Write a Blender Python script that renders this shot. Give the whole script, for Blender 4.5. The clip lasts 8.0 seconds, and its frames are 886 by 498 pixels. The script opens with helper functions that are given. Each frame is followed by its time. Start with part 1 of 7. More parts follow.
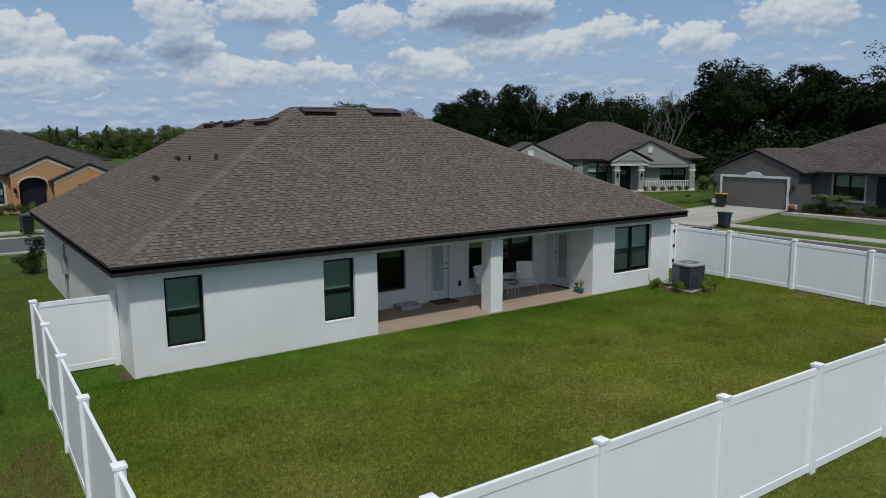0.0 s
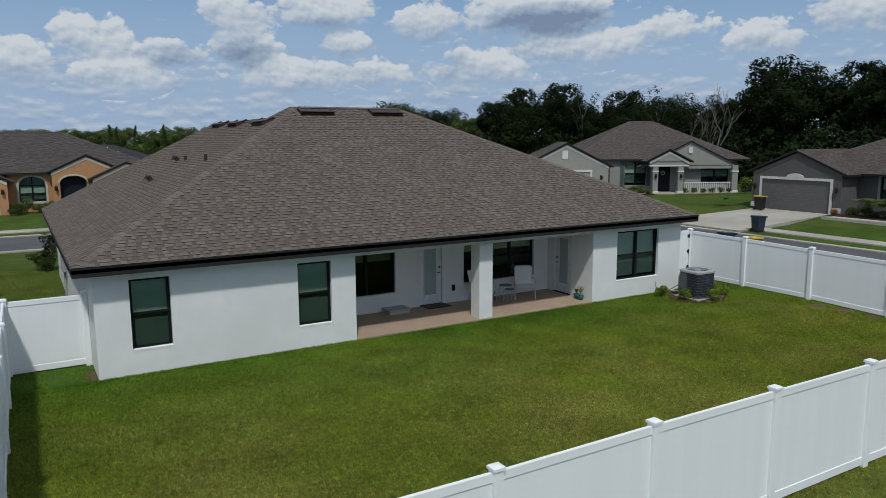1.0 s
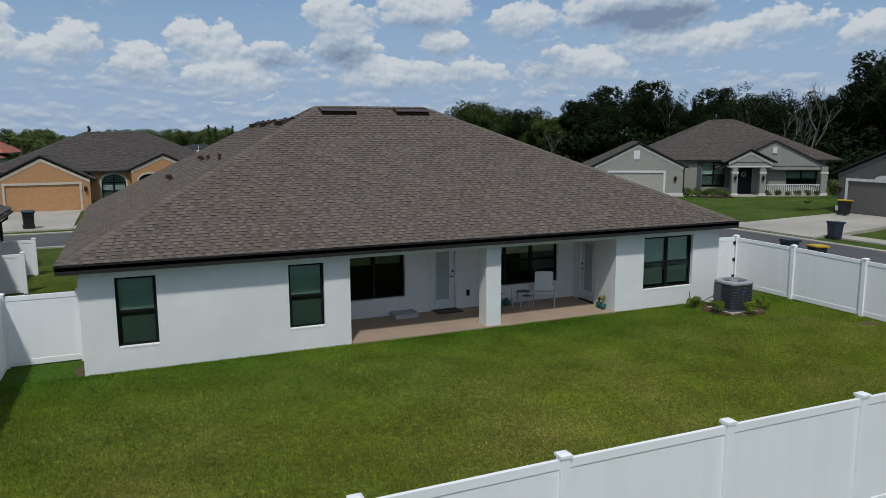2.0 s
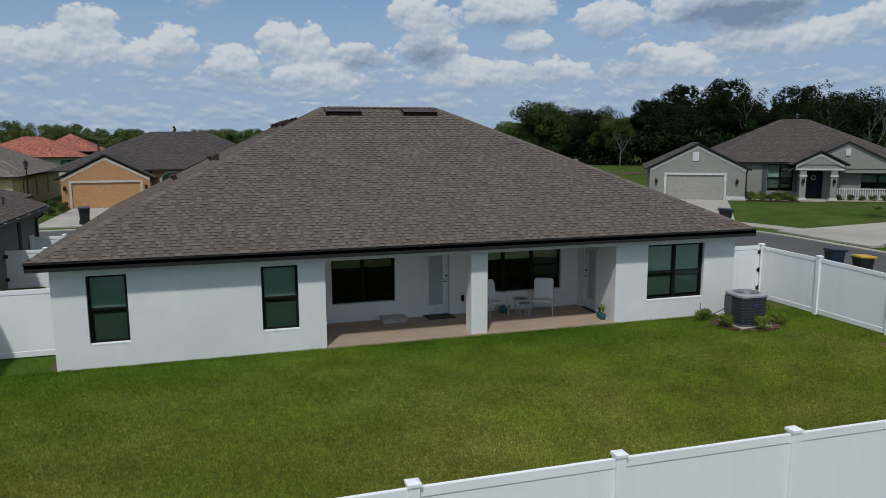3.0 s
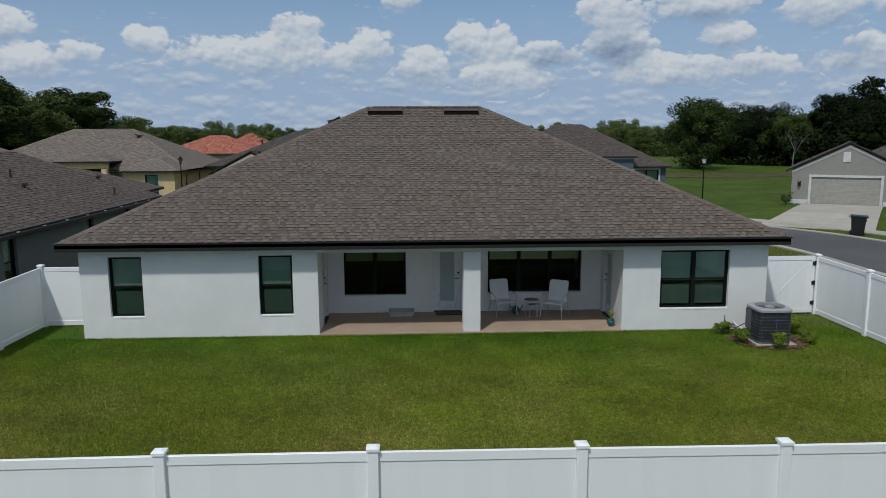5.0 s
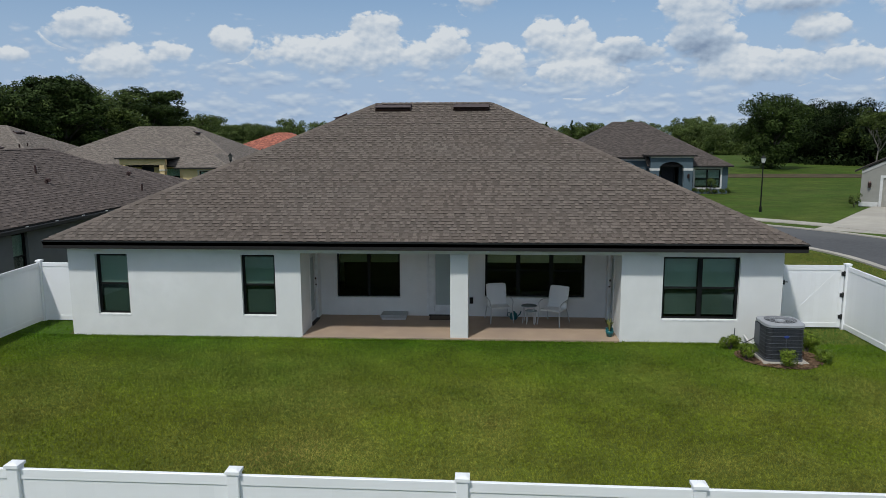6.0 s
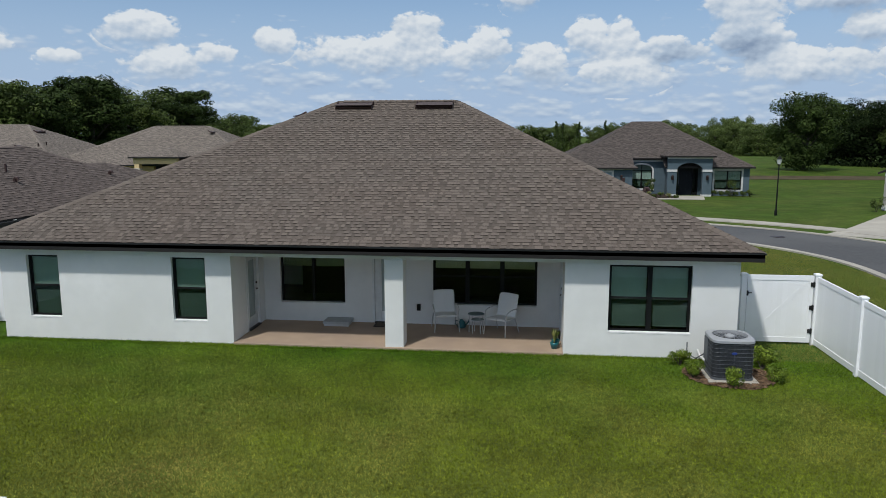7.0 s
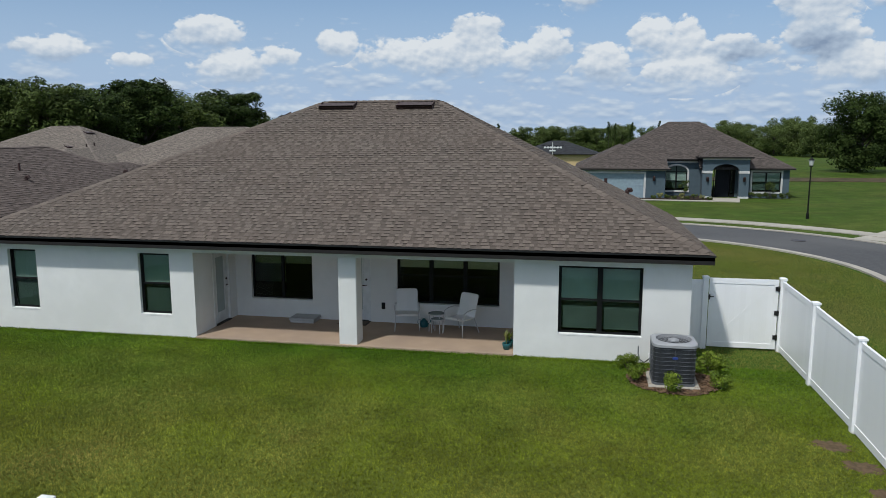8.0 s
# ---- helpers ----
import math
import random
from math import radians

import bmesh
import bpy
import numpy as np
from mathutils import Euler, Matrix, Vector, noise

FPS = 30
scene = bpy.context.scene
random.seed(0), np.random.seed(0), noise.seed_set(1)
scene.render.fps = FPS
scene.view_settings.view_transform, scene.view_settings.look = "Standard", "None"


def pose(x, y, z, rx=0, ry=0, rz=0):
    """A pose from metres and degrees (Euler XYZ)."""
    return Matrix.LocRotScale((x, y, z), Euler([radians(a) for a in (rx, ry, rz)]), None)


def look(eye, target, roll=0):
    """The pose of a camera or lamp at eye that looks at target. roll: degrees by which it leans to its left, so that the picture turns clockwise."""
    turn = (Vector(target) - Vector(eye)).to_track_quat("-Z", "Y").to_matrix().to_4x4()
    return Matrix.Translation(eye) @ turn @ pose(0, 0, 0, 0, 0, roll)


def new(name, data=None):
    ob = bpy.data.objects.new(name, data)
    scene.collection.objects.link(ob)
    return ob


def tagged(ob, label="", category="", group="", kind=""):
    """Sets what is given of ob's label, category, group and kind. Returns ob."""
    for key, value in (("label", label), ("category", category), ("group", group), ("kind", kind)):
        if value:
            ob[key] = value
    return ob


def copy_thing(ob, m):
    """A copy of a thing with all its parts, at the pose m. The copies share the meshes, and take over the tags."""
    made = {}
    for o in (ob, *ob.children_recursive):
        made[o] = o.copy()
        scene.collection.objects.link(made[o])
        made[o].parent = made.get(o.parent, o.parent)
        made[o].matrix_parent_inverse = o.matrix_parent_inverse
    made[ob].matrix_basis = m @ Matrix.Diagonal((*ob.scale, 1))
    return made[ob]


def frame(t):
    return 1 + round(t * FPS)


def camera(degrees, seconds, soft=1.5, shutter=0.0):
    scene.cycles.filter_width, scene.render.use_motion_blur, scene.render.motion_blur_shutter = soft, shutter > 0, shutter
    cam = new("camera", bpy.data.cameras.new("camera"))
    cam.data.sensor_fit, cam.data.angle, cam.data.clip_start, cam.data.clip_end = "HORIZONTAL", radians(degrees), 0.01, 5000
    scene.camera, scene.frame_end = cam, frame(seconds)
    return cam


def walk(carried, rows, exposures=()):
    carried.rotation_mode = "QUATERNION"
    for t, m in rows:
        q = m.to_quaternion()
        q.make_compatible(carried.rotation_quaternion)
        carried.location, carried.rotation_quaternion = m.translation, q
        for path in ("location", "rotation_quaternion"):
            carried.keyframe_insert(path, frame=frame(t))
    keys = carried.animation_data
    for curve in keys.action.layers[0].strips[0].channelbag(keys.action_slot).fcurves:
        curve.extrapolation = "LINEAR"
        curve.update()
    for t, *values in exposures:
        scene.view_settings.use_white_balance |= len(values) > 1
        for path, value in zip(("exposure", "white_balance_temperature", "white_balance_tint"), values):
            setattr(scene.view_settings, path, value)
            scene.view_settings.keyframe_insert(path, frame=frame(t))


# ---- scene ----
cam = camera(63.0, 8.0, soft=0.75)
METRES, EYE, TILT, LEAN, TURN = 19.3, 5.10, 0.0, 0.0, -35.0
ROWS = [
    (0.0, 0.0, 0.0, 0.0, -0.05, -8.79, 0.34),
    (0.5, 0.0428, 0.012, 0.0011, 1.69, -8.79, 0.27),
    (1.0, 0.0955, 0.0323, 0.0014, 4.25, -8.82, 0.27),
    (1.5, 0.1527, 0.0551, 0.0015, 7.51, -8.81, 0.27),
    (2.0, 0.2123, 0.0861, 0.0012, 11.68, -8.84, 0.31),
    (3.5, 0.3898, 0.1721, 0.0026, 21.67, -8.79, 0.19),
    (4.0, 0.452, 0.1933, 0.0022, 25.92, -8.76, 0.23),
    (4.5, 0.5127, 0.2155, 0.0016, 28.74, -8.77, 0.18),
    (5.0, 0.5598, 0.24, 0.0015, 32.4, -8.89, 0.22),
    (6.5, 0.6601, 0.4025, -0.0005, 40.06, -9.09, 0.09),
    (7.0, 0.6968, 0.46, -0.0016, 41.45, -9.03, 0.06),
    (7.5, 0.7412, 0.5128, -0.003, 43.79, -8.98, 0.11),
    (8.0, 0.7911, 0.5469, -0.0038, 46.07, -8.94, 0.11),
]
walk(cam, [(t, pose(0, 0, EYE, TILT, LEAN, TURN) @ pose(METRES * x, METRES * y, METRES * z, 90 + pitch, roll, yaw)) for t, x, y, z, yaw, pitch, roll in ROWS],
     exposures=[(0.0, -0.10, 6120, 7), (5.0, -0.17, 6130, 7), (6.4, 0.13, 6220, 7), (8.0, 0.18, 6220, 7)])

# ---------------------------------------------------------------- world, sun
SUN_FROM = Vector((-0.40, -0.77, 1.28)).normalized()
SUN_EL = math.asin(SUN_FROM.z)
SUN_AZ = math.atan2(SUN_FROM.x, SUN_FROM.y)

# cumulus clouds: azimuth (left of +y is positive), elevation, half width, half height, in degrees
CLOUDS = [
    (-4.4, 7.3, 1.4, 1.4), (-7.0, 7.2, 1.2, 1.2), (-5.6, 6.3, 2.7, 0.9), (-1.4, 5.1, 2.0, 1.4), (-7.1, 4.4, 3.4, 1.4),
    (-10.8, 6.0, 2.4, 0.9), (-15.5, 8.8, 2.4, 1.7), (-16.1, 6.7, 2.2, 1.6), (-18.9, 4.6, 4.5, 1.4), (-22.0, 9.1, 3.2, 1.4),
    (-23.4, 6.9, 1.7, 1.1), (2.9, 6.3, 1.7, 1.6), (-38.0, 9.0, 6.0, 1.9), (-29.5, 8.6, 2.6, 1.6), (-33.6, 5.0, 3.5, 1.5),
    (-41.2, 6.7, 4.5, 1.6), (-48.1, 7.8, 3.1, 1.1), (-54.0, 6.7, 2.4, 1.3), (28.6, 7.2, 2.5, 1.2), (26.8, 4.9, 2.8, 1.3),
    (23.5, 5.7, 1.6, 0.8), (19.1, 6.6, 1.3, 1.1), (10.5, 5.9, 6.5, 1.5), (8.3, 7.8, 1.6, 1.3),
]
CLOUDS += [(33.9, 5.2, 1.3, 0.6), (0.6, 9.9, 1.4, 1.0), (-26.1, 4.8, 1.8, 1.1), (-61.0, 8.0, 3.6, 1.7), (38.6, 5.8, 2.0, 0.9)]


def build_world():
    w = bpy.data.worlds.new("sky")
    scene.world = w
    w.use_nodes = True
    nt = w.node_tree
    nt.nodes.clear()
    N = lambda kind: nt.nodes.new(kind)
    L = nt.links.new

    def put(sock, v):
        if isinstance(v, bpy.types.NodeSocket):
            L(v, sock)
        else:
            sock.default_value = v

    def M(op, a, b=0.0, c=None):
        n = N("ShaderNodeMath")
        n.operation = op
        put(n.inputs[0], a)
        put(n.inputs[1], b)
        if c is not None:
            put(n.inputs[2], c)
        return n.outputs[0]

    sky = N("ShaderNodeTexSky")
    sky.sky_type = "NISHITA"
    sky.sun_disc = False
    sky.sun_elevation = SUN_EL
    sky.sun_rotation = SUN_AZ
    sky.air_density, sky.dust_density, sky.ozone_density = 1.0, 0.5, 3.5
    tc = N("ShaderNodeTexCoord")
    sep = N("ShaderNodeSeparateXYZ")
    L(tc.outputs["Generated"], sep.inputs[0])
    x, y, z = sep.outputs
    az = M("MULTIPLY", M("ARCTAN2", M("MULTIPLY", x, -1.0), y), 57.2958)
    el = M("MULTIPLY", M("ARCSINE", z), 57.2958)
    comb = N("ShaderNodeCombineXYZ")
    L(az, comb.inputs[0])
    L(M("MULTIPLY", el, 1.45), comb.inputs[1])

    def noise_at(scale, detail, rough=0.55, off=0.0):
        mp = N("ShaderNodeVectorMath")
        mp.operation = "ADD"
        L(comb.outputs[0], mp.inputs[0])
        mp.inputs[1].default_value = (off, off * 0.7, off * 1.3)
        n = N("ShaderNodeTexNoise")
        n.inputs["Scale"].default_value = scale
        n.inputs["Detail"].default_value = detail
        n.inputs["Roughness"].default_value = rough
        L(mp.outputs[0], n.inputs["Vector"])
        return n.outputs["Fac"]

    def billow(off):
        """Cauliflower lumps: two sizes of rounded cells and a fine noise."""
        mp = N("ShaderNodeVectorMath")
        mp.operation = "ADD"
        L(comb.outputs[0], mp.inputs[0])
        mp.inputs[1].default_value = off
        total = None
        for scale, weight in ((0.34, 0.55), (0.85, 0.32), (2.1, 0.14), (4.6, 0.04)):
            n = N("ShaderNodeTexVoronoi")
            n.voronoi_dimensions, n.feature = "2D", "SMOOTH_F1"
            n.inputs["Scale"].default_value, n.inputs["Smoothness"].default_value = scale, 0.35
            L(mp.outputs[0], n.inputs["Vector"])
            q = M("MULTIPLY", n.outputs["Distance"], weight)
            total = q if total is None else M("ADD", total, q)
        return M("SUBTRACT", 1.0, total)

    big = noise_at(0.16, 3.0, 0.5, 7.0)
    fine = noise_at(1.3, 6.0, 0.62, 2.0)
    bill, bill_up = billow((0, 0, 0)), billow((0.16, 0.42, 0))
    warp_a = M("ADD", az, M("MULTIPLY", M("SUBTRACT", big, 0.5), 1.2))
    dens, wsum, vsum = None, None, None
    for a, e, hw, hh in CLOUDS:
        du = M("DIVIDE", M("SUBTRACT", warp_a, a), hw * 1.24)
        dv = M("DIVIDE", M("SUBTRACT", el, e), hh * 1.26)
        r = M("ADD", M("MULTIPLY", du, du), M("MULTIPLY", dv, dv))
        d = M("SUBTRACT", 1.0, r)
        dens = d if dens is None else M("MAXIMUM", dens, d)
        k = M("MAXIMUM", d, 0.0)
        kv = M("MULTIPLY", k, dv)
        wsum = k if wsum is None else M("ADD", wsum, k)
        vsum = kv if vsum is None else M("ADD", vsum, kv)
    v = M("DIVIDE", vsum, M("ADD", wsum, 0.02))
    d1 = M("ADD", M("ADD", dens, M("MULTIPLY", M("SUBTRACT", bill, 0.56), 1.7)), M("MULTIPLY", M("SUBTRACT", fine, 0.5), 1.1))

    def soft(val, lo, hi):
        m = N("ShaderNodeMapRange")
        m.interpolation_type = "SMOOTHSTEP"
        m.inputs["From Min"].default_value, m.inputs["From Max"].default_value = lo, hi
        L(val, m.inputs["Value"])
        return m.outputs[0]

    # small far puffs near the horizon, flat in perspective
    def puffs(lift):
        c = N("ShaderNodeCombineXYZ")
        L(M("ADD", M("MULTIPLY", az, 0.55), M("MULTIPLY", big, 2.0)), c.inputs[0])
        L(M("MULTIPLY", M("ADD", el, lift), 1.5), c.inputs[1])
        total = None
        for scale, weight in ((0.40, 0.50), (1.0, 0.34), (2.6, 0.16)):
            n = N("ShaderNodeTexVoronoi")
            n.voronoi_dimensions, n.feature = "2D", "SMOOTH_F1"
            n.inputs["Scale"].default_value, n.inputs["Smoothness"].default_value = scale, 0.5
            L(c.outputs[0], n.inputs["Vector"])
            q = M("MULTIPLY", n.outputs["Distance"], weight)
            total = q if total is None else M("ADD", total, q)
        return M("ADD", M("SUBTRACT", 1.0, total), M("MULTIPLY", M("SUBTRACT", fine, 0.5), 0.34))

    row, row_up = puffs(0.0), puffs(0.30)
    low = M("SUBTRACT", M("MULTIPLY", soft(el, 9.0, 3.0), 0.33), 0.12)
    c2 = M("MULTIPLY", soft(M("ADD", row, low), 0.66, 0.94), 0.85)
    shade2 = M("ADD", 0.40, M("MULTIPLY", M("SUBTRACT", row, row_up), 1.5))
    # broken cloud overhead
    over = soft(el, 13.0, 20.0)
    nz = N("ShaderNodeTexNoise")
    nz.inputs["Scale"].default_value, nz.inputs["Detail"].default_value = 3.0, 5.0
    L(tc.outputs["Generated"], nz.inputs["Vector"])
    c3 = M("MULTIPLY", soft(nz.outputs["Fac"], 0.38, 0.52), M("MULTIPLY", over, 0.85))

    # crisp tops, vague undersides
    vague = M("ADD", 0.34, M("MULTIPLY", M("MAXIMUM", M("MULTIPLY", v, -1.0), 0.0), 2.4))
    c1 = M("MULTIPLY", soft(M("DIVIDE", d1, vague), 0.0, 1.0), soft(dens, -0.40, 0.05))
    lump = M("MULTIPLY", M("SUBTRACT", bill, bill_up), 0.95)
    thin = M("MULTIPLY", M("SUBTRACT", fine, 0.5), 0.16)
    shade = M("ADD", M("ADD", M("MULTIPLY", v, 0.50), 0.66), M("ADD", M("ADD", lump, thin), M("MULTIPLY", M("SUBTRACT", big, 0.5), 0.45)))
    # clouds that stand in the shade of others
    for a, e, hw, hh, k in ((-39.0, 8.6, 5.5, 1.5, 0.75), (-16.1, 6.2, 2.4, 1.3, 0.45), (-10.8, 5.8, 3.0, 1.2, 0.35), (-21.5, 8.2, 3.0, 1.1, 0.22), (-31.5, 5.6, 2.2, 1.4, 0.30)):
        du, dv = M("DIVIDE", M("SUBTRACT", warp_a, a), hw), M("DIVIDE", M("SUBTRACT", el, e), hh)
        g = M("MAXIMUM", M("SUBTRACT", 1.0, M("ADD", M("MULTIPLY", du, du), M("MULTIPLY", dv, dv))), 0.0)
        shade = M("SUBTRACT", shade, M("MULTIPLY", g, k))
    ramp = N("ShaderNodeValToRGB")
    ramp.color_ramp.elements[0].position, ramp.color_ramp.elements[0].color = 0.0, (0.33, 0.42, 0.58, 1)
    ramp.color_ramp.elements[1].position, ramp.color_ramp.elements[1].color = 0.90, (0.99, 1.01, 1.04, 1)
    mid = ramp.color_ramp.elements.new(0.45)
    mid.color = (0.60, 0.70, 0.84, 1)
    L(shade, ramp.inputs[0])
    ramp2 = N("ShaderNodeValToRGB")
    ramp2.color_ramp.elements[0].position, ramp2.color_ramp.elements[0].color = 0.15, (0.47, 0.60, 0.81, 1)
    ramp2.color_ramp.elements[1].position, ramp2.color_ramp.elements[1].color = 0.75, (0.80, 0.88, 0.98, 1)
    L(shade2, ramp2.inputs[0])
    scale_sky = N("ShaderNodeVectorMath")
    scale_sky.operation = "MULTIPLY"
    L(sky.outputs[0], scale_sky.inputs[0])
    scale_sky.inputs[1].default_value = (SKY * 0.92, SKY, SKY * 1.06)
    cl = N("ShaderNodeVectorMath")
    cl.operation = "MULTIPLY"
    L(ramp.outputs[0], cl.inputs[0])
    cl.inputs[1].default_value = (CLOUD, CLOUD, CLOUD)
    def blend(f, a, b):
        m = N("ShaderNodeMix")
        m.data_type = "RGBA"
        L(f, m.inputs[0])
        for sock, val in ((m.inputs[6], a), (m.inputs[7], b)):
            put(sock, val)
        return m.outputs[2]

    def dim(sock):
        n = N("ShaderNodeVectorMath")
        n.operation = "MULTIPLY"
        L(sock, n.inputs[0])
        n.inputs[1].default_value = (CLOUD, CLOUD, CLOUD)
        return n.outputs[0]

    haze = M("MULTIPLY", soft(el, 16.0, 2.0), 0.95)
    base = blend(haze, scale_sky.outputs[0], (0.53 * CLOUD, 0.67 * CLOUD, 0.90 * CLOUD, 1))
    base = blend(c2, base, dim(ramp2.outputs[0]))
    base = blend(c3, base, (1.0 * CLOUD, 1.02 * CLOUD, 1.05 * CLOUD, 1))
    mx_out = blend(c1, base, cl.outputs[0])
    bg = N("ShaderNodeBackground")
    L(mx_out, bg.inputs[0])
    bg.inputs[1].default_value = 1.0
    out = N("ShaderNodeOutputWorld")
    L(bg.outputs[0], out.inputs[0])
    w.cycles.sampling_method = "MANUAL"
    w.cycles.sample_map_resolution = 512


SKY, CLOUD = 0.080, 0.645
build_world()
sun_data = bpy.data.lights.new("sun", "SUN")
sun_data.energy, sun_data.angle, sun_data.color = 2.55, radians(3.5), (1.0, 0.95, 0.88)
sun = new("sun", sun_data)
sun.matrix_world = look(SUN_FROM * 60, (0, 0, 0))


# ---------------------------------------------------------------- materials
def material(name, c1, c2=None, scale=4.0, rough=0.8, bump=0.0, bump_scale=60.0, metal=0.0, detail=5.0, c3=None,
             scale3=0.6, spread=(0.35, 0.65), island=0.0, rnd=0.0, stretch=(1, 1, 1), spec=0.5, lush=None, thatch=None):
    """Procedural surface: two colours mixed by a noise, a third by a wider noise, tone by piece."""
    m = bpy.data.materials.new(name)
    m.use_nodes = True
    nt = m.node_tree
    bs = nt.nodes["Principled BSDF"]
    bs.inputs["Roughness"].default_value = rough
    bs.inputs["Metallic"].default_value = metal
    bs.inputs["Specular IOR Level"].default_value = spec
    c2 = c2 or tuple(min(1, v * 0.86) for v in c1)
    tc = nt.nodes.new("ShaderNodeTexCoord")
    mp = nt.nodes.new("ShaderNodeMapping")
    mp.inputs["Scale"].default_value = stretch
    nt.links.new(tc.outputs["Object"], mp.inputs[0])

    def noisy(sc, det):
        n = nt.nodes.new("ShaderNodeTexNoise")
        n.inputs["Scale"].default_value, n.inputs["Detail"].default_value = sc, det
        nt.links.new(mp.outputs[0], n.inputs["Vector"])
        return n.outputs["Fac"]

    def ranged(sock, lo, hi):
        r = nt.nodes.new("ShaderNodeMapRange")
        r.inputs["From Min"].default_value, r.inputs["From Max"].default_value = lo, hi
        nt.links.new(sock, r.inputs["Value"])
        return r.outputs[0]

    def mix(f, a, b, blend="MIX"):
        n = nt.nodes.new("ShaderNodeMix")
        n.data_type, n.blend_type = "RGBA", blend
        for sock, v in ((n.inputs[0], f), (n.inputs[6], a), (n.inputs[7], b)):
            if isinstance(v, bpy.types.NodeSocket):
                nt.links.new(v, sock)
            else:
                sock.default_value = v if isinstance(v, float) else (*v[:3], 1)
        return n.outputs[2]

    col = mix(ranged(noisy(scale, detail), *spread), c1, c2)
    if c3:
        col = mix(ranged(noisy(scale3, 4.0), 0.42, 0.68), col, c3)
    if lush:
        sp = nt.nodes.new("ShaderNodeSeparateXYZ")
        nt.links.new(tc.outputs["Object"], sp.inputs[0])
        ad = nt.nodes.new("ShaderNodeMath")
        ad.operation = "MULTIPLY_ADD"
        nt.links.new(noisy(0.35, 5.0), ad.inputs[0])
        ad.inputs[1].default_value = 9.0
        nt.links.new(sp.outputs[1], ad.inputs[2])
        near_house = nt.nodes.new("ShaderNodeMath")
        near_house.operation = "MULTIPLY"
        nt.links.new(ranged(ad.outputs[0], 15.5, 21.5), near_house.inputs[0])
        nt.links.new(ranged(sp.outputs[1], 20.0, 17.0), near_house.inputs[1])
        if thatch:
            col = mix(ranged(sp.outputs[1], 17.0, 16.0), col, thatch)
        col = mix(near_house.outputs[0], col, lush)
        for size, octaves, least, most in ((9.0, 6.0, 0.76, 1.22), (24.0, 3.0, 0.74, 1.24), (0.16, 9.0, 0.94, 1.20), (0.8, 6.0, 0.80, 1.24)):
            speck = nt.nodes.new("ShaderNodeMapRange")
            speck.inputs["From Min"].default_value, speck.inputs["From Max"].default_value = 0.3, 0.7
            speck.inputs["To Min"].default_value, speck.inputs["To Max"].default_value = least, most
            nt.links.new(noisy(size, octaves), speck.inputs["Value"])
            sc = nt.nodes.new("ShaderNodeCombineXYZ")
            for i in range(3):
                nt.links.new(speck.outputs[0], sc.inputs[i])
            col = mix(1.0, col, sc.outputs[0], "MULTIPLY")
    if island or rnd:
        geo, info = nt.nodes.new("ShaderNodeNewGeometry"), nt.nodes.new("ShaderNodeObjectInfo")
        add = nt.nodes.new("ShaderNodeMath")
        nt.links.new(geo.outputs["Random Per Island"], add.inputs[0])
        nt.links.new(info.outputs["Random"], add.inputs[1])
        fr = nt.nodes.new("ShaderNodeMath")
        fr.operation = "FRACT"
        nt.links.new(add.outputs[0], fr.inputs[0])
        k = max(island, rnd)
        r = nt.nodes.new("ShaderNodeMapRange")
        r.name = "tone"
        r.inputs["To Min"].default_value, r.inputs["To Max"].default_value = 1 - k, 1 + k
        nt.links.new(fr.outputs[0], r.inputs["Value"])
        cc = nt.nodes.new("ShaderNodeCombineXYZ")
        for i in range(3):
            nt.links.new(r.outputs[0], cc.inputs[i])
        col = mix(1.0, col, cc.outputs[0], "MULTIPLY")
    nt.links.new(col, bs.inputs["Base Color"])
    if bump:
        b = nt.nodes.new("ShaderNodeBump")
        b.inputs["Strength"].default_value, b.inputs["Distance"].default_value = bump, 0.01
        nt.links.new(noisy(bump_scale, 4.0), b.inputs["Height"])
        nt.links.new(b.outputs[0], bs.inputs["Normal"])
    return m


def glass(name, tint, gloss):
    """Window glass: a tinted clear sheet with a mirror layer that grows at grazing angles."""
    m = bpy.data.materials.new(name)
    m.use_nodes = True
    nt = m.node_tree
    nt.nodes.clear()
    out = nt.nodes.new("ShaderNodeOutputMaterial")
    mix = nt.nodes.new("ShaderNodeMixShader")
    tr = nt.nodes.new("ShaderNodeBsdfTransparent")
    tr.inputs[0].default_value = (*tint, 1)
    gl = nt.nodes.new("ShaderNodeBsdfGlossy")
    gl.inputs["Roughness"].default_value = 0.02
    gl.inputs["Color"].default_value = (0.88, 0.95, 0.92, 1)
    fr = nt.nodes.new("ShaderNodeLayerWeight")
    fr.inputs[0].default_value = 0.5
    po = nt.nodes.new("ShaderNodeMath")
    po.operation, po.inputs[1].default_value = "POWER", 5.0
    nt.links.new(fr.outputs["Facing"], po.inputs[0])
    mu = nt.nodes.new("ShaderNodeMath")
    mu.operation = "MULTIPLY_ADD"
    mu.inputs[1].default_value, mu.inputs[2].default_value = 0.9 * min(gloss, 1.0), 0.04 * gloss
    nt.links.new(po.outputs[0], mu.inputs[0])
    nt.links.new(mu.outputs[0], mix.inputs[0])
    nt.links.new(tr.outputs[0], mix.inputs[1])
    nt.links.new(gl.outputs[0], mix.inputs[2])
    nt.links.new(mix.outputs[0], out.inputs[0])
    return m


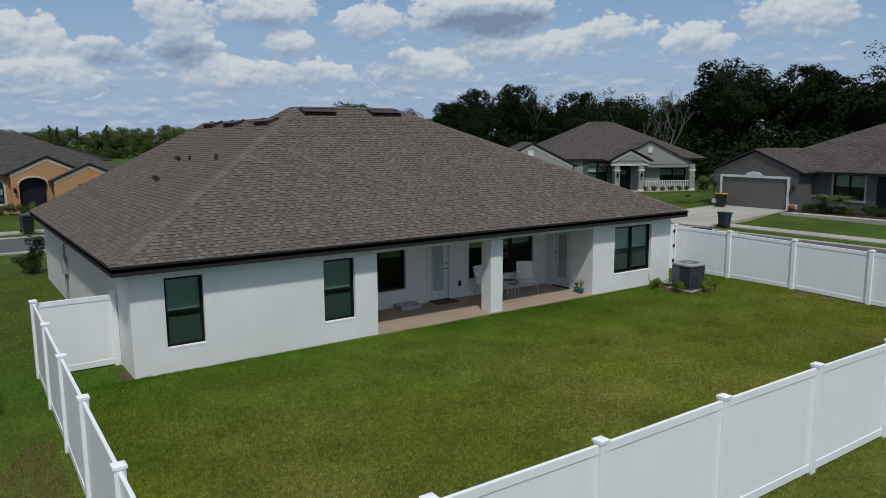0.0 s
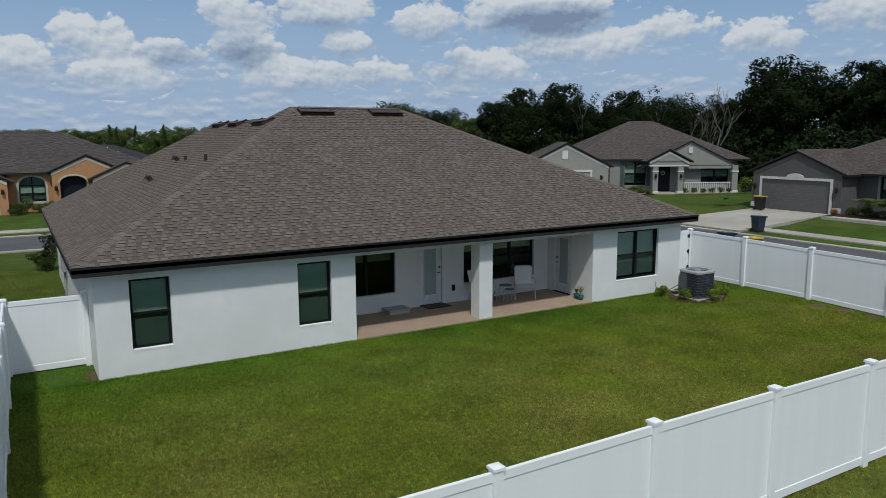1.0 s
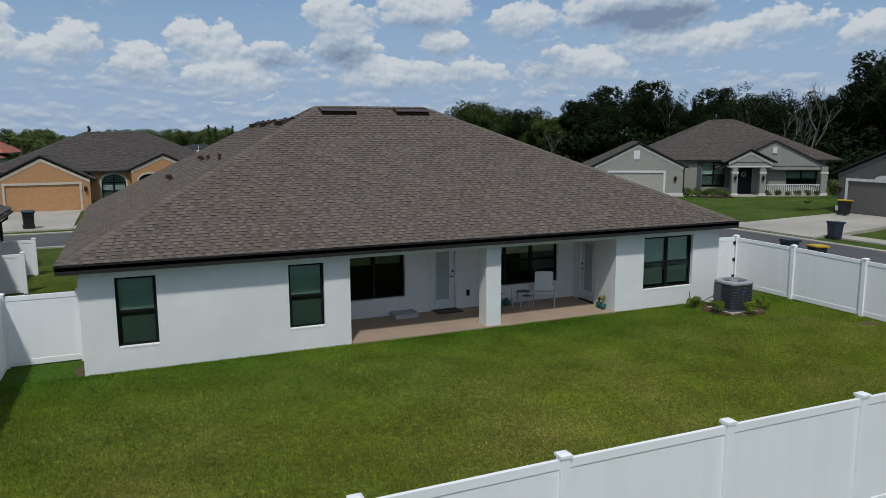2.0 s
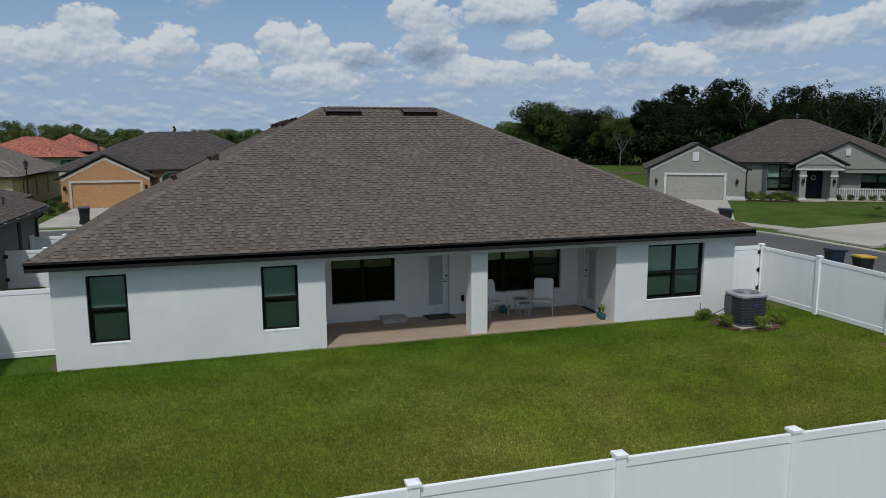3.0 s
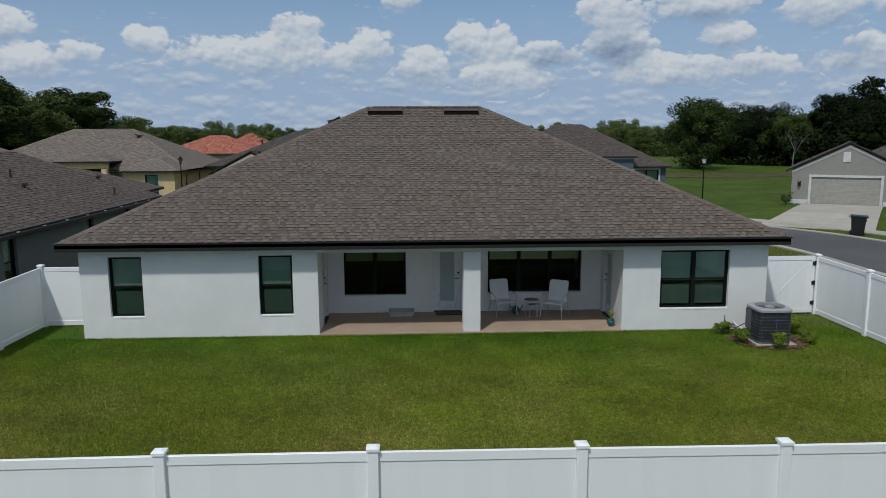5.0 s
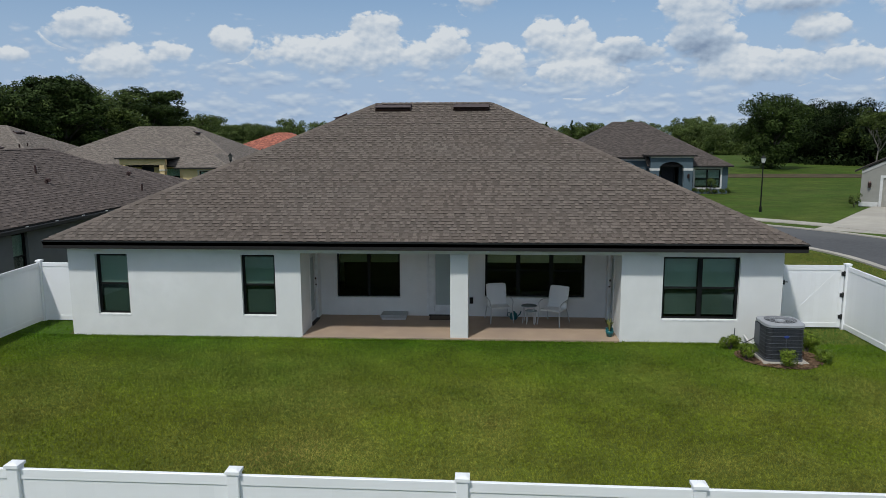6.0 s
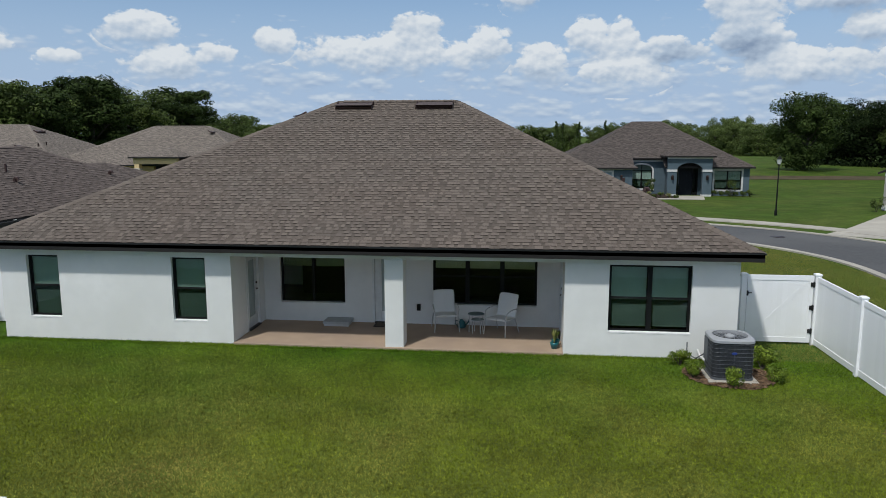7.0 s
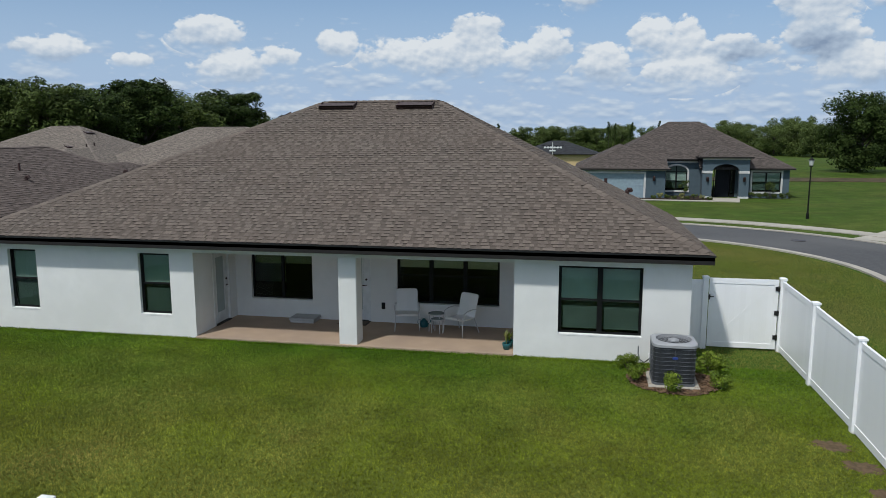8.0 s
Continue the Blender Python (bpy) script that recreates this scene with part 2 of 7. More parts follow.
STUCCO = material("white stucco", (0.755, 0.760, 0.745), (0.715, 0.720, 0.705), 3.0, 0.9, 0.35, 90.0, c3=(0.68, 0.685, 0.665), scale3=0.5)
VINYL = material("white vinyl", (0.84, 0.85, 0.87), (0.81, 0.82, 0.84), 1.2, 0.42, 0.03, 20.0, rnd=0.015, c3=(0.78, 0.79, 0.79), scale3=0.9)
SHINGLE = material("weathered shingle", (0.160, 0.131, 0.111), (0.110, 0.090, 0.077), 60.0, 0.93, 0.5, 260.0, c3=(0.138, 0.116, 0.100), scale3=0.5, island=0.16, spec=0.2)
SHINGLE_NB = material("grey brown shingle", (0.108, 0.090, 0.081), (0.078, 0.065, 0.059), 50.0, 0.93, 0.5, 200.0, island=0.14, spec=0.25)
SHINGLE_GN = material("dark brown shingle", (0.138, 0.112, 0.100), (0.100, 0.081, 0.073), 50.0, 0.93, 0.5, 200.0, island=0.14, spec=0.2)
SHINGLE_DK = material("charcoal shingle", (0.094, 0.081, 0.075), (0.066, 0.058, 0.054), 50.0, 0.93, 0.5, 200.0, island=0.14, spec=0.25)
SHINGLE_TAN = material("tan shingle", (0.210, 0.180, 0.155), (0.168, 0.143, 0.123), 50.0, 0.93, 0.5, 200.0, island=0.14, spec=0.25)
CUT_EDGE = material("cut asphalt edge", (0.040, 0.033, 0.030), None, 30.0, 0.95, spec=0.1)
UNDERLAY = material("roof felt", (0.075, 0.065, 0.060), None, 8.0, 0.95, spec=0.2)
FASCIA = material("dark bronze paint", (0.020, 0.018, 0.0175), (0.016, 0.015, 0.0145), 6.0, 0.6, 0.05, 30.0, spec=0.25)
DRIP = material("black drip edge", (0.010, 0.010, 0.010), None, 6.0, 0.45)
SOFFIT = material("soffit paint", (0.55, 0.56, 0.56), None, 5.0, 0.8)
BLACKFRAME = material("black window frame", (0.007, 0.008, 0.008), None, 6.0, 0.6, spec=0.2)
PANE = glass("window glass", (0.74, 0.83, 0.79), 1.1)
PANE_SCREEN = glass("screened glass", (0.35, 0.44, 0.41), 1.0)
PANE_DARK = glass("shaded glass", (0.90, 0.94, 0.86), 0.4)
SLAT_D = material("grey green slat", (0.17, 0.20, 0.14), None, 3.0, 0.8)
SHADE_L = material("pale shade", (0.36, 0.39, 0.33), None, 3.0, 0.9)
SHADE = material("roller shade", (0.35, 0.405, 0.38), (0.325, 0.375, 0.355), 3.0, 0.9)
BLIND = material("window blind slat", (0.50, 0.54, 0.53), None, 3.0, 0.8)
# near black: the gloom of unlit rooms is put into the base colour
ROOM_SHADE = material("interior paint", (0.024, 0.023, 0.022), None, 2.0, 0.9)
SILLM = material("white sill", (0.78, 0.79, 0.79), None, 5.0, 0.7)
DOORM = material("white door paint", (0.72, 0.74, 0.74), None, 5.0, 0.45)
FROST = material("frosted glass", (0.36, 0.42, 0.41), (0.33, 0.385, 0.375), 2.0, 0.3)
VENTMETAL = material("red brown vent paint", (0.055, 0.029, 0.026), (0.043, 0.023, 0.021), 8.0, 0.5, metal=0.2)
METAL = material("dark bronze metal", (0.050, 0.030, 0.027), None, 8.0, 0.4, metal=0.7)
PORCHFLOOR = material("tan painted concrete", (0.40, 0.298, 0.215), (0.365, 0.270, 0.192), 2.0, 0.75, 0.15, 50.0, c3=(0.325, 0.242, 0.185), scale3=0.8)
CONCRETE = material("concrete", (0.42, 0.390, 0.335), (0.36, 0.335, 0.290), 1.2, 0.9, 0.2, 40.0, c3=(0.31, 0.290, 0.255), scale3=0.25)
ASPHALT = material("asphalt", (0.075, 0.076, 0.080), (0.058, 0.059, 0.063), 6.0, 0.92, 0.3, 80.0, c3=(0.092, 0.092, 0.094), scale3=0.15)
LAWN = material("lawn soil and thatch", (0.040, 0.074, 0.009), (0.050, 0.080, 0.012), 1.3, 0.95, 0.8, 30.0, c3=(0.062, 0.084, 0.016), scale3=0.22, spread=(0.3, 0.7), spec=0.1, lush=(0.046, 0.088, 0.010), thatch=(0.076, 0.094, 0.015))
BLADES = material("grass blades", (0.140, 0.182, 0.014), (0.174, 0.194, 0.022), 0.55, 0.75, island=0.22, c3=(0.225, 0.200, 0.050), scale3=0.34, spread=(0.3, 0.7), spec=0.05, lush=(0.080, 0.154, 0.010))
MULCH = material("bark mulch", (0.190, 0.118, 0.070), (0.095, 0.064, 0.042), 30.0, 0.95, island=0.4, spec=0.2)
LEAF = material("oak leaves", (0.070, 0.098, 0.021), (0.038, 0.058, 0.012), 0.5, 0.7, island=0.35, rnd=0.25, spec=0.15)
# leaf colour with cloud shade over the right-hand wood painted in
LEAF_SHADED = material("dark wood leaves", (0.016, 0.027, 0.008), (0.006, 0.011, 0.003), 0.5, 0.7, island=0.4, rnd=0.25, spec=0.05)
LEAF_M = material("mid green leaves", (0.044, 0.068, 0.015), (0.020, 0.034, 0.008), 0.5, 0.7, island=0.4, rnd=0.25, spec=0.1)
LEAF_L = material("light leaves", (0.096, 0.130, 0.034), (0.058, 0.084, 0.022), 0.5, 0.7, island=0.4, rnd=0.25, spec=0.15)
SHRUB = material("shrub leaves", (0.150, 0.205, 0.018), (0.050, 0.092, 0.010), 3.0, 0.6, island=0.45, spec=0.2)
BARK = material("bark", (0.085, 0.070, 0.058), (0.050, 0.042, 0.035), 6.0, 0.95, 0.8, 20.0, stretch=(1, 1, 0.25))
DEADWOOD = material("bleached dead wood", (0.155, 0.145, 0.130), (0.100, 0.094, 0.085), 4.0, 0.95)


# ---------------------------------------------------------------- building helpers
def mesh_of(bm, name, mat, smooth=False):
    me = bpy.data.meshes.new(name)
    bm.normal_update()
    bm.to_mesh(me)
    bm.free()
    me.materials.append(mat)
    if smooth:
        me.polygons.foreach_set("use_smooth", [True] * len(me.polygons))
    return me


def thing(name, label, category, m=None, group="", kind=""):
    ob = new(name)
    ob.empty_display_size = 0.2
    if m is not None:
        ob.matrix_basis = m
    return tagged(ob, label, category, group, kind)


def part(name, bm, mat, parent=None, label="", bevel=0.0, smooth=False, m=None, segments=1):
    """Links a bmesh as one mesh object under a thing or a part."""
    if bevel:
        bmesh.ops.bevel(bm, geom=bm.edges[:], offset=bevel, segments=segments, affect="EDGES", clamp_overlap=True)
    ob = new(name, mesh_of(bm, name, mat, smooth))
    if parent is not None:
        ob.parent = parent
    if m is not None:
        ob.matrix_basis = m
    return tagged(ob, label)


def raw(name, verts, faces, mat, parent=None, label="", smooth=False):
    me = bpy.data.meshes.new(name)
    me.from_pydata(verts, [], faces)
    me.materials.append(mat)
    if smooth:
        me.polygons.foreach_set("use_smooth", [True] * len(me.polygons))
    ob = new(name, me)
    if parent is not None:
        ob.parent = parent
    return tagged(ob, label)


def box(x0, x1, y0, y1, z0, z1, bm=None, m=None):
    bm = bm if bm is not None else bmesh.new()
    mm = Matrix.LocRotScale(((x0 + x1) / 2, (y0 + y1) / 2, (z0 + z1) / 2), None, (abs(x1 - x0), abs(y1 - y0), abs(z1 - z0)))
    bmesh.ops.create_cube(bm, size=1.0, matrix=(m @ mm) if m is not None else mm)
    return bm


def tube(points, r, bm=None, sides=8, taper=None):
    """A round bar along points; taper gives the end radius."""
    bm = bm if bm is not None else bmesh.new()
    pts = [Vector(p) for p in points]
    rings = []
    for i, p in enumerate(pts):
        d = (pts[min(i + 1, len(pts) - 1)] - pts[max(i - 1, 0)]).normalized()
        a = d.orthogonal().normalized() if i == 0 else (rings_a - d * rings_a.dot(d)).normalized()
        rings_a = a
        b = d.cross(a)
        rr = r if taper is None else r + (taper - r) * i / (len(pts) - 1)
        rings.append([bm.verts.new(p + (a * math.cos(t) + b * math.sin(t)) * rr) for t in (2 * math.pi * k / sides for k in range(sides))])
    for ra, rb in zip(rings, rings[1:]):
        for k in range(sides):
            bm.faces.new((ra[k], ra[(k + 1) % sides], rb[(k + 1) % sides], rb[k]))
    bm.faces.new(rings[0][::-1])
    bm.faces.new(rings[-1])
    return bm


def lathe(profile, bm=None, sides=20, centre=(0, 0, 0)):
    """A turned body from (radius, height) pairs."""
    bm = bm if bm is not None else bmesh.new()
    c = Vector(centre)
    rings = [[bm.verts.new(c + Vector((r * math.cos(t), r * math.sin(t), h))) for t in (2 * math.pi * k / sides for k in range(sides))] for r, h in profile]
    for ra, rb in zip(rings, rings[1:]):
        for k in range(sides):
            bm.faces.new((ra[k], ra[(k + 1) % sides], rb[(k + 1) % sides], rb[k]))
    bm.faces.new(rings[0][::-1])
    bm.faces.new(rings[-1])
    return bm


def slab(poly, depth, bm=None):
    """A flat polygon (3D points, outer side up) given thickness downwards along its normal's vertical."""
    bm = bm if bm is not None else bmesh.new()
    top = [bm.verts.new(p) for p in poly]
    low = [bm.verts.new((p[0], p[1], p[2] - depth)) for p in poly]
    bm.faces.new(top)
    bm.faces.new(low[::-1])
    n = len(poly)
    for i in range(n):
        bm.faces.new((top[i], low[i], low[(i + 1) % n], top[(i + 1) % n]))
    bmesh.ops.recalc_face_normals(bm, faces=bm.faces[:])
    return bm


def wall(length, height, thick, holes=(), bm=None, z0=0.0):
    """A wall along +x with its outer face at y = 0, thickness towards +y, and openings (x0, x1, z0, z1) right through."""
    bm = bm if bm is not None else bmesh.new()
    xs = sorted({0.0, length, *[h[0] for h in holes], *[h[1] for h in holes]})
    zs = sorted({z0, height, *[h[2] for h in holes], *[h[3] for h in holes]})
    solid = lambda i, j: 0 <= i < len(xs) - 1 and 0 <= j < len(zs) - 1 and not any(
        h[0] < (xs[i] + xs[i + 1]) / 2 < h[1] and h[2] < (zs[j] + zs[j + 1]) / 2 < h[3] for h in holes)
    cache = {}

    def vert(i, y, j):
        if (i, y, j) not in cache:
            cache[(i, y, j)] = bm.verts.new((xs[i], y, zs[j]))
        return cache[(i, y, j)]

    for i in range(len(xs) - 1):
        for j in range(len(zs) - 1):
            if not solid(i, j):
                continue
            a, b = [(i, j), (i + 1, j), (i + 1, j + 1), (i, j + 1)], thick
            bm.faces.new([vert(p, 0.0, q) for p, q in a])
            bm.faces.new([vert(p, b, q) for p, q in a[::-1]])
            for (p, q), (r, s), (di, dj) in ((a[0], a[1], (0, -1)), (a[1], a[2], (1, 0)), (a[2], a[3], (0, 1)), (a[3], a[0], (-1, 0))):
                if not solid(i + di, j + dj):
                    bm.faces.new((vert(p, b, q), vert(r, b, s), vert(r, 0.0, s), vert(p, 0.0, q)))
    return bm


def shingle_quads(E, a, s, L, lo, hi, e=0.143, width=0.20, seed=3, skip=None):
    """Shingle tabs on a slope: E eave corner, a along the eave, s up the slope (units), lo(t), hi(t) limits along a.
    Each tab is (u0, u1, t0, t1, lift)."""
    rr = random.Random(seed)
    tabs = []
    rows = int(L / e) + 1
    for k in range(rows):
        t0 = max(0.0, k * e + (rr.uniform(-0.008, 0.008) if k else 0.0))
        t1 = min(t0 + e * 1.18, L)
        if t1 - t0 < 0.03:
            continue
        u, end = lo(t0), hi(t0)
        tooth = rr.random() < 0.5
        while u < end - 0.04:
            w = round(width * rr.choice((0.7, 1.0, 1.2, 1.5) if tooth else (0.45, 0.7, 0.9, 1.2)), 3)
            v = min(u + w, end)
            if end - v < 0.08:
                v = end
            tabs.append((u, v, t0, t1, 0.017 if tooth else 0.006, k))
            u = v + 0.0015
            tooth = not tooth if rr.random() < 0.88 else tooth
    return tabs


def tab_mesh(tabs, E, a, s, lo, hi, verts, faces, lifts):
    E, a, s = Vector(E), Vector(a), Vector(s)
    n = a.cross(s).normalized()
    for u0, u1, t0, t1, h, k in tabs:
        lifts.append(h)
        ua, ub = max(u0, lo(t1)), min(u1, hi(t1))
        if ub - ua < 0.01:
            ub = ua + 0.01
        base = len(verts)
        for u, t, z in ((u0, t0, 0.0), (u1, t0, 0.0), (u0, t0, h), (u1, t0, h), (ub, t1, 0.003), (ua, t1, 0.003)):
            p = E + a * u + s * t + n * z
            verts.append((p.x, p.y, p.z))
        b = base
        faces += [(b, b + 1, b + 3, b + 2), (b + 2, b + 3, b + 4, b + 5), (b, b + 2, b + 5), (b + 1, b + 4, b + 3)]


DEEP = {}


def deep(mat):
    """The darker granule band between the teeth of a laminated shingle."""
    if mat.name not in DEEP:
        d = mat.copy()
        d.name = mat.name + " deep band"
        ramp = d.node_tree.nodes["tone"]
        ramp.inputs["To Min"].default_value *= 0.72
        ramp.inputs["To Max"].default_value *= 0.72
        DEEP[mat.name] = d
    return DEEP[mat.name]


def shingle_mesh(name, verts, faces, mat, parent, tabs):
    """Joined tabs: teeth, darker bands between them, and the dark cut edge at each foot."""
    ob = raw(name, verts, faces, mat, parent)
    ob.data.materials.append(CUT_EDGE)
    ob.data.materials.append(deep(mat))
    ob.data.polygons.foreach_set("material_index", [1 if i % 4 == 0 else (0 if tabs[i // 4] > 0.009 else 2) for i in range(len(faces))])
    return tagged(ob, kind="stuff")


def ridge_caps(p0, p1, mat, parent, name="ridge_caps", width=0.15, step=0.19, drop=0.055):
    """Overlapping bent cap shingles along a hip or ridge."""
    p0, p1 = Vector(p0), Vector(p1)
    d = p1 - p0
    n = int(d.length / step)
    d.normalize()
    p0 = p0 + d * 0.16
    n -= 1
    side = d.cross(Vector((0, 0, 1))).normalized()
    up = side.cross(d).normalized()
    verts, faces = [], []
    for i in range(n):
        a, b = p0 + d * (i * step), p0 + d * ((i + 1.12) * step)
        base = len(verts)
        for q, lift in ((a, 0.024), (b, 0.013)):
            for w, dz in ((-width, -drop), (-width * 0.45, -drop * 0.35), (0, 0.0), (width * 0.45, -drop * 0.35), (width, -drop)):
                verts.append(tuple(q + side * w + up * (lift + dz)))
        for k in range(4):
            faces.append((base + k, base + k + 1, base + 6 + k, base + 5 + k))
        for k in range(5):
            q = Vector(verts[base + k]) - up * 0.02
            verts.append(tuple(q))
        for k in range(4):
            faces.append((base + 10 + k, base + 11 + k, base + k + 1, base + k))
    return tagged(raw(name, verts, faces, mat, parent), kind="stuff")


# ---------------------------------------------------------------- ground
def smooth(e0, e1, v):
    t = min(1.0, max(0.0, (v - e0) / (e1 - e0)))
    return t * t * (3 - 2 * t)


BUMPS = [(51.0, 48.0, 20.0, 0.42), (55.0, 25.0, 16.0, 0.42)]


def ground_z(x, y):
    z = -0.12
    yard = (smooth(9.9, 6.4, math.hypot(x - 19.0, y - 28.2)) if x > 19.0 and y > 28.2 else smooth(38.1, 34.6, y) * smooth(28.9, 25.4, x)) * smooth(-12.0, -3.0, x)
    z += 0.12 * yard
    z -= 0.033 * max(0.0, 13.0 - y) * smooth(-8.0, 4.0, y) + (0.43 * smooth(4.0, -8.0, y) if y < 4.0 else 0.0)
    for cx, cy, r, h in BUMPS:
        z += h * smooth(r, r * 0.55, math.hypot(x - cx, y - cy))
    return z


def ground_axis(edges):
    out = []
    for a, b, step in edges:
        n = max(1, round((b - a) / step))
        out += [a + (b - a) * i / n for i in range(n)]
    return out + [edges[-1][1]]


gx = ground_axis([(-1500, -300, 200), (-300, -60, 30), (-60, -10, 5), (-10, 31, 0.75), (31, 70, 2.5), (70, 300, 23), (300, 1500, 200)])
gy = ground_axis([(-600, -60, 90), (-60, -4, 7), (-4, 40, 0.75), (40, 75, 2.5), (75, 300, 22), (300, 1500, 200)])
gv = [(x, y, ground_z(x, y)) for y in gy for x in gx]
gf = [(j * len(gx) + i, j * len(gx) + i + 1, (j + 1) * len(gx) + i + 1, (j + 1) * len(gx) + i) for j in range(len(gy) - 1) for i in range(len(gx) - 1)]
ground = tagged(raw("ground", gv, gf, LAWN, smooth=True), "mown green lawn with yellowed patches", "lawn", kind="structure")

# raised bank with a bare earth edge in the far field
tagged(part("bank", slab([(30.0, 88.5, 0.15), (160.0, 88.5, 0.15), (160.0, 94.0, 0.55), (160.0, 150.0, 0.6), (30.0, 150.0, 0.6), (30.0, 94.0, 0.55)], 0.9), LAWN), "low grassed bank before the wood", "bank", kind="structure")
tagged(part("earth_strip", slab([(26.0, 86.2, -0.05), (160.0, 86.2, -0.05), (160.0, 88.6, 0.2), (26.0, 88.6, 0.2)], 0.3), material("bare earth", (0.095, 0.075, 0.048), (0.060, 0.052, 0.034), 0.8, 0.95, spec=0.1)), "brown bare earth edge of the bank", "earth", kind="structure")

# street: along +x behind the house, then round the corner towards -y
CX, CY, RAD = 19.0, 28.2, 13.2


def road_path():
    pts = [(x, CY + RAD, 0.0, 1.0) for x in np.linspace(-150, CX, 60)]
    pts += [(CX + RAD * math.sin(t), CY + RAD * math.cos(t), math.sin(t), math.cos(t)) for t in np.linspace(0, math.pi / 2, 24)[1:]]
    pts += [(CX + RAD, y, 1.0, 0.0) for y in np.linspace(CY, -120, 50)[1:]]
    return pts


PATHPTS = road_path()


def strip(o0, o1, z0, z1, name, mat, label, category, a=0, b=None, kind="structure"):
    """A raised strip along the street between two offsets (outwards positive)."""
    pts = PATHPTS[a:b]
    v, f = [], []
    for px, py, nx, ny in pts:
        for o, z in ((o0, z0), (o0, z1), (o1, z1), (o1, z0)):
            v.append((px + nx * o, py + ny * o, z))
    for i in range(len(pts) - 1):
        for k in range(3):
            q = 4 * i + k
            f.append((q, q + 1, q + 5, q + 4))
    return tagged(raw(name, v, f, mat), label, category, kind=kind)


strip(-2.85, 2.85, -0.25, -0.10, "road", ASPHALT, "grey asphalt street curving round the corner lot", "road")
strip(2.85, 3.2, -0.25, -0.05, "kerb", CONCRETE, "pale concrete kerb along the street", "kerb")
strip(-3.2, -2.85, -0.25, -0.05, "kerb", CONCRETE, "pale concrete kerb along the street", "kerb")
strip(4.9, 6.2, -0.25, -0.06, "pavement", CONCRETE, "pale concrete pavement beside a grass strip", "pavement")


def flat_slab(name, poly, z, mat, label, category, depth=0.25):
    return tagged(part(name, slab([(x, y, zz) for (x, y), zz in zip(poly, z if isinstance(z, (list, tuple)) else [z] * len(poly))], depth), mat), label, category, kind="structure")


def draped(name, quad, mat, label, category, lift=0.035, n=10):
    """A slab over four corners that follows the ground, with sides."""
    P = [Vector((x, y, 0)) for x, y in quad]
    v, f = [], []
    for j in range(n + 1):
        for i in range(n + 1):
            q = P[0].lerp(P[1], i / n).lerp(P[3].lerp(P[2], i / n), j / n)
            v.append((q.x, q.y, ground_z(q.x, q.y) + lift))
    at_ = lambda i, j: j * (n + 1) + i
    f = [(at_(i, j), at_(i + 1, j), at_(i + 1, j + 1), at_(i, j + 1)) for j in range(n) for i in range(n)]
    rim = [at_(i, 0) for i in range(n)] + [at_(n, j) for j in range(n)] + [at_(n - i, n) for i in range(n)] + [at_(0, n - j) for j in range(n)]
    b = len(v)
    v += [(v[k][0], v[k][1], v[k][2] - 0.2) for k in rim]
    m = len(rim)
    f += [(rim[k], b + k, b + (k + 1) % m, rim[(k + 1) % m]) for k in range(m)]
    return tagged(raw(name, v, f, mat), label, category, kind="structure")


flat_slab("driveway", [(-4.0, 46.0), (1.0, 46.0), (0.9, 58.0), (-3.9, 58.0)], [-0.04, -0.04, -0.03, -0.03], CONCRETE, "pale concrete driveway of the orange house", "driveway")
flat_slab("driveway", [(36.0, 25.0), (45.2, 25.5), (45.2, 30.6), (36.0, 31.2)], [-0.04, 0.28, 0.28, -0.04], CONCRETE, "pale concrete driveway before a charcoal garage", "driveway")
draped("driveway", [(31.7, 38.8), (36.6, 35.3), (43.4, 44.85), (39.2, 47.35)], CONCRETE, "pale concrete driveway before a grey garage", "driveway")
draped("walkway", [(44.0, 45.6), (43.6, 44.6), (49.2, 41.3), (49.7, 42.4)], CONCRETE, "pale concrete path to the grey porch", "path", 0.08)


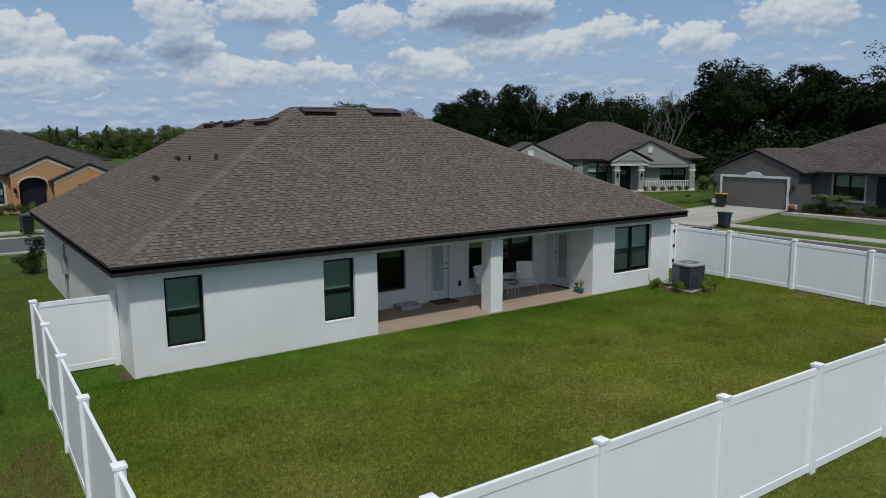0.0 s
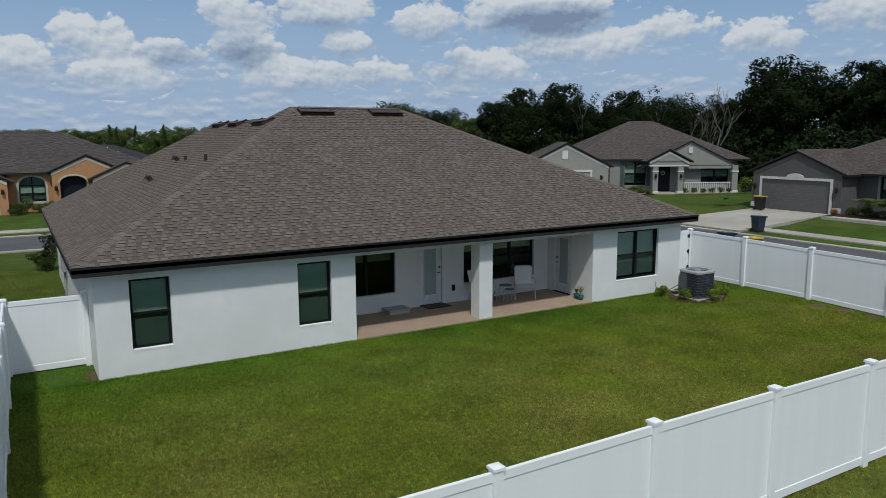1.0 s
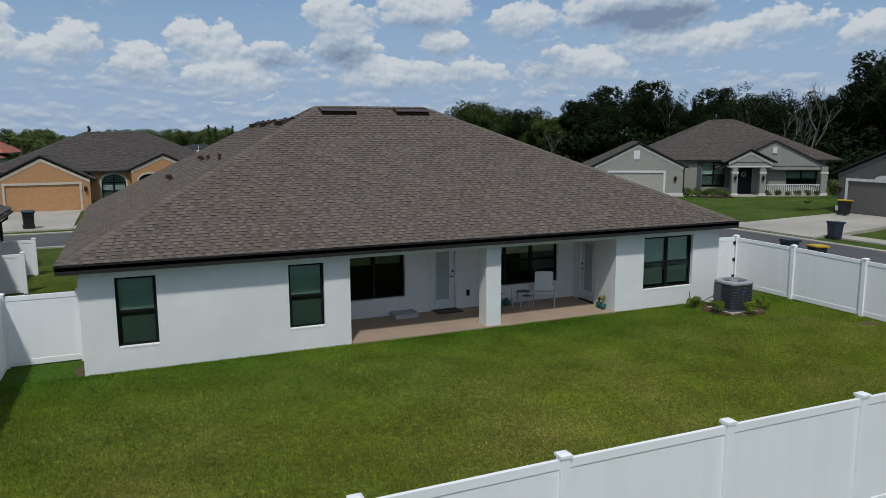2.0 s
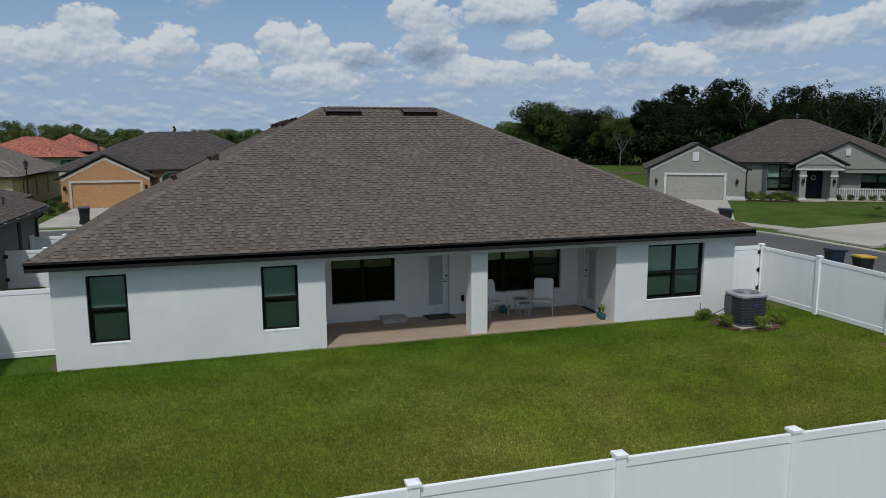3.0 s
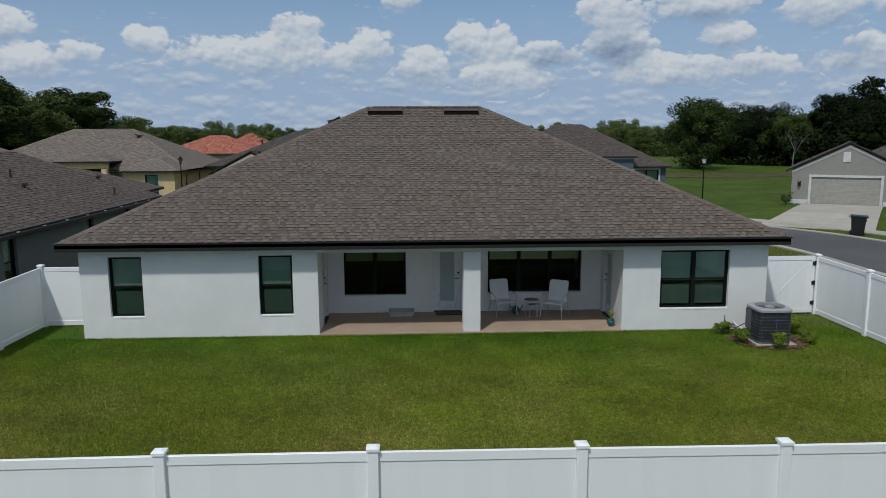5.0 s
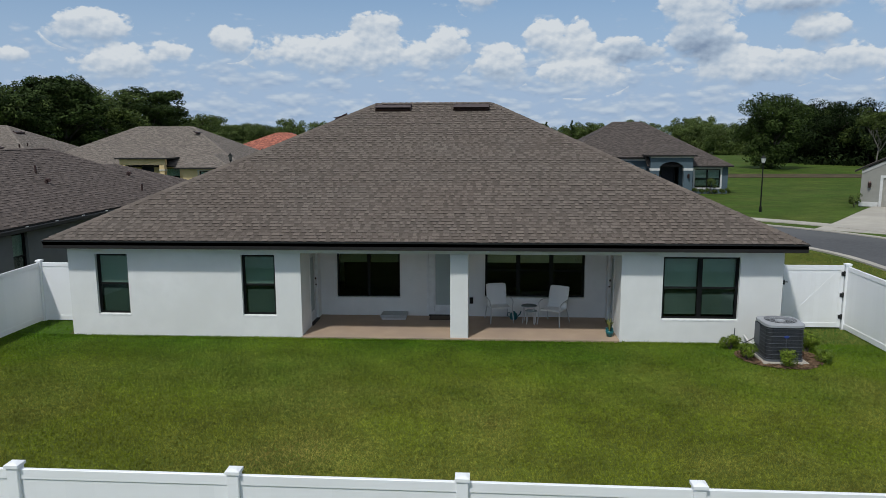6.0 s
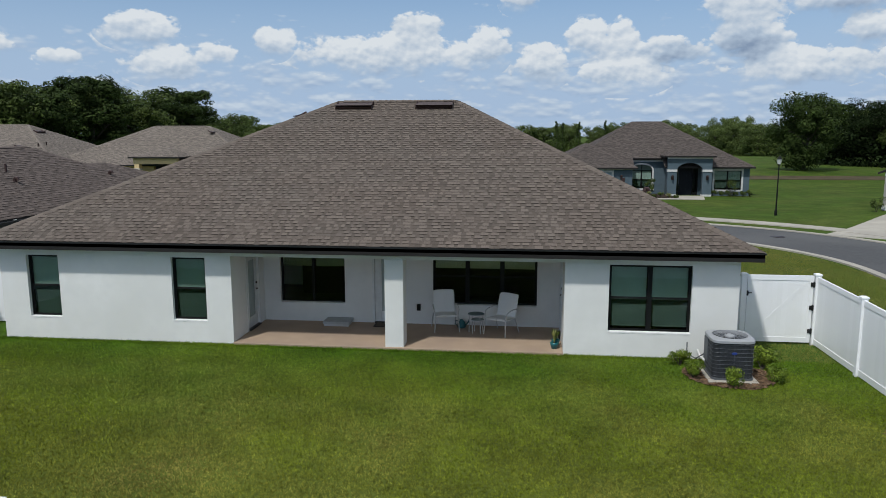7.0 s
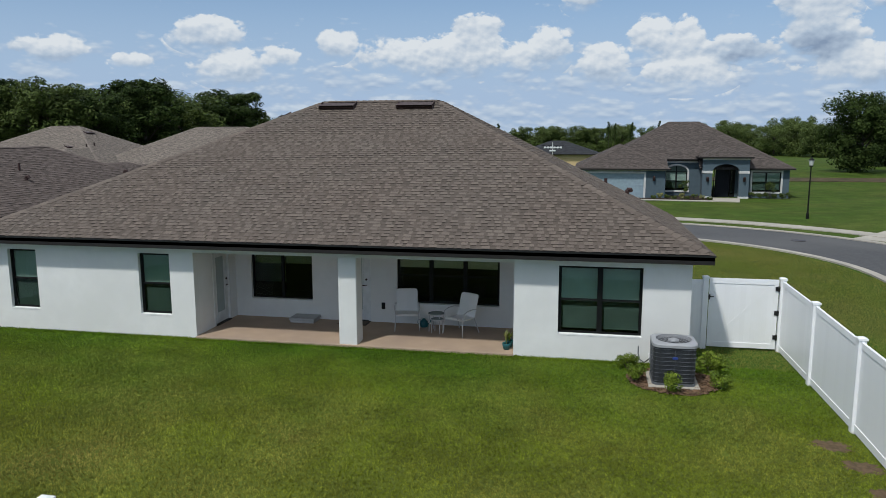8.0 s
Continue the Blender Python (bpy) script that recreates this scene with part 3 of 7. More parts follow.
# ---------------------------------------------------------------- windows and doors (local: x along the wall, y inward, z up)
def window(parent, m, w, h, cols=1, rows=2, cover="shade", name="window", label="", pane=None, frame_mat=None, sill=True, setback=0.09, share=1.0, shade_mat=None):
    """A black framed window set back in its opening, lower sash proud, with a shade or blind behind."""
    fm = frame_mat or BLACKFRAME
    f, d, mu = 0.040, 0.07, 0.036
    gaps = [(w * c / cols + (f if c == 0 else mu), w * (c + 1) / cols - (f if c == cols - 1 else mu), f, h - f) for c in range(cols)]
    bm = wall(w, h, d, gaps)
    bmesh.ops.translate(bm, verts=bm.verts[:], vec=(0, setback, 0))
    win = part(name, bm, fm, parent, label, m=m)
    for c in range(cols):
        x0, x1 = w * c / cols + (f if c == 0 else mu), w * (c + 1) / cols - (f if c == cols - 1 else mu)
        for r in range(rows):
            z0, z1 = f + (h - 2 * f) * r / rows, f + (h - 2 * f) * (r + 1) / rows
            o = setback + (0.012 if r == 0 else 0.035)
            if rows > 1:
                t = 0.022
                bm = wall(x1 - x0, z1 - z0, 0.022, [(t, x1 - x0 - t, t, z1 - z0 - t)])
                bmesh.ops.translate(bm, verts=bm.verts[:], vec=(x0, o, z0))
                part("sash", bm, fm, win)
            p = part("pane", box(x0 + 0.01, x1 - 0.01, o + 0.010, o + 0.014, z0 + 0.01, z1 - 0.01), pane or (PANE_SCREEN if rows > 1 and r == 0 else PANE), win)
            p.visible_shadow = False
    if cover == "shade":
        part("roller_shade", box(0.05, w - 0.05, setback + 0.078, setback + 0.082, h * (1 - share), h - 0.05), shade_mat or SHADE, win)
    elif cover == "blind":
        for c in range(cols):
            bm = bmesh.new()
            x0, x1 = w * c / cols + 0.06, w * (c + 1) / cols - 0.06
            n = int((h - 0.12) * share / 0.05)
            for i in range(n):
                z = h - 0.08 - i * 0.05
                box(x0, x1, setback + 0.075, setback + 0.127, z - 0.002, z + 0.001, bm, Matrix.Translation((0, setback + 0.101, z)) @ Matrix.Rotation(radians(77), 4, "X") @ Matrix.Translation((0, -setback - 0.101, -z)))
            part("blind", bm, shade_mat or BLIND, win)
    if sill:
        bm = slab([(-0.012, -0.006, 0.0), (w + 0.012, -0.006, 0.0), (w + 0.012, setback, 0.012), (-0.012, setback, 0.012)], 0.03)
        part("window_sill", bm, SILLM, win)
    return win


def glazed_door(parent, m, w, h, hinge_left=True, label="white door with a frosted glass panel", name="door"):
    bm = bmesh.new()
    for x0, x1, z0, z1 in ((-0.06, 0, 0, h + 0.06), (w, w + 0.06, 0, h + 0.06), (0, w, h, h + 0.06)):
        box(x0, x1, -0.012, 0.10, z0, z1, bm)
    d = part(name, bm, DOORM, parent, label, m=m)
    gx0, gx1, gz0, gz1 = w * 0.2, w * 0.8, 0.28, h - 0.18
    bm = bmesh.new()
    for x0, x1, z0, z1 in ((0, gx0, 0.02, h), (gx1, w, 0.02, h), (gx0, gx1, 0.02, gz0), (gx0, gx1, gz1, h)):
        box(x0 + 0.003, x1 - 0.003, 0.045, 0.085, z0, z1, bm)
    part("door_leaf", bm, DOORM, d)
    bm = bmesh.new()
    for x0, x1, z0, z1 in ((gx0, gx0 + 0.03, gz0, gz1), (gx1 - 0.03, gx1, gz0, gz1), (gx0, gx1, gz0, gz0 + 0.03), (gx0, gx1, gz1 - 0.03, gz1)):
        box(x0, x1, 0.035, 0.05, z0, z1, bm)
    part("glass_stop", bm, DOORM, d, bevel=0.004)
    part("glass_panel", box(gx0, gx1, 0.058, 0.066, gz0, gz1), FROST, d, "frosted pale glass panel")
    x = w - 0.07 if hinge_left else 0.07
    part("door_handle", tube([(x, 0.045, 0.98), (x, 0.0, 0.98), (x - 0.11 if hinge_left else x + 0.11, -0.005, 0.98)], 0.012), METAL, d, "dark lever handle")
    part("deadbolt", lathe([(0.03, 0), (0.03, 0.02), (0.02, 0.03)], sides=12), METAL, d, m=Matrix.Translation((x, 0.045, 1.14)) @ Matrix.Rotation(radians(90), 4, "X"))
    part("threshold", box(0, w, -0.05, 0.09, 0, 0.025), FASCIA, d)
    return d


# ---------------------------------------------------------------- the house
HX0, HX1, HY = 3.12, 20.90, 15.97
EX0, EX1, EY, EZ, PITCH = 2.74, 21.28, 15.58, 2.53, 0.49
TX0, TX1, TY = 10.10, 13.93, 22.93
TZ = EZ + PITCH * (TY - EY)
FY, WY = 23.40, 30.30
RX = 9.24
RZ = EZ + PITCH * (RX - EX0)
house = thing("house", "white stucco single-storey house with a brown shingle hip roof", "house")
T = 0.20
PX0, PX1, PYB, PZ = 9.11, 17.05, 18.17, 0.06
WTOP = 2.40


def at(x, y, z=0.0, rz=0.0):
    return pose(x, y, z, 0, 0, rz)


part("wall", wall(PX0 - HX0, WTOP, T, [(0.71, 1.55, 0.57, 2.13), (4.48, 5.34, 0.57, 2.13)], z0=-0.35), STUCCO, house, "white stucco back wall with two windows", m=at(HX0, HY))
part("wall", wall(HX1 - PX1, WTOP, T, [(1.00, 2.83, 0.59, 2.15)], z0=-0.35), STUCCO, house, "white stucco back wall with a twin window", m=at(PX1, HY))
part("wall", wall(WY - 0.3 - HY - T, WTOP, T, z0=-0.35), STUCCO, house, "white stucco side wall", m=at(HX0, WY - 0.3, 0, -90))
part("wall", wall(FY - 0.3 - HY - T, WTOP, T, z0=-0.35), STUCCO, house, "white stucco side wall", m=at(HX1, HY + T, 0, 90))
part("porch_wall", wall(PX1 - PX0, WTOP, T, [(0.46, 2.24, 0.57, 2.10), (3.02, 3.85, 0.08, 2.10), (4.62, 7.36, 0.60, 2.10)], z0=-0.35), STUCCO, house, "white stucco wall at the back of the porch", m=at(PX0, PYB))
part("porch_wall", wall(PYB - HY - T, WTOP, T, [(0.75, 1.60, 0.08, 2.10)], z0=-0.35), STUCCO, house, "white stucco porch side wall with a door", m=at(PX0, HY + T, 0, 90))
part("porch_wall", wall(PYB - HY - T, WTOP, T, [(0.35, 1.20, 0.08, 2.10)], z0=-0.35), STUCCO, house, "white stucco porch side wall with a door", m=at(PX1, PYB, 0, -90))
part("porch_header", box(PX0, PX1, HY + 0.002, HY + 0.30, 2.18, WTOP), STUCCO, house)
part("porch_column", box(12.86, 13.31, HY + 0.001, HY + 0.45, -0.3, 2.18), STUCCO, house, bevel=0.012)
part("porch_floor", box(PX0, PX1, HY - 0.05, PYB + 0.05, -0.3, PZ), PORCHFLOOR, house, "tan painted concrete porch slab", bevel=0.008)
part("porch_ceiling", box(PX0, PX1, HY + 0.30, PYB, 2.375, 2.40), SOFFIT, house)
part("baseboard", box(PX0 + 0.01, PX1 - 0.01, PYB - 0.012, PYB - 0.001, PZ, PZ + 0.02), SILLM, house)
# front parts that close the house
bm = bmesh.new()
slabpts = [(HX0, 0), (15.4, 0), (15.4, WTOP + 0.1), (RX, RZ - 0.16), (HX0, WTOP + 0.1)]
for yy in (WY - 0.5, WY - 0.3):
    bm.faces.new([bm.verts.new((x, yy, z - (0.35 if z == 0 else 0))) for x, z in slabpts])
part("front_wall", bm, STUCCO, house)
bm = bmesh.new()
for yy in (FY - 0.5, FY - 0.3):
    bm.faces.new([bm.verts.new((x, yy, z)) for x, z in ((HX0 + 0.2, -0.35), (HX1, -0.35), (HX1, WTOP + 0.1), (TX1, TZ - 0.16), (TX0, TZ - 0.16), (HX0 + 0.2, WTOP + 0.15))])
part("front_wall", bm, STUCCO, house)
part("front_wall", wall(WY - FY, WTOP + 0.1, T, z0=-0.35), STUCCO, house, m=at(15.4, FY - 0.3, 0, 90))
# rooms: floor, ceiling and inner walls, coloured near black for the unlit interior
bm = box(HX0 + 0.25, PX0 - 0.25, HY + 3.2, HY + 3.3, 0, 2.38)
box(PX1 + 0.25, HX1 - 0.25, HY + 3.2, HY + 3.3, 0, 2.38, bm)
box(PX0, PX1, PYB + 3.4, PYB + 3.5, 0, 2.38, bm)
part("inner_wall", bm, ROOM_SHADE, house)
part("inner_floor", box(HX0 + 0.21, HX1 - 0.21, PYB + T + 0.01, FY - 0.6, -0.05, 0.06), ROOM_SHADE, house)
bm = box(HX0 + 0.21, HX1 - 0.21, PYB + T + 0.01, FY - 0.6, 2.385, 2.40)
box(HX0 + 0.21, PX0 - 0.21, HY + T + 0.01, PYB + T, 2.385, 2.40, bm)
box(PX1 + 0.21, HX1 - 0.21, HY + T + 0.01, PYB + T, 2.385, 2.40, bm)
part("inner_ceiling", bm, ROOM_SHADE, house)

window(house, at(HX0 + 0.71, HY, 0.57), 0.84, 1.56, 1, 2, "shade", label="black framed window with a lowered shade")
window(house, at(HX0 + 4.48, HY, 0.57), 0.86, 1.56, 1, 2, "shade", label="black framed window with a lowered shade")
window(house, at(PX1 + 1.00, HY, 0.59), 1.83, 1.56, 2, 2, "blind", label="black framed twin window with closed blinds")
window(house, at(PX0 + 0.46, PYB, 0.57), 1.78, 1.53, 2, 1, "blind", label="dark porch window with blinds half raised", pane=PANE_DARK, share=0.36, shade_mat=SLAT_D)
window(house, at(PX0 + 4.62, PYB, 0.60), 2.74, 1.50, 3, 2, "shade", label="dark triple porch window with short shades", pane=PANE_DARK, share=0.36, shade_mat=SHADE_L)
glazed_door(house, at(PX0 + 3.05, PYB, PZ), 0.78, 2.0, True)
glazed_door(house, at(PX0, HY + T + 0.78, PZ, 90), 0.79, 2.0, True, "white porch side door with a frosted panel")
glazed_door(house, at(PX1, PYB - 0.38, PZ, -90), 0.79, 2.0, False, "white porch side door with a frosted panel")

# soffit, fascia, roof
bm = box(EX0 + 0.02, EX1 - 0.02, EY + 0.02, HY + 0.01, 2.365, 2.395)
box(EX0 + 0.02, HX0 + 0.01, HY + 0.01, WY - 0.02, 2.365, 2.395, bm)
box(HX1 - 0.01, EX1 - 0.02, HY + 0.01, FY - 0.02, 2.365, 2.395, bm)
part("soffit", bm, SOFFIT, house, "pale soffit under the eaves")
for x0, x1, y0, y1 in ((EX0, EX1, EY, EY + 0.022), (EX0, EX0 + 0.022, EY + 0.022, WY), (EX1 - 0.022, EX1, EY + 0.022, FY)):
    part("fascia", box(x0, x1, y0, y1, 2.325, 2.488), FASCIA, house, "dark bronze fascia board")
for x0, x1, y0, y1 in ((EX0 - 0.02, EX1 + 0.02, EY - 0.02, EY + 0.03), (EX0 - 0.02, EX0 + 0.03, EY + 0.03, WY), (EX1 - 0.03, EX1 + 0.02, EY + 0.03, FY)):
    part("drip_edge", box(x0, x1, y0, y1, 2.492, 2.522), DRIP, house)
slopes = {
    "back": [(EX0, EY, EZ), (EX1, EY, EZ), (TX1, TY, TZ), (TX0, TY, TZ)],
    "left": [(EX0, WY, EZ), (EX0, EY, EZ), (TX0, TY, TZ), (TX0, FY, TZ), (RX, FY, RZ), (RX, WY, RZ)],
    "right": [(EX1, EY, EZ), (EX1, FY, EZ), (TX1, FY, TZ), (TX1, TY, TZ)],
    "cap": [(TX0, TY, TZ), (TX1, TY, TZ), (TX1, FY, TZ), (TX0, FY, TZ)],
    "wing": [(RX, FY, RZ), (2 * RX - EX0, FY, EZ), (2 * RX - EX0, WY, EZ), (RX, WY, RZ)],
}
bm = bmesh.new()
for poly in slopes.values():
    slab(poly, 0.012, bm)
for poly in slopes.values():
    slab([(x, y, z - 0.02) for x, y, z in poly], 0.10, bm)
bmesh.ops.remove_doubles(bm, verts=bm.verts[:], dist=0.03)
roof = part("roof", bm, UNDERLAY, house, "brown grey architectural shingle roof")

cosr = 1 / math.hypot(1, PITCH)
up_y, up_x, dn_x = Vector((0, cosr, PITCH * cosr)), Vector((cosr, 0, PITCH * cosr)), Vector((-cosr, 0, PITCH * cosr))
LB = (TY - EY) / cosr
WB, WL, WR = EX1 - EX0, WY - EY, FY - EY
sv, sf, sl = [], [], []
lo_b, hi_b = (lambda t: t * cosr), (lambda t: WB - t * cosr * (EX1 - TX1) / (TY - EY))
tabs_back = shingle_quads((EX0, EY, EZ), (1, 0, 0), up_y, LB, lo_b, hi_b, 0.129, 0.122, seed=11)
WIDTHS = {round(0.122 * k, 3) for k in (0.45, 0.7, 0.9, 1.0, 1.2, 1.5)}
near = [q for q in tabs_back if q[5] < 4 and 6.0 < EX0 + q[0] < 17.5 and round(q[1] - q[0], 3) in WIDTHS][:300]
far = set(near)
tab_mesh([q for q in tabs_back if q not in far], (EX0, EY, EZ), (1, 0, 0), up_y, lo_b, hi_b, sv, sf, sl)
# left slope: runs along -y from the far end, so that its outer side is up
lo_l = lambda t: 0.0 if EX0 + t * cosr < RX else WY - FY
hi_l = lambda t: WL - t * cosr
tab_mesh(shingle_quads(0, 0, 0, (TX0 - EX0) / cosr, lo_l, hi_l, 0.129, 0.122, seed=12), (EX0, WY, EZ), (0, -1, 0), up_x, lo_l, hi_l, sv, sf, sl)
lo_r, hi_r = (lambda t: t * cosr * (TY - EY) / (EX1 - TX1)), (lambda t: WR)
tab_mesh(shingle_quads(0, 0, 0, (EX1 - TX1) / cosr, lo_r, hi_r, 0.129, 0.122, seed=13), (EX1, EY, EZ), (0, 1, 0), dn_x, lo_r, hi_r, sv, sf, sl)
lo_w, hi_w = (lambda t: 0.0), (lambda t: WY - FY)
tab_mesh(shingle_quads(0, 0, 0, (RX - EX0) / cosr, lo_w, hi_w, 0.129, 0.122, seed=14), (2 * RX - EX0, FY, EZ), (0, 1, 0), dn_x, lo_w, hi_w, sv, sf, sl)
shingle_mesh("shingles", sv, sf, SHINGLE, roof, sl)
for p0, p1 in (((EX0, EY, EZ), (TX0, TY, TZ)), ((EX1, EY, EZ), (TX1, TY, TZ)), ((TX0, TY, TZ), (TX1, TY, TZ)), ((RX, FY, RZ), (RX, WY, RZ)), ((RX, FY, RZ), (TX0, FY, TZ)), ((EX1, FY, EZ), (TX1, FY, TZ))):
    ridge_caps(p0, p1, SHINGLE, roof, "hip_cap")


def roof_vent(parent, m):
    bm = slab([(-0.58, -0.20, 0.16), (0.58, -0.20, 0.16), (0.58, 0.28, 0.04), (-0.58, 0.28, 0.04)], 0.02)
    for x in (-0.58, 0.56):
        box(x, x + 0.02, -0.18, 0.26, 0.0, 0.10, bm)
    v = part("roof_vent", bm, VENTMETAL, parent, m=m)
    part("throat", box(-0.55, 0.55, -0.13, -0.11, 0.0, 0.12), DRIP, v)
    part("louvre", box(-0.55, 0.55, -0.17, -0.15, 0.015, 0.05), VENTMETAL, v)
    part("louvre", box(-0.55, 0.55, -0.19, -0.17, 0.07, 0.095), VENTMETAL, v)
    return v


tilt = math.degrees(math.atan(PITCH))
for x in (10.69, 13.25):
    y = 22.48
    roof_vent(house, pose(x, y, EZ + PITCH * (y - EY), tilt, 0, 0))
for y in (22.85, 25.9, 28.3):
    x = 8.98
    roof_vent(house, Matrix.Translation((x, y, EZ + PITCH * (x - EX0))) @ Matrix.Rotation(radians(-90), 4, "Z") @ Matrix.Rotation(radians(tilt), 4, "X"))
for x, y, h in ((6.62, 23.3, 0.15), (6.72, 21.0, 0.19), (19.2, 23.0, 0.15)):
    z = EZ + PITCH * (min(x - EX0, EX1 - x))
    part("vent_pipe", tube([(x, y, z - 0.05), (x, y, z + h)], 0.05), VENTMETAL, house)
for x, y in ((6.52, 24.1), (5.44, 22.6), (19.85, 22.9)):
    z = EZ + PITCH * (min(x - EX0, EX1 - x))
    sgn = -1 if x < 12 else 1
    part("gooseneck_vent", tube([(x, y, z - 0.05), (x, y, z + 0.09), (x + 0.03 * sgn, y, z + 0.14), (x + 0.10 * sgn, y, z + 0.14), (x + 0.13 * sgn, y, z + 0.06)], 0.065), VENTMETAL, house)
# meter box and conduit on the side wall
mb = part("meter_box", box(HX0 - 0.14, HX0, 24.6, 25.0, 1.0, 1.55), material("grey meter box", (0.33, 0.34, 0.35), None, 5.0, 0.5), house, "grey electric meter box", bevel=0.01)
part("conduit", tube([(HX0 - 0.06, 24.8, -0.05), (HX0 - 0.06, 24.8, 1.0)], 0.035), mb.data.materials[0], house)
part("conduit", tube([(HX0 - 0.06, 24.8, 1.55), (HX0 - 0.06, 24.8, 1.9), (HX0, 24.8, 1.95)], 0.03), mb.data.materials[0], house)
part("outlet_box", box(13.30, 13.40, PYB - 0.03, PYB, 0.42, 0.60), BLACKFRAME, house, "black outlet cover", bevel=0.006)

# ---------------------------------------------------------------- fence
FENCE_BACK = [1.32, 3.72, 6.165, 8.60, 11.04, 13.49, 15.94, 18.38, 20.84, 23.30]


def fence_post(parent, x, y, ztop, zbot):
    p = part("post", box(-0.064, 0.064, -0.064, 0.064, zbot, ztop - 0.03, None), VINYL, parent, bevel=0.006, m=at(x, y))
    bm = box(-0.078, 0.078, -0.078, 0.078, ztop - 0.055, ztop - 0.02)
    tip = [bm.verts.new((sx * 0.078, sy * 0.078, ztop - 0.0199)) for sx, sy in ((-1, -1), (1, -1), (1, 1), (-1, 1))]
    inner = [bm.verts.new((sx * 0.035, sy * 0.035, ztop)) for sx, sy in ((-1, -1), (1, -1), (1, 1), (-1, 1))]
    for i in range(4):
        bm.faces.new((tip[i], tip[(i + 1) % 4], inner[(i + 1) % 4], inner[i]))
    bm.faces.new(inner)
    part("post_cap", bm, VINYL, p)
    return p


def fence_panel(parent, a, b, za, zb, ga, gb, name="panel"):
    """Top and bottom rails with tongue and groove boards between two posts; za, zb top heights, ga, gb ground."""
    a, b = Vector((*a, 0)), Vector((*b, 0))
    d = b - a
    n = d.length
    ang = math.atan2(d.y, d.x)
    m = Matrix.Translation((a.x, a.y, 0)) @ Matrix.Rotation(ang, 4, "Z")
    x0, x1 = 0.06, n - 0.06
    zt = lambda x: za + (zb - za) * x / n
    zg = lambda x: ga + (gb - ga) * x / n

    def bar(lo, hi, hw):
        bm = bmesh.new()
        q = [bm.verts.new((x, y, f(x))) for x in (x0, x1) for y in (-hw, hw) for f in (lo, hi)]
        for f in ((0, 1, 3, 2), (4, 6, 7, 5), (0, 4, 5, 1), (2, 3, 7, 6), (1, 5, 7, 3), (0, 2, 6, 4)):
            bm.faces.new([q[i] for i in f])
        bmesh.ops.recalc_face_normals(bm, faces=bm.faces[:])
        return bm

    for nm, bmx in (("top_rail", bar(lambda x: zt(x) - 0.195, lambda x: zt(x) - 0.08, 0.024)), ("bottom_rail", bar(lambda x: zg(x) + 0.03, lambda x: zg(x) + 0.17, 0.024))):
        part(nm, bmx, VINYL, parent, bevel=0.005, m=m)
    boards = 14
    w = (x1 - x0) / boards
    me = None
    for i in range(boards):
        c = x0 + (i + 0.5) * w
        z0, z1 = zg(c) + 0.15, zt(c) - 0.18
        if me is None:
            v = []
            for s in (-1, 1):
                for x, y in ((-w / 2, 0.0116), (-w / 2 + 0.003, 0.012), (w / 2 - 0.003, 0.012), (w / 2, 0.0116)):
                    v += [(x, y * s, 0.0), (x, y * s, 1.0)]
            f = []
            for k in range(3):
                q = 2 * k
                f += [(q, q + 2, q + 3, q + 1), (q + 8, q + 9, q + 11, q + 10)]
            me = bpy.data.meshes.new("board")
            me.from_pydata(v, [], f)
            me.materials.append(VINYL)
        b_ = new("board", me)
        b_.parent = parent
        b_.matrix_basis = m @ Matrix.Translation((c, 0, z0)) @ Matrix.Diagonal((1, 1, z1 - z0, 1))


def fence_run(label, pts, tops, first=True, last=True):
    fe = thing("fence", label, "fence", group="white vinyl fences")
    g = [ground_z(*p) for p in pts]
    for i, p in enumerate(pts):
        if (i > 0 or first) and (i < len(pts) - 1 or last):
            fence_post(fe, p[0], p[1], tops[i], g[i] - 0.1)
    for i in range(len(pts) - 1):
        fence_panel(fe, pts[i], pts[i + 1], tops[i], tops[i + 1], g[i], g[i + 1])
    return fe


fence_run("white vinyl privacy fence across the back of the lawn", [(x, 5.57) for x in FENCE_BACK], [1.60, 1.60, 1.585, 1.595, 1.585, 1.57, 1.55, 1.54, 1.53, 1.53])
LEFT_Y = [5.57, 8.12, 10.60, 12.85, 15.15, 17.35]
fence_run("white vinyl privacy fence along the side of the lawn", [(1.32 + 0.013 * (y - 5.57), y) for y in LEFT_Y], [1.60, 1.62, 1.645, 1.67, 1.70, 1.73], first=False)
fence_run("short white vinyl fence panel joining the house", [(1.473, 17.35), (3.05, 17.35)], [1.73, 1.73], first=False)
RIGHT_Y = [5.57, 7.95, 10.33, 12.75, 15.13, 17.45]
fence_run("white vinyl privacy fence beside the street", [(23.30 - 0.015 * (y - 5.57), y) for y in RIGHT_Y], [1.53, 1.58, 1.63, 1.68, 1.74, 1.77], first=False)

gate = thing("gate", "closed white vinyl gate with black hinges and latch", "gate")
fence_post(gate, 21.42, 17.45, 1.76, -0.1)
fence_panel(gate, (20.93, 17.45), (21.42, 17.45), 1.74, 1.74, -0.02, -0.02, "side_panel")
GX0, GX1, GYY = 21.51, 23.03, 17.45
bm = bmesh.new()
for x0, x1, z0, z1 in ((GX0, GX0 + 0.10, 0.06, 1.71), (GX1 - 0.10, GX1, 0.06, 1.71), (GX0 + 0.1, GX1 - 0.1, 0.06, 0.18), (GX0 + 0.1, GX1 - 0.1, 1.59, 1.71)):
    box(x0, x1, GYY - 0.025, GYY + 0.025, z0, z1, bm)
part("gate_frame", bm, VINYL, gate)
bw = (GX1 - GX0 - 0.2) / 11
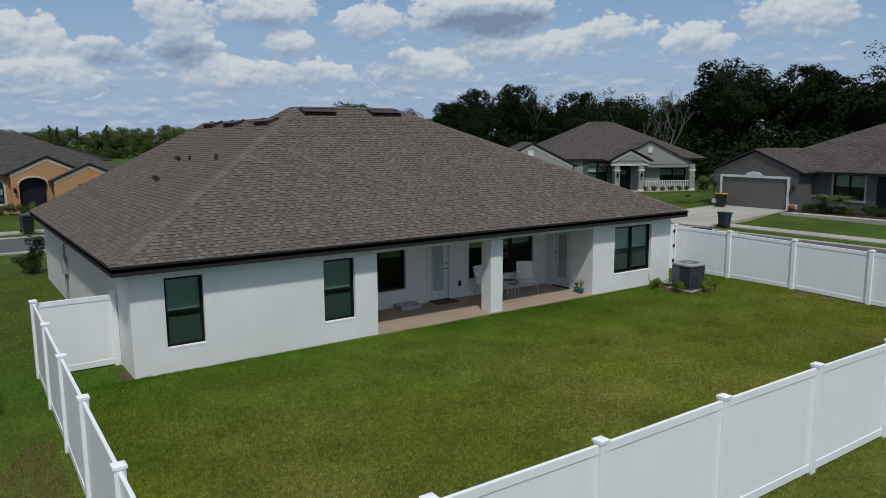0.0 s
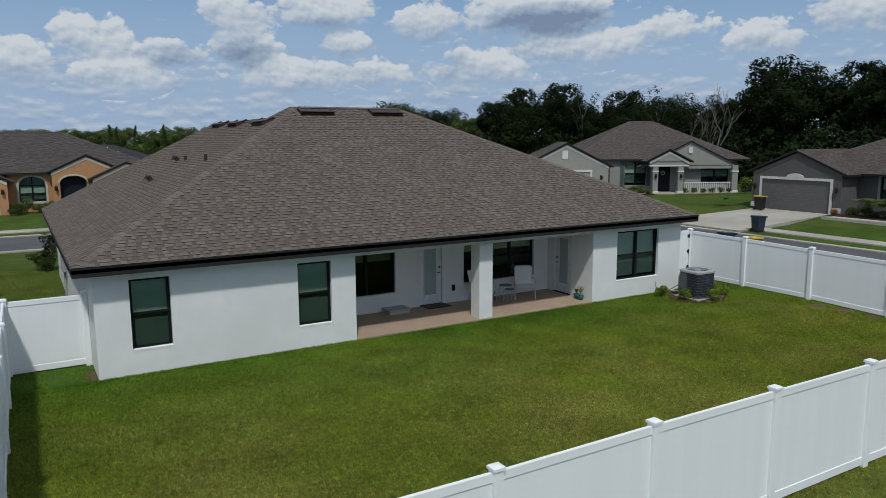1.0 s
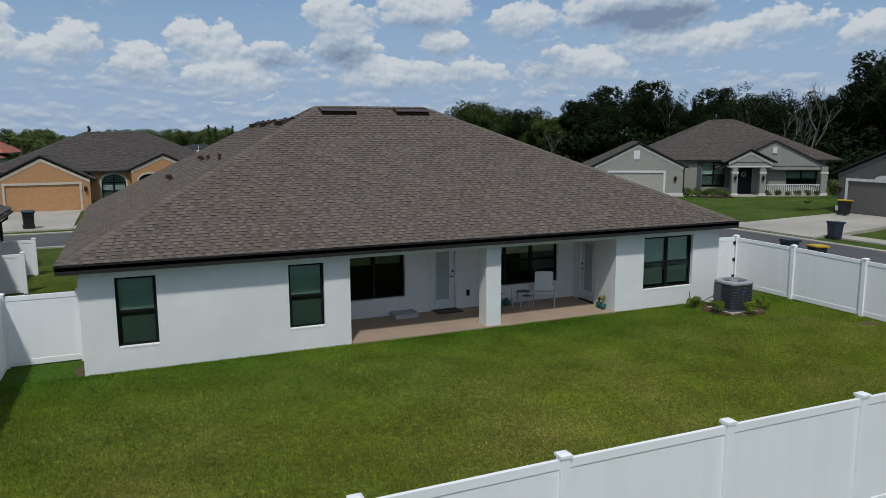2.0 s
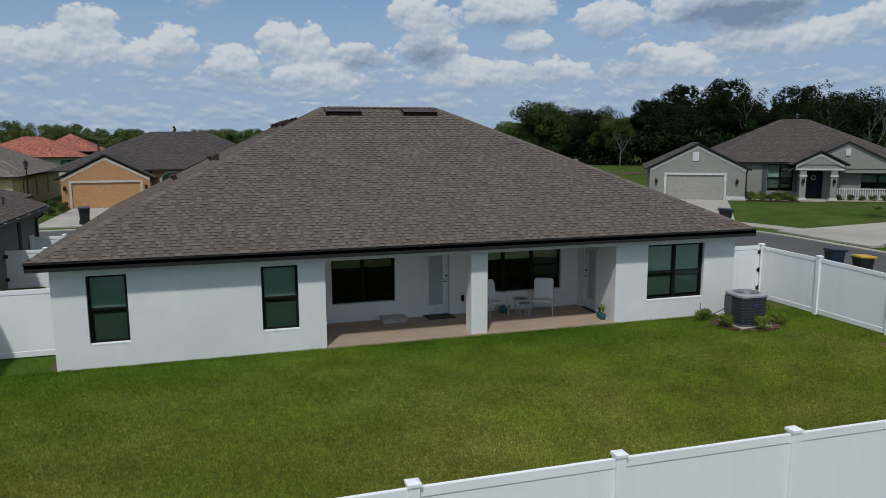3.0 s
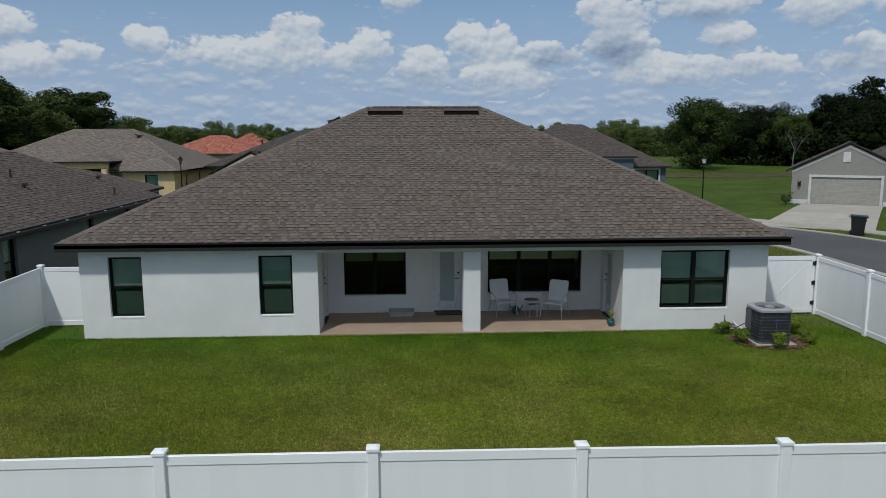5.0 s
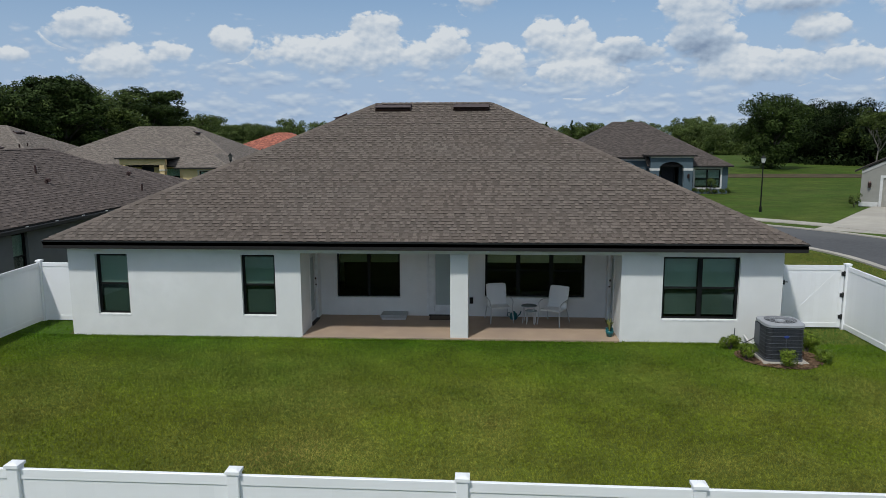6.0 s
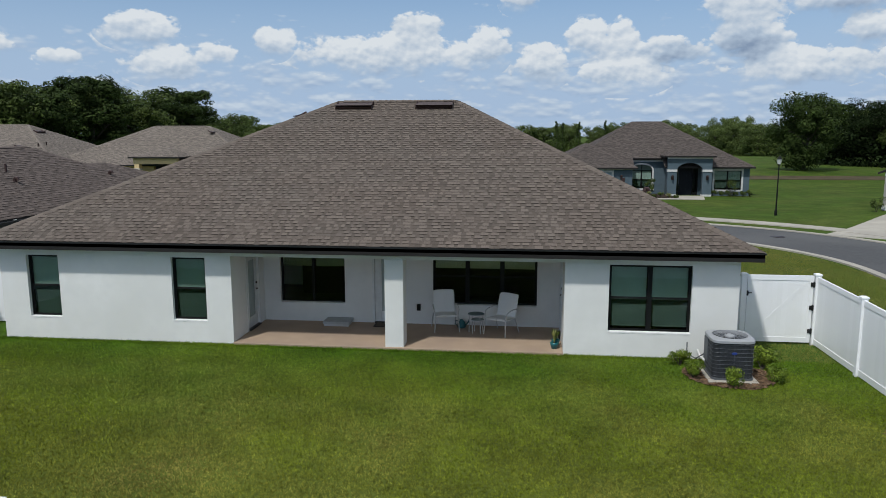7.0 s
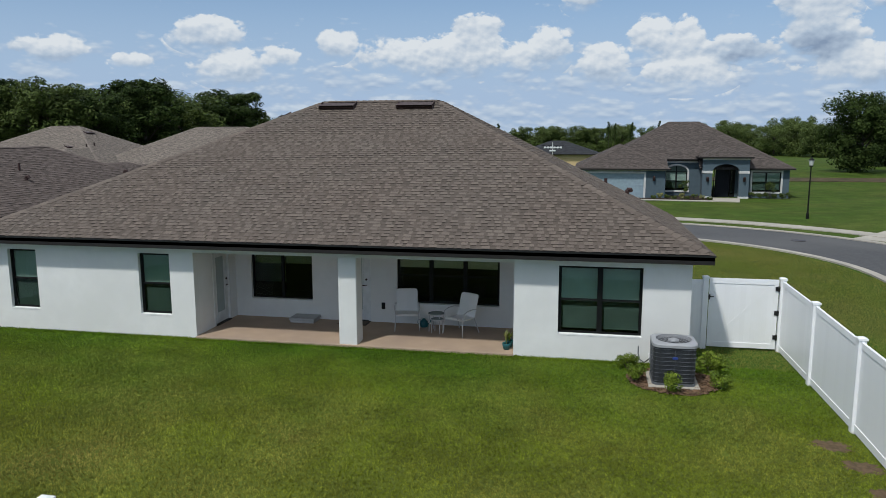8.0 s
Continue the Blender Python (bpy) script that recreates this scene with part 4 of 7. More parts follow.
for i in range(11):
    part("board", box(GX0 + 0.1 + i * bw + 0.0004, GX0 + 0.1 + (i + 1) * bw - 0.0004, GYY - 0.012, GYY + 0.012, 0.18, 1.59), VINYL, gate)
part("brace", box(-0.82, 0.82, -0.0165, -0.0125, -0.04, 0.04, None, Matrix.Translation(((GX0 + GX1) / 2, GYY, 0.885)) @ Matrix.Rotation(-math.atan2(1.20, 1.12), 4, "Y")), VINYL, gate)
for z in (0.35, 0.93, 1.50):
    hg = box(GX1 - 0.07, GX1 + 0.06, GYY - 0.045, GYY - 0.025, z - 0.05, z + 0.05)
    box(GX1 - 0.015, GX1 + 0.015, GYY - 0.06, GYY - 0.03, z - 0.07, z + 0.07, hg)
    part("hinge", hg, DRIP, gate, "black gate hinge")
bm = box(GX0 - 0.02, GX0 + 0.02, GYY - 0.06, GYY - 0.026, 1.20, 1.32)
tube([(GX0 - 0.08, GYY - 0.05, 1.27), (GX0 + 0.10, GYY - 0.05, 1.27)], 0.012, bm)
part("latch", bm, DRIP, gate, "black gate latch")
part("drop_rod", tube([(GX0 - 0.045, GYY - 0.05, 0.1), (GX0 - 0.045, GYY - 0.05, 1.25)], 0.01), DRIP, gate)


# ---------------------------------------------------------------- neighbouring houses
def hip(x0, x1, y0, y1, z, pitch, axis="x", gable0=False, gable1=False):
    """Slope polygons of a hip or gable roof over a rectangle; the ridge runs along axis."""
    if axis == "y":
        out = [[(q[1], q[0], q[2]) for q in p][::-1] for p in hip(y0, y1, x0, x1, z, pitch, "x", gable0, gable1)]
        return [p[-2:] + p[:-2] for p in out]
    h = (y1 - y0) / 2
    yc, zt = (y0 + y1) / 2, z + pitch * h
    ra, rb = x0 + (0 if gable0 else h), x1 - (0 if gable1 else h)
    if rb < ra:
        ra = rb = (ra + rb) / 2
    polys = [[(x0, y0, z), (x1, y0, z), (rb, yc, zt), (ra, yc, zt)], [(x1, y1, z), (x0, y1, z), (ra, yc, zt), (rb, yc, zt)]]
    if not gable0:
        polys.append([(x0, y1, z), (x0, y0, z), (ra, yc, zt)])
    if not gable1:
        polys.append([(x1, y0, z), (x1, y1, z), (rb, yc, zt)])
    return polys


def shingle_poly(poly, verts, faces, lifts, e, width, seed):
    """Tabs on one slope polygon whose first edge is the eave."""
    P = [Vector(p) for p in poly]
    a = (P[1] - P[0]).normalized()
    nrm = a.cross(P[2] - P[0]).normalized()
    s = nrm.cross(a).normalized()
    uv = [((p - P[0]).dot(a), (p - P[0]).dot(s)) for p in P]
    L = max(v for u, v in uv)

    def span(t):
        hits = []
        for (u0, t0), (u1, t1) in zip(uv, uv[1:] + uv[:1]):
            if abs(t1 - t0) > 1e-6 and min(t0, t1) - 1e-6 <= t <= max(t0, t1) + 1e-6:
                hits.append(u0 + (u1 - u0) * (t - t0) / (t1 - t0))
        return (min(hits), max(hits)) if len(hits) > 1 else (0, 0)

    lo, hi = (lambda t: span(t)[0]), (lambda t: span(t)[1])
    tab_mesh(shingle_quads(0, 0, 0, L, lo, hi, e, width, seed), P[0], a, s, lo, hi, verts, faces, lifts)


def roof_of(parent, volumes, mat, e=0.143, width=0.27, seed=1, label="", caps=True):
    """One roof part from several hip or gable volumes, with shingle tabs and caps."""
    polys = [p for v in volumes for p in (v if isinstance(v, list) else hip(*v))]
    bm = bmesh.new()
    for p in polys:
        slab([(x, y, z - 0.004) for x, y, z in p], 0.11, bm)
    bmesh.ops.remove_doubles(bm, verts=bm.verts[:], dist=0.005)
    rf = part("roof", bm, FASCIA, parent, label)
    v, f, lifts = [], [], []
    for i, p in enumerate(polys):
        shingle_poly(p, v, f, lifts, e, width, seed + i)
    shingle_mesh("shingles", v, f, mat, rf, lifts)
    if caps:
        done = set()
        for p in polys:
            for q0, q1 in zip(p, p[1:] + p[:1]):
                k = tuple(sorted((tuple(round(c, 2) for c in q0), tuple(round(c, 2) for c in q1))))
                if k in done and (q0[2] > p[0][2] + 0.1 or q1[2] > p[0][2] + 0.1) and (Vector(q0) - Vector(q1)).length > 0.4:
                    lo_, hi_ = (q0, q1) if q0[2] <= q1[2] else (q1, q0)
                    ridge_caps(lo_, hi_, mat, rf, "hip_cap", 0.14, 0.25)
                done.add(k)
    return rf


def garage_door(parent, x0, x1, y, h, mat, trim, z=0.0, arch=False):
    bm = bmesh.new()
    n = 12
    prof = []
    for i in range(n):
        z0, z1 = z + h * i / n, z + h * (i + 1) / n
        prof += [(0.066, z0), (0.06, z0 + 0.012), (0.06, z1 - 0.012), (0.066, z1 - 0.001)]
    l_, r_ = [bm.verts.new((x0, y + a, b)) for a, b in prof], [bm.verts.new((x1, y + a, b)) for a, b in prof]
    for i in range(len(prof) - 1):
        bm.faces.new((l_[i], r_[i], r_[i + 1], l_[i + 1]))
    g = part("garage_door", bm, mat, parent)
    bm = bmesh.new()
    for a0, a1, b0, b1 in ((x0 - 0.16, x0, z, z + h + 0.16), (x1, x1 + 0.16, z, z + h + 0.16), (x0, x1, z + h, z + h + 0.16)):
        box(a0, a1, y - 0.04, y + 0.04, b0, b1, bm)
    if arch:
        cx = (x0 + x1) / 2
        pts = [(cx + 0.62 * math.cos(t), z + h + 0.158 + 0.26 * math.sin(t)) for t in np.linspace(0, math.pi, 12)]
        fr = [bm.verts.new((px, y - 0.05, pz)) for px, pz in pts]
        bm.faces.new(fr)
        bk = [bm.verts.new((px, y + 0.02, pz)) for px, pz in pts]
        for i in range(len(pts) - 1):
            bm.faces.new((fr[i], fr[i + 1], bk[i + 1], bk[i]))
    part("door_trim", bm, trim, g)
    return g


def trim_rect(parent, x0, x1, z0, z1, y, t, mat, name="window_trim"):
    bm = wall(x1 - x0 + 2 * t, z1 - z0 + 2 * t, 0.06, [(t, x1 - x0 + t, t, z1 - z0 + t)])
    return part(name, bm, mat, parent, m=at(x0 - t, y - 0.04, z0 - t))


def lantern(parent, x, y, z):
    l = part("wall_lantern", lathe([(0.05, 0.0), (0.10, 0.05), (0.11, 0.30), (0.05, 0.40)], sides=6, centre=(x, y - 0.13, z)), METAL, parent)
    part("bracket", box(x - 0.03, x + 0.03, y - 0.13, y, z + 0.15, z + 0.22), METAL, l)


def gable_fill(parent, x0, x1, y, z, pitch, mat, over=0.0, trim=None):
    """The triangle of wall under a gable roof, with sloping trim boards."""
    bm = bmesh.new()
    w = (x1 - x0) / 2
    for yy in (y - 0.004, y + 0.2):
        bm.faces.new([bm.verts.new(p) for p in ((x0, yy, z), (x1, yy, z), ((x0 + x1) / 2, yy, z + pitch * w))])
    part("gable_wall", bm, mat, parent)
    if trim:
        c = (x0 + x1) / 2
        for s in (-1, 1):
            o = over
            p = [(c + s * e, y - o - 0.005, z + pitch * (w - e) - 0.03) for e in (0.0, w)] + [(c + s * e, y - o - 0.005, z + pitch * (w - e) - 0.24) for e in (w, 0.0)]
            bm = bmesh.new()
            a = [bm.verts.new(q) for q in p]
            b = [bm.verts.new((q[0], q[1] - 0.03, q[2])) for q in p]
            bm.faces.new(a)
            bm.faces.new(b[::-1])
            for i in range(4):
                bm.faces.new((a[i], a[(i + 1) % 4], b[(i + 1) % 4], b[i]))
            bmesh.ops.recalc_face_normals(bm, faces=bm.faces[:])
            part("gable_trim", bm, trim, parent)


def body_walls(parent, x0, x1, y0, y1, h, mat, holes_front=(), holes_right=(), holes_left=(), base=-0.4):
    part("wall", wall(x1 - x0, h, 0.2, holes_front, z0=base), mat, parent, m=at(x0, y0))
    def inset(holes):
        return [(a - 0.2, b - 0.2, c, d) for a, b, c, d in holes]
    part("wall", wall(y1 - y0 - 0.4, h, 0.2, inset(holes_right), z0=base), mat, parent, m=at(x1, y0 + 0.2, 0, 90))
    part("wall", wall(y1 - y0 - 0.4, h, 0.2, inset(holes_left), z0=base), mat, parent, m=at(x0, y1 - 0.2, 0, -90))
    part("wall", wall(x1 - x0, h, 0.2, z0=base), mat, parent, m=at(x1, y1, 0, 180))


def columns(parent, xs, y, z1, mat, band, w=0.5):
    for x in xs:
        c = part("porch_column", box(x - w / 2, x + w / 2, y, y + w, -0.3, z1), mat, parent, bevel=0.02)
        for z0, z2 in ((z1 - 0.55, z1 - 0.42), (-0.3, 0.22)):
            part("column_band", box(x - w / 2 - 0.04, x + w / 2 + 0.04, y - 0.04, y + w + 0.04, z0, z2), band, c)


def arched_wall(x0, x1, top, ax0, ax1, spring, rise, thick, base=-0.3):
    """A wall with one arched opening (local: x along, y inward)."""
    bm = box(x0, ax0, 0, thick, base, top)
    box(ax1, x1, 0, thick, base, top, bm)
    cx, r = (ax0 + ax1) / 2, (ax1 - ax0) / 2
    pts = [(cx - r * math.cos(t), spring + rise * math.sin(t)) for t in np.linspace(0, math.pi, 15)]
    cols = [[bm.verts.new(p) for p in ((x, 0, z), (x, 0, top), (x, thick, top), (x, thick, z))] for x, z in pts]
    for a, b in zip(cols, cols[1:]):
        for i in range(4):
            bm.faces.new((a[i], a[(i + 1) % 4], b[(i + 1) % 4], b[i]))
    bmesh.ops.recalc_face_normals(bm, faces=bm.faces[:])
    return bm


def arch_band(x0, x1, spring, rise, width, thick):
    """A flat moulding along an arch."""
    bm = bmesh.new()
    cx, r = (x0 + x1) / 2, (x1 - x0) / 2
    ring = []
    for t in np.linspace(0, math.pi, 17):
        c, s = math.cos(t), math.sin(t)
        a, b = (cx - r * c, spring + rise * s), (cx - (r + width) * c, spring + (rise + width) * s)
        ring.append([bm.verts.new(p) for p in ((a[0], 0, a[1]), (b[0], 0, b[1]), (b[0], thick, b[1]), (a[0], thick, a[1]))])
    for a, b in zip(ring, ring[1:]):
        for i in range(4):
            bm.faces.new((a[i], a[(i + 1) % 4], b[(i + 1) % 4], b[i]))
    bmesh.ops.recalc_face_normals(bm, faces=bm.faces[:])
    return bm


def arched_window(parent, x0, x1, y, z0, spring, rise, trim, label):
    """Twin window below an arched fanlight, with moulded trim; stands in an opening of the wall at y."""
    w = window(parent, at(x0, y, z0), x1 - x0, spring - z0, 2, 2, "blind", "window", label, sill=False, share=0.95)
    bm = bmesh.new()
    cx, r = (x0 + x1) / 2, (x1 - x0) / 2
    front = [bm.verts.new((cx - r * math.cos(t), y + 0.06, spring + rise * math.sin(t))) for t in np.linspace(0, math.pi, 15)]
    bm.faces.new(front)
    part("fanlight", bm, PANE_SCREEN, parent)
    part("fanlight_back", box(x0, x1, y + 0.14, y + 0.15, spring, spring + rise), BLIND, parent)
    part("fanlight_bar", box(cx - 0.03, cx + 0.03, y + 0.04, y + 0.08, spring, spring + rise), BLACKFRAME, parent)
    part("arch_trim", arch_band(x0, x1, spring, rise, 0.14, 0.07), trim, parent, m=at(0, y - 0.05))
    for a, b in ((x0 - 0.14, x0), (x1, x1 + 0.14)):
        part("window_trim", box(a, b, y - 0.05, y + 0.02, z0, spring), trim, parent)
    part("window_trim", box(x0 - 0.2, x1 + 0.2, y - 0.07, y + 0.02, z0 - 0.16, z0), trim, parent)
    return w


def far_window(parent, x0, x1, y, z0, z1, cols, trim=None, label="", rows=2, rz=0):
    w = window(parent, at(x0, y, z0), x1 - x0, z1 - z0, cols, rows, "blind", "window", label, sill=False, share=0.95)
    if trim:
        trim_rect(parent, x0, x1, z0, z1, y, 0.14, trim)
    return w


WHITE_TRIM = material("cream trim", (0.52, 0.48, 0.40), None, 4.0, 0.8)
WHITE_T2 = material("white trim", (0.60, 0.60, 0.59), None, 4.0, 0.7)
RAKE = material("pale grey trim", (0.40, 0.40, 0.385), None, 4.0, 0.8)
GREYW = material("light grey stucco", (0.268, 0.264, 0.238), (0.246, 0.242, 0.219), 3.0, 0.9, 0.3, 60.0)
GREYDOOR = material("light grey garage door", (0.330, 0.318, 0.280), None, 4.0, 0.6)
CHARW = material("charcoal stucco", (0.098, 0.093, 0.092), (0.085, 0.081, 0.080), 3.0, 0.9, 0.3, 60.0)
CHARDOOR = material("taupe grey garage door", (0.120, 0.112, 0.108), None, 4.0, 0.6)
ORANGEW = material("orange stucco", (0.44, 0.235, 0.110), (0.40, 0.215, 0.10), 3.0, 0.9, 0.3, 60.0)
ORANGEDOOR = material("tan orange garage door", (0.46, 0.245, 0.105), None, 4.0, 0.6)
YELLOWW = material("yellow stucco", (0.62, 0.47, 0.25), (0.58, 0.44, 0.23), 3.0, 0.9, 0.3, 60.0)
BLUEW = material("slate blue stucco", (0.080, 0.115, 0.140), (0.071, 0.104, 0.128), 3.0, 0.9, 0.3, 60.0)
BLUEDOOR = material("pale blue garage door", (0.26, 0.34, 0.40), None, 4.0, 0.6)
DARKW = material("dark grey stucco", (0.150, 0.157, 0.158), (0.136, 0.143, 0.144), 3.0, 0.9, 0.3, 60.0)
NAVY = material("dark front door", (0.010, 0.013, 0.020), None, 4.0, 0.6, spec=0.2)
SHUTTER = material("slate shutter", (0.060, 0.075, 0.080), None, 4.0, 0.6)
REDTILE = material("red clay tile", (0.40, 0.135, 0.085), (0.30, 0.090, 0.058), 20.0, 0.8, island=0.35)


def front_door(parent, x0, x1, y, z1, arch=False):
    d = part("front_door", box(x0, x1, y, y + 0.06, 0.05, z1), NAVY, parent)
    bm = bmesh.new()
    for i in range(2):
        for j in range(3):
            xa = x0 + (x1 - x0) * (0.10 + 0.46 * i)
            box(xa, xa + (x1 - x0) * 0.34, y - 0.012, y, 0.18 + j * (z1 - 0.25) / 3, 0.05 + (j + 1) * (z1 - 0.25) / 3, bm)
    part("door_panel", bm, NAVY, d)


# light grey house across the street
nb = thing("house", "light grey house with gabled porch, garage and white trim", "house", pose(41.4, 46.1, 0.30, 0, 0, -31), group="neighbouring houses")
body_walls(nb, -3.35, 3.60, 0.0, 7.0, 2.4, GREYW, [(1.25, 5.45, -0.05, 1.95)])
body_walls(nb, 3.60, 15.0, 2.5, 15.0, 2.85, GREYW, [(1.95, 3.80, 0.6, 2.65), (4.6, 5.9, 0.0, 2.2), (8.55, 10.9, 0.65, 1.95)])
roof_of(nb, [(-3.75, 4.0, -0.14, 9.0, 2.35, 0.51, "y", True, False), (0.7, 16.2, 2.15, 15.5, 2.84, 0.50, "x"), (6.5, 15.35, 1.66, 10.0, 2.2, 0.50, "y", True, False), (6.85, 10.85, 0.61, 8.0, 2.72, 0.52, "y", True, False)], SHINGLE_NB, seed=21, label="grey brown shingle roof with gables")
gable_fill(nb, -3.35, 3.60, 0.0, 2.38, 0.51, GREYW, trim=RAKE)
gable_fill(nb, 6.85, 15.0, 1.8, 2.36, 0.50, GREYW, trim=RAKE)
gable_fill(nb, 7.2, 10.5, 0.75, 2.70, 0.52, GREYW, trim=RAKE)
garage_door(nb, -2.10, 2.10, 0.0, 1.95, GREYDOOR, WHITE_T2, -0.05)
part("gable_vent", box(-0.25, 0.20, -0.05, 0.02, 2.95, 3.65), WHITE_T2, nb)
part("gable_vent", box(10.75, 11.1, 1.72, 1.8, 3.35, 3.85), WHITE_T2, nb)
for x0, x1 in ((-3.4, -2.3), (2.3, 3.65)):
    part("plinth_band", box(x0, x1, -0.05, 0.0, 0.0, 0.3), WHITE_T2, nb)
part("downpipe", tube([(3.75, 0.1, 2.3), (3.68, 0.1, 2.1), (3.68, 0.1, 0.0)], 0.05), DRIP, nb)
part("porch_beam", box(7.25, 10.45, 0.8, 1.2, 2.35, 2.75), GREYW, nb)
part("beam_band", box(7.2, 10.5, 0.75, 1.25, 2.28, 2.40), WHITE_T2, nb)
part("porch_beam", box(10.45, 15.0, 1.85, 2.05, 2.05, 2.4), GREYW, nb)
columns(nb, (7.75, 9.87), 0.8, 2.35, GREYW, WHITE_T2, 0.45)
columns(nb, (14.75,), 1.6, 2.3, GREYW, WHITE_T2, 0.5)
far_window(nb, 5.55, 7.40, 2.5, 0.6, 2.65, 2, label="black framed twin window")
for x in (5.17, 7.43):
    part("shutter", box(x, x + 0.33, 2.43, 2.5, 0.55, 2.68), SHUTTER, nb)
far_window(nb, 12.15, 14.5, 2.5, 0.65, 1.95, 2, label="wide black framed window")
front_door(nb, 8.2, 9.5, 2.58, 2.2)
for x in (-2.85, 3.0):
    lantern(nb, x, 0.0, 1.25)
for x in (7.75, 9.87):
    lantern(nb, x, 0.8, 1.3)
rail = part("porch_railing", box(10.15, 14.5, 1.72, 1.80, 0.82, 0.90), WHITE_T2, nb, "white porch railing")
part("bottom_rail", box(10.15, 14.5, 1.73, 1.79, 0.10, 0.16), WHITE_T2, rail)
for i in range(27):
    x = 10.2 + i * 0.16
    part("baluster", box(x, x + 0.05, 1.735, 1.785, 0.16, 0.82), WHITE_T2, rail)
part("porch_floor", box(7.2, 15.0, 0.7, 2.5, -0.4, 0.05), CONCRETE, nb)
part("door_wreath", tube([(8.85 + 0.16 * math.cos(t), 2.54, 1.65 + 0.16 * math.sin(t)) for t in np.linspace(0, 2 * math.pi, 15)], 0.04, None, 6), WHITE_TRIM, nb)

# charcoal house facing the side street
dk = thing("house", "charcoal grey house with a wide garage and brown shingle roof", "house", pose(45.2, 28.0, 0.28, 0, 0, -90), group="neighbouring houses")
body_walls(dk, -3.05, 3.1, 0.0, 7.0, 2.5, CHARW, [(0.70, 5.45, -0.05, 2.05)])
body_walls(dk, 3.1, 16.0, 1.8, 15.0, 2.5, CHARW, [(1.35, 3.25, 0.75, 2.35), (3.95, 5.2, 0.0, 2.3), (7.5, 9.3, 0.75, 2.35)])
roof_of(dk, [(-3.5, 3.5, -0.14, 9.0, 2.45, 0.42, "y", True, False), (-2.2, 16.5, 1.3, 15.4, 2.5, 0.46, "x")], SHINGLE_NB, seed=31, label="grey brown shingle hip roof")
gable_fill(dk, -3.05, 3.1, 0.0, 2.45, 0.42, CHARW, trim=CHARW)
garage_door(dk, -2.35, 2.40, 0.0, 2.05, CHARDOOR, WHITE_T2, -0.05, arch=True)
for x0, x1 in ((-3.1, -2.55), (2.6, 3.15)):
    part("plinth_band", box(x0, x1, -0.05, 0.0, 0.1, 0.4), WHITE_T2, dk)
far_window(dk, 4.45, 6.35, 1.8, 0.75, 2.35, 2, GREYW, "black framed twin window with pale trim")
far_window(dk, 10.6, 12.4, 1.8, 0.75, 2.35, 2, GREYW, "black framed twin window with pale trim")
front_door(dk, 7.05, 8.3, 1.85, 2.3)
lantern(dk, 2.85, 0.0, 1.3)
lantern(dk, -2.8, 0.0, 1.3)

# orange house
og = thing("house", "orange stucco house with arched entry and garage", "house", pose(-1.5, 58.0, -0.05), group="neighbouring houses")
body_walls(og, -3.1, 3.05, 0.0, 7.0, 2.35, ORANGEW, [(0.70, 5.45, -0.05, 1.95)])
part("wall", arched_wall(3.05, 5.9, 2.75, 3.75, 5.45, 1.85, 0.62, 0.2), ORANGEW, og, m=at(0, 1.99))
part("wall_foot", box(3.75, 5.45, 1.99, 2.19, -0.3, 0.65), ORANGEW, og)
body_walls(og, 5.9, 13.2, 2.0, 15.0, 2.75, ORANGEW)
body_walls(og, 3.05, 5.9, 3.4, 14.9, 2.7, ORANGEW)
roof_of(og, [(-3.5, 3.45, -0.14, 9.0, 2.22, 0.52, "y", True, False), (-4.3, 14.0, 1.6, 15.4, 2.75, 0.43, "x"), (5.5, 10.95, 1.41, 8.0, 2.75, 0.47, "y", True, False), (8.2, 13.55, 0.66, 8.0, 2.2, 0.47, "y", True, False)], SHINGLE_DK, width=0.34, seed=41, label="charcoal shingle hip roof with gables")
gable_fill(og, -3.1, 3.05, 0.0, 2.22, 0.52, ORANGEW, trim=WHITE_TRIM)
gable_fill(og, 5.85, 10.6, 1.55, 2.75, 0.47, ORANGEW, trim=WHITE_TRIM)
gable_fill(og, 8.5, 13.25, 0.8, 2.2, 0.47, ORANGEW, trim=WHITE_TRIM)
part("wall", wall(4.75, 2.2, 0.2, [(1.6, 3.2, 0.6, 1.9)], z0=-0.3), ORANGEW, og, m=at(8.5, 0.8))
window(og, at(10.1, 0.8, 0.6), 1.6, 1.3, 2, 2, "blind", sill=False)
garage_door(og, -2.40, 2.35, 0.0, 1.95, ORANGEDOOR, WHITE_TRIM, -0.05)
arched_window(og, 3.75, 5.45, 2.0, 0.65, 1.85, 0.62, WHITE_TRIM, "arched black framed window with cream trim")
part("entry_wall", arched_wall(0, 4.7, 2.8, 0.5, 2.3, 1.95, 0.52, 0.25), ORANGEW, og, m=at(5.88, 1.55))
part("arch_trim", arch_band(0.5, 2.3, 1.95, 0.52, 0.12, 0.06), WHITE_TRIM, og, m=at(5.88, 1.50))
front_door(og, 6.4, 8.1, 1.95, 2.4)
lantern(og, -2.85, 0.0, 1.35)
lantern(og, 2.75, 0.0, 1.35)
lantern(og, 6.1, 1.5, 1.4)

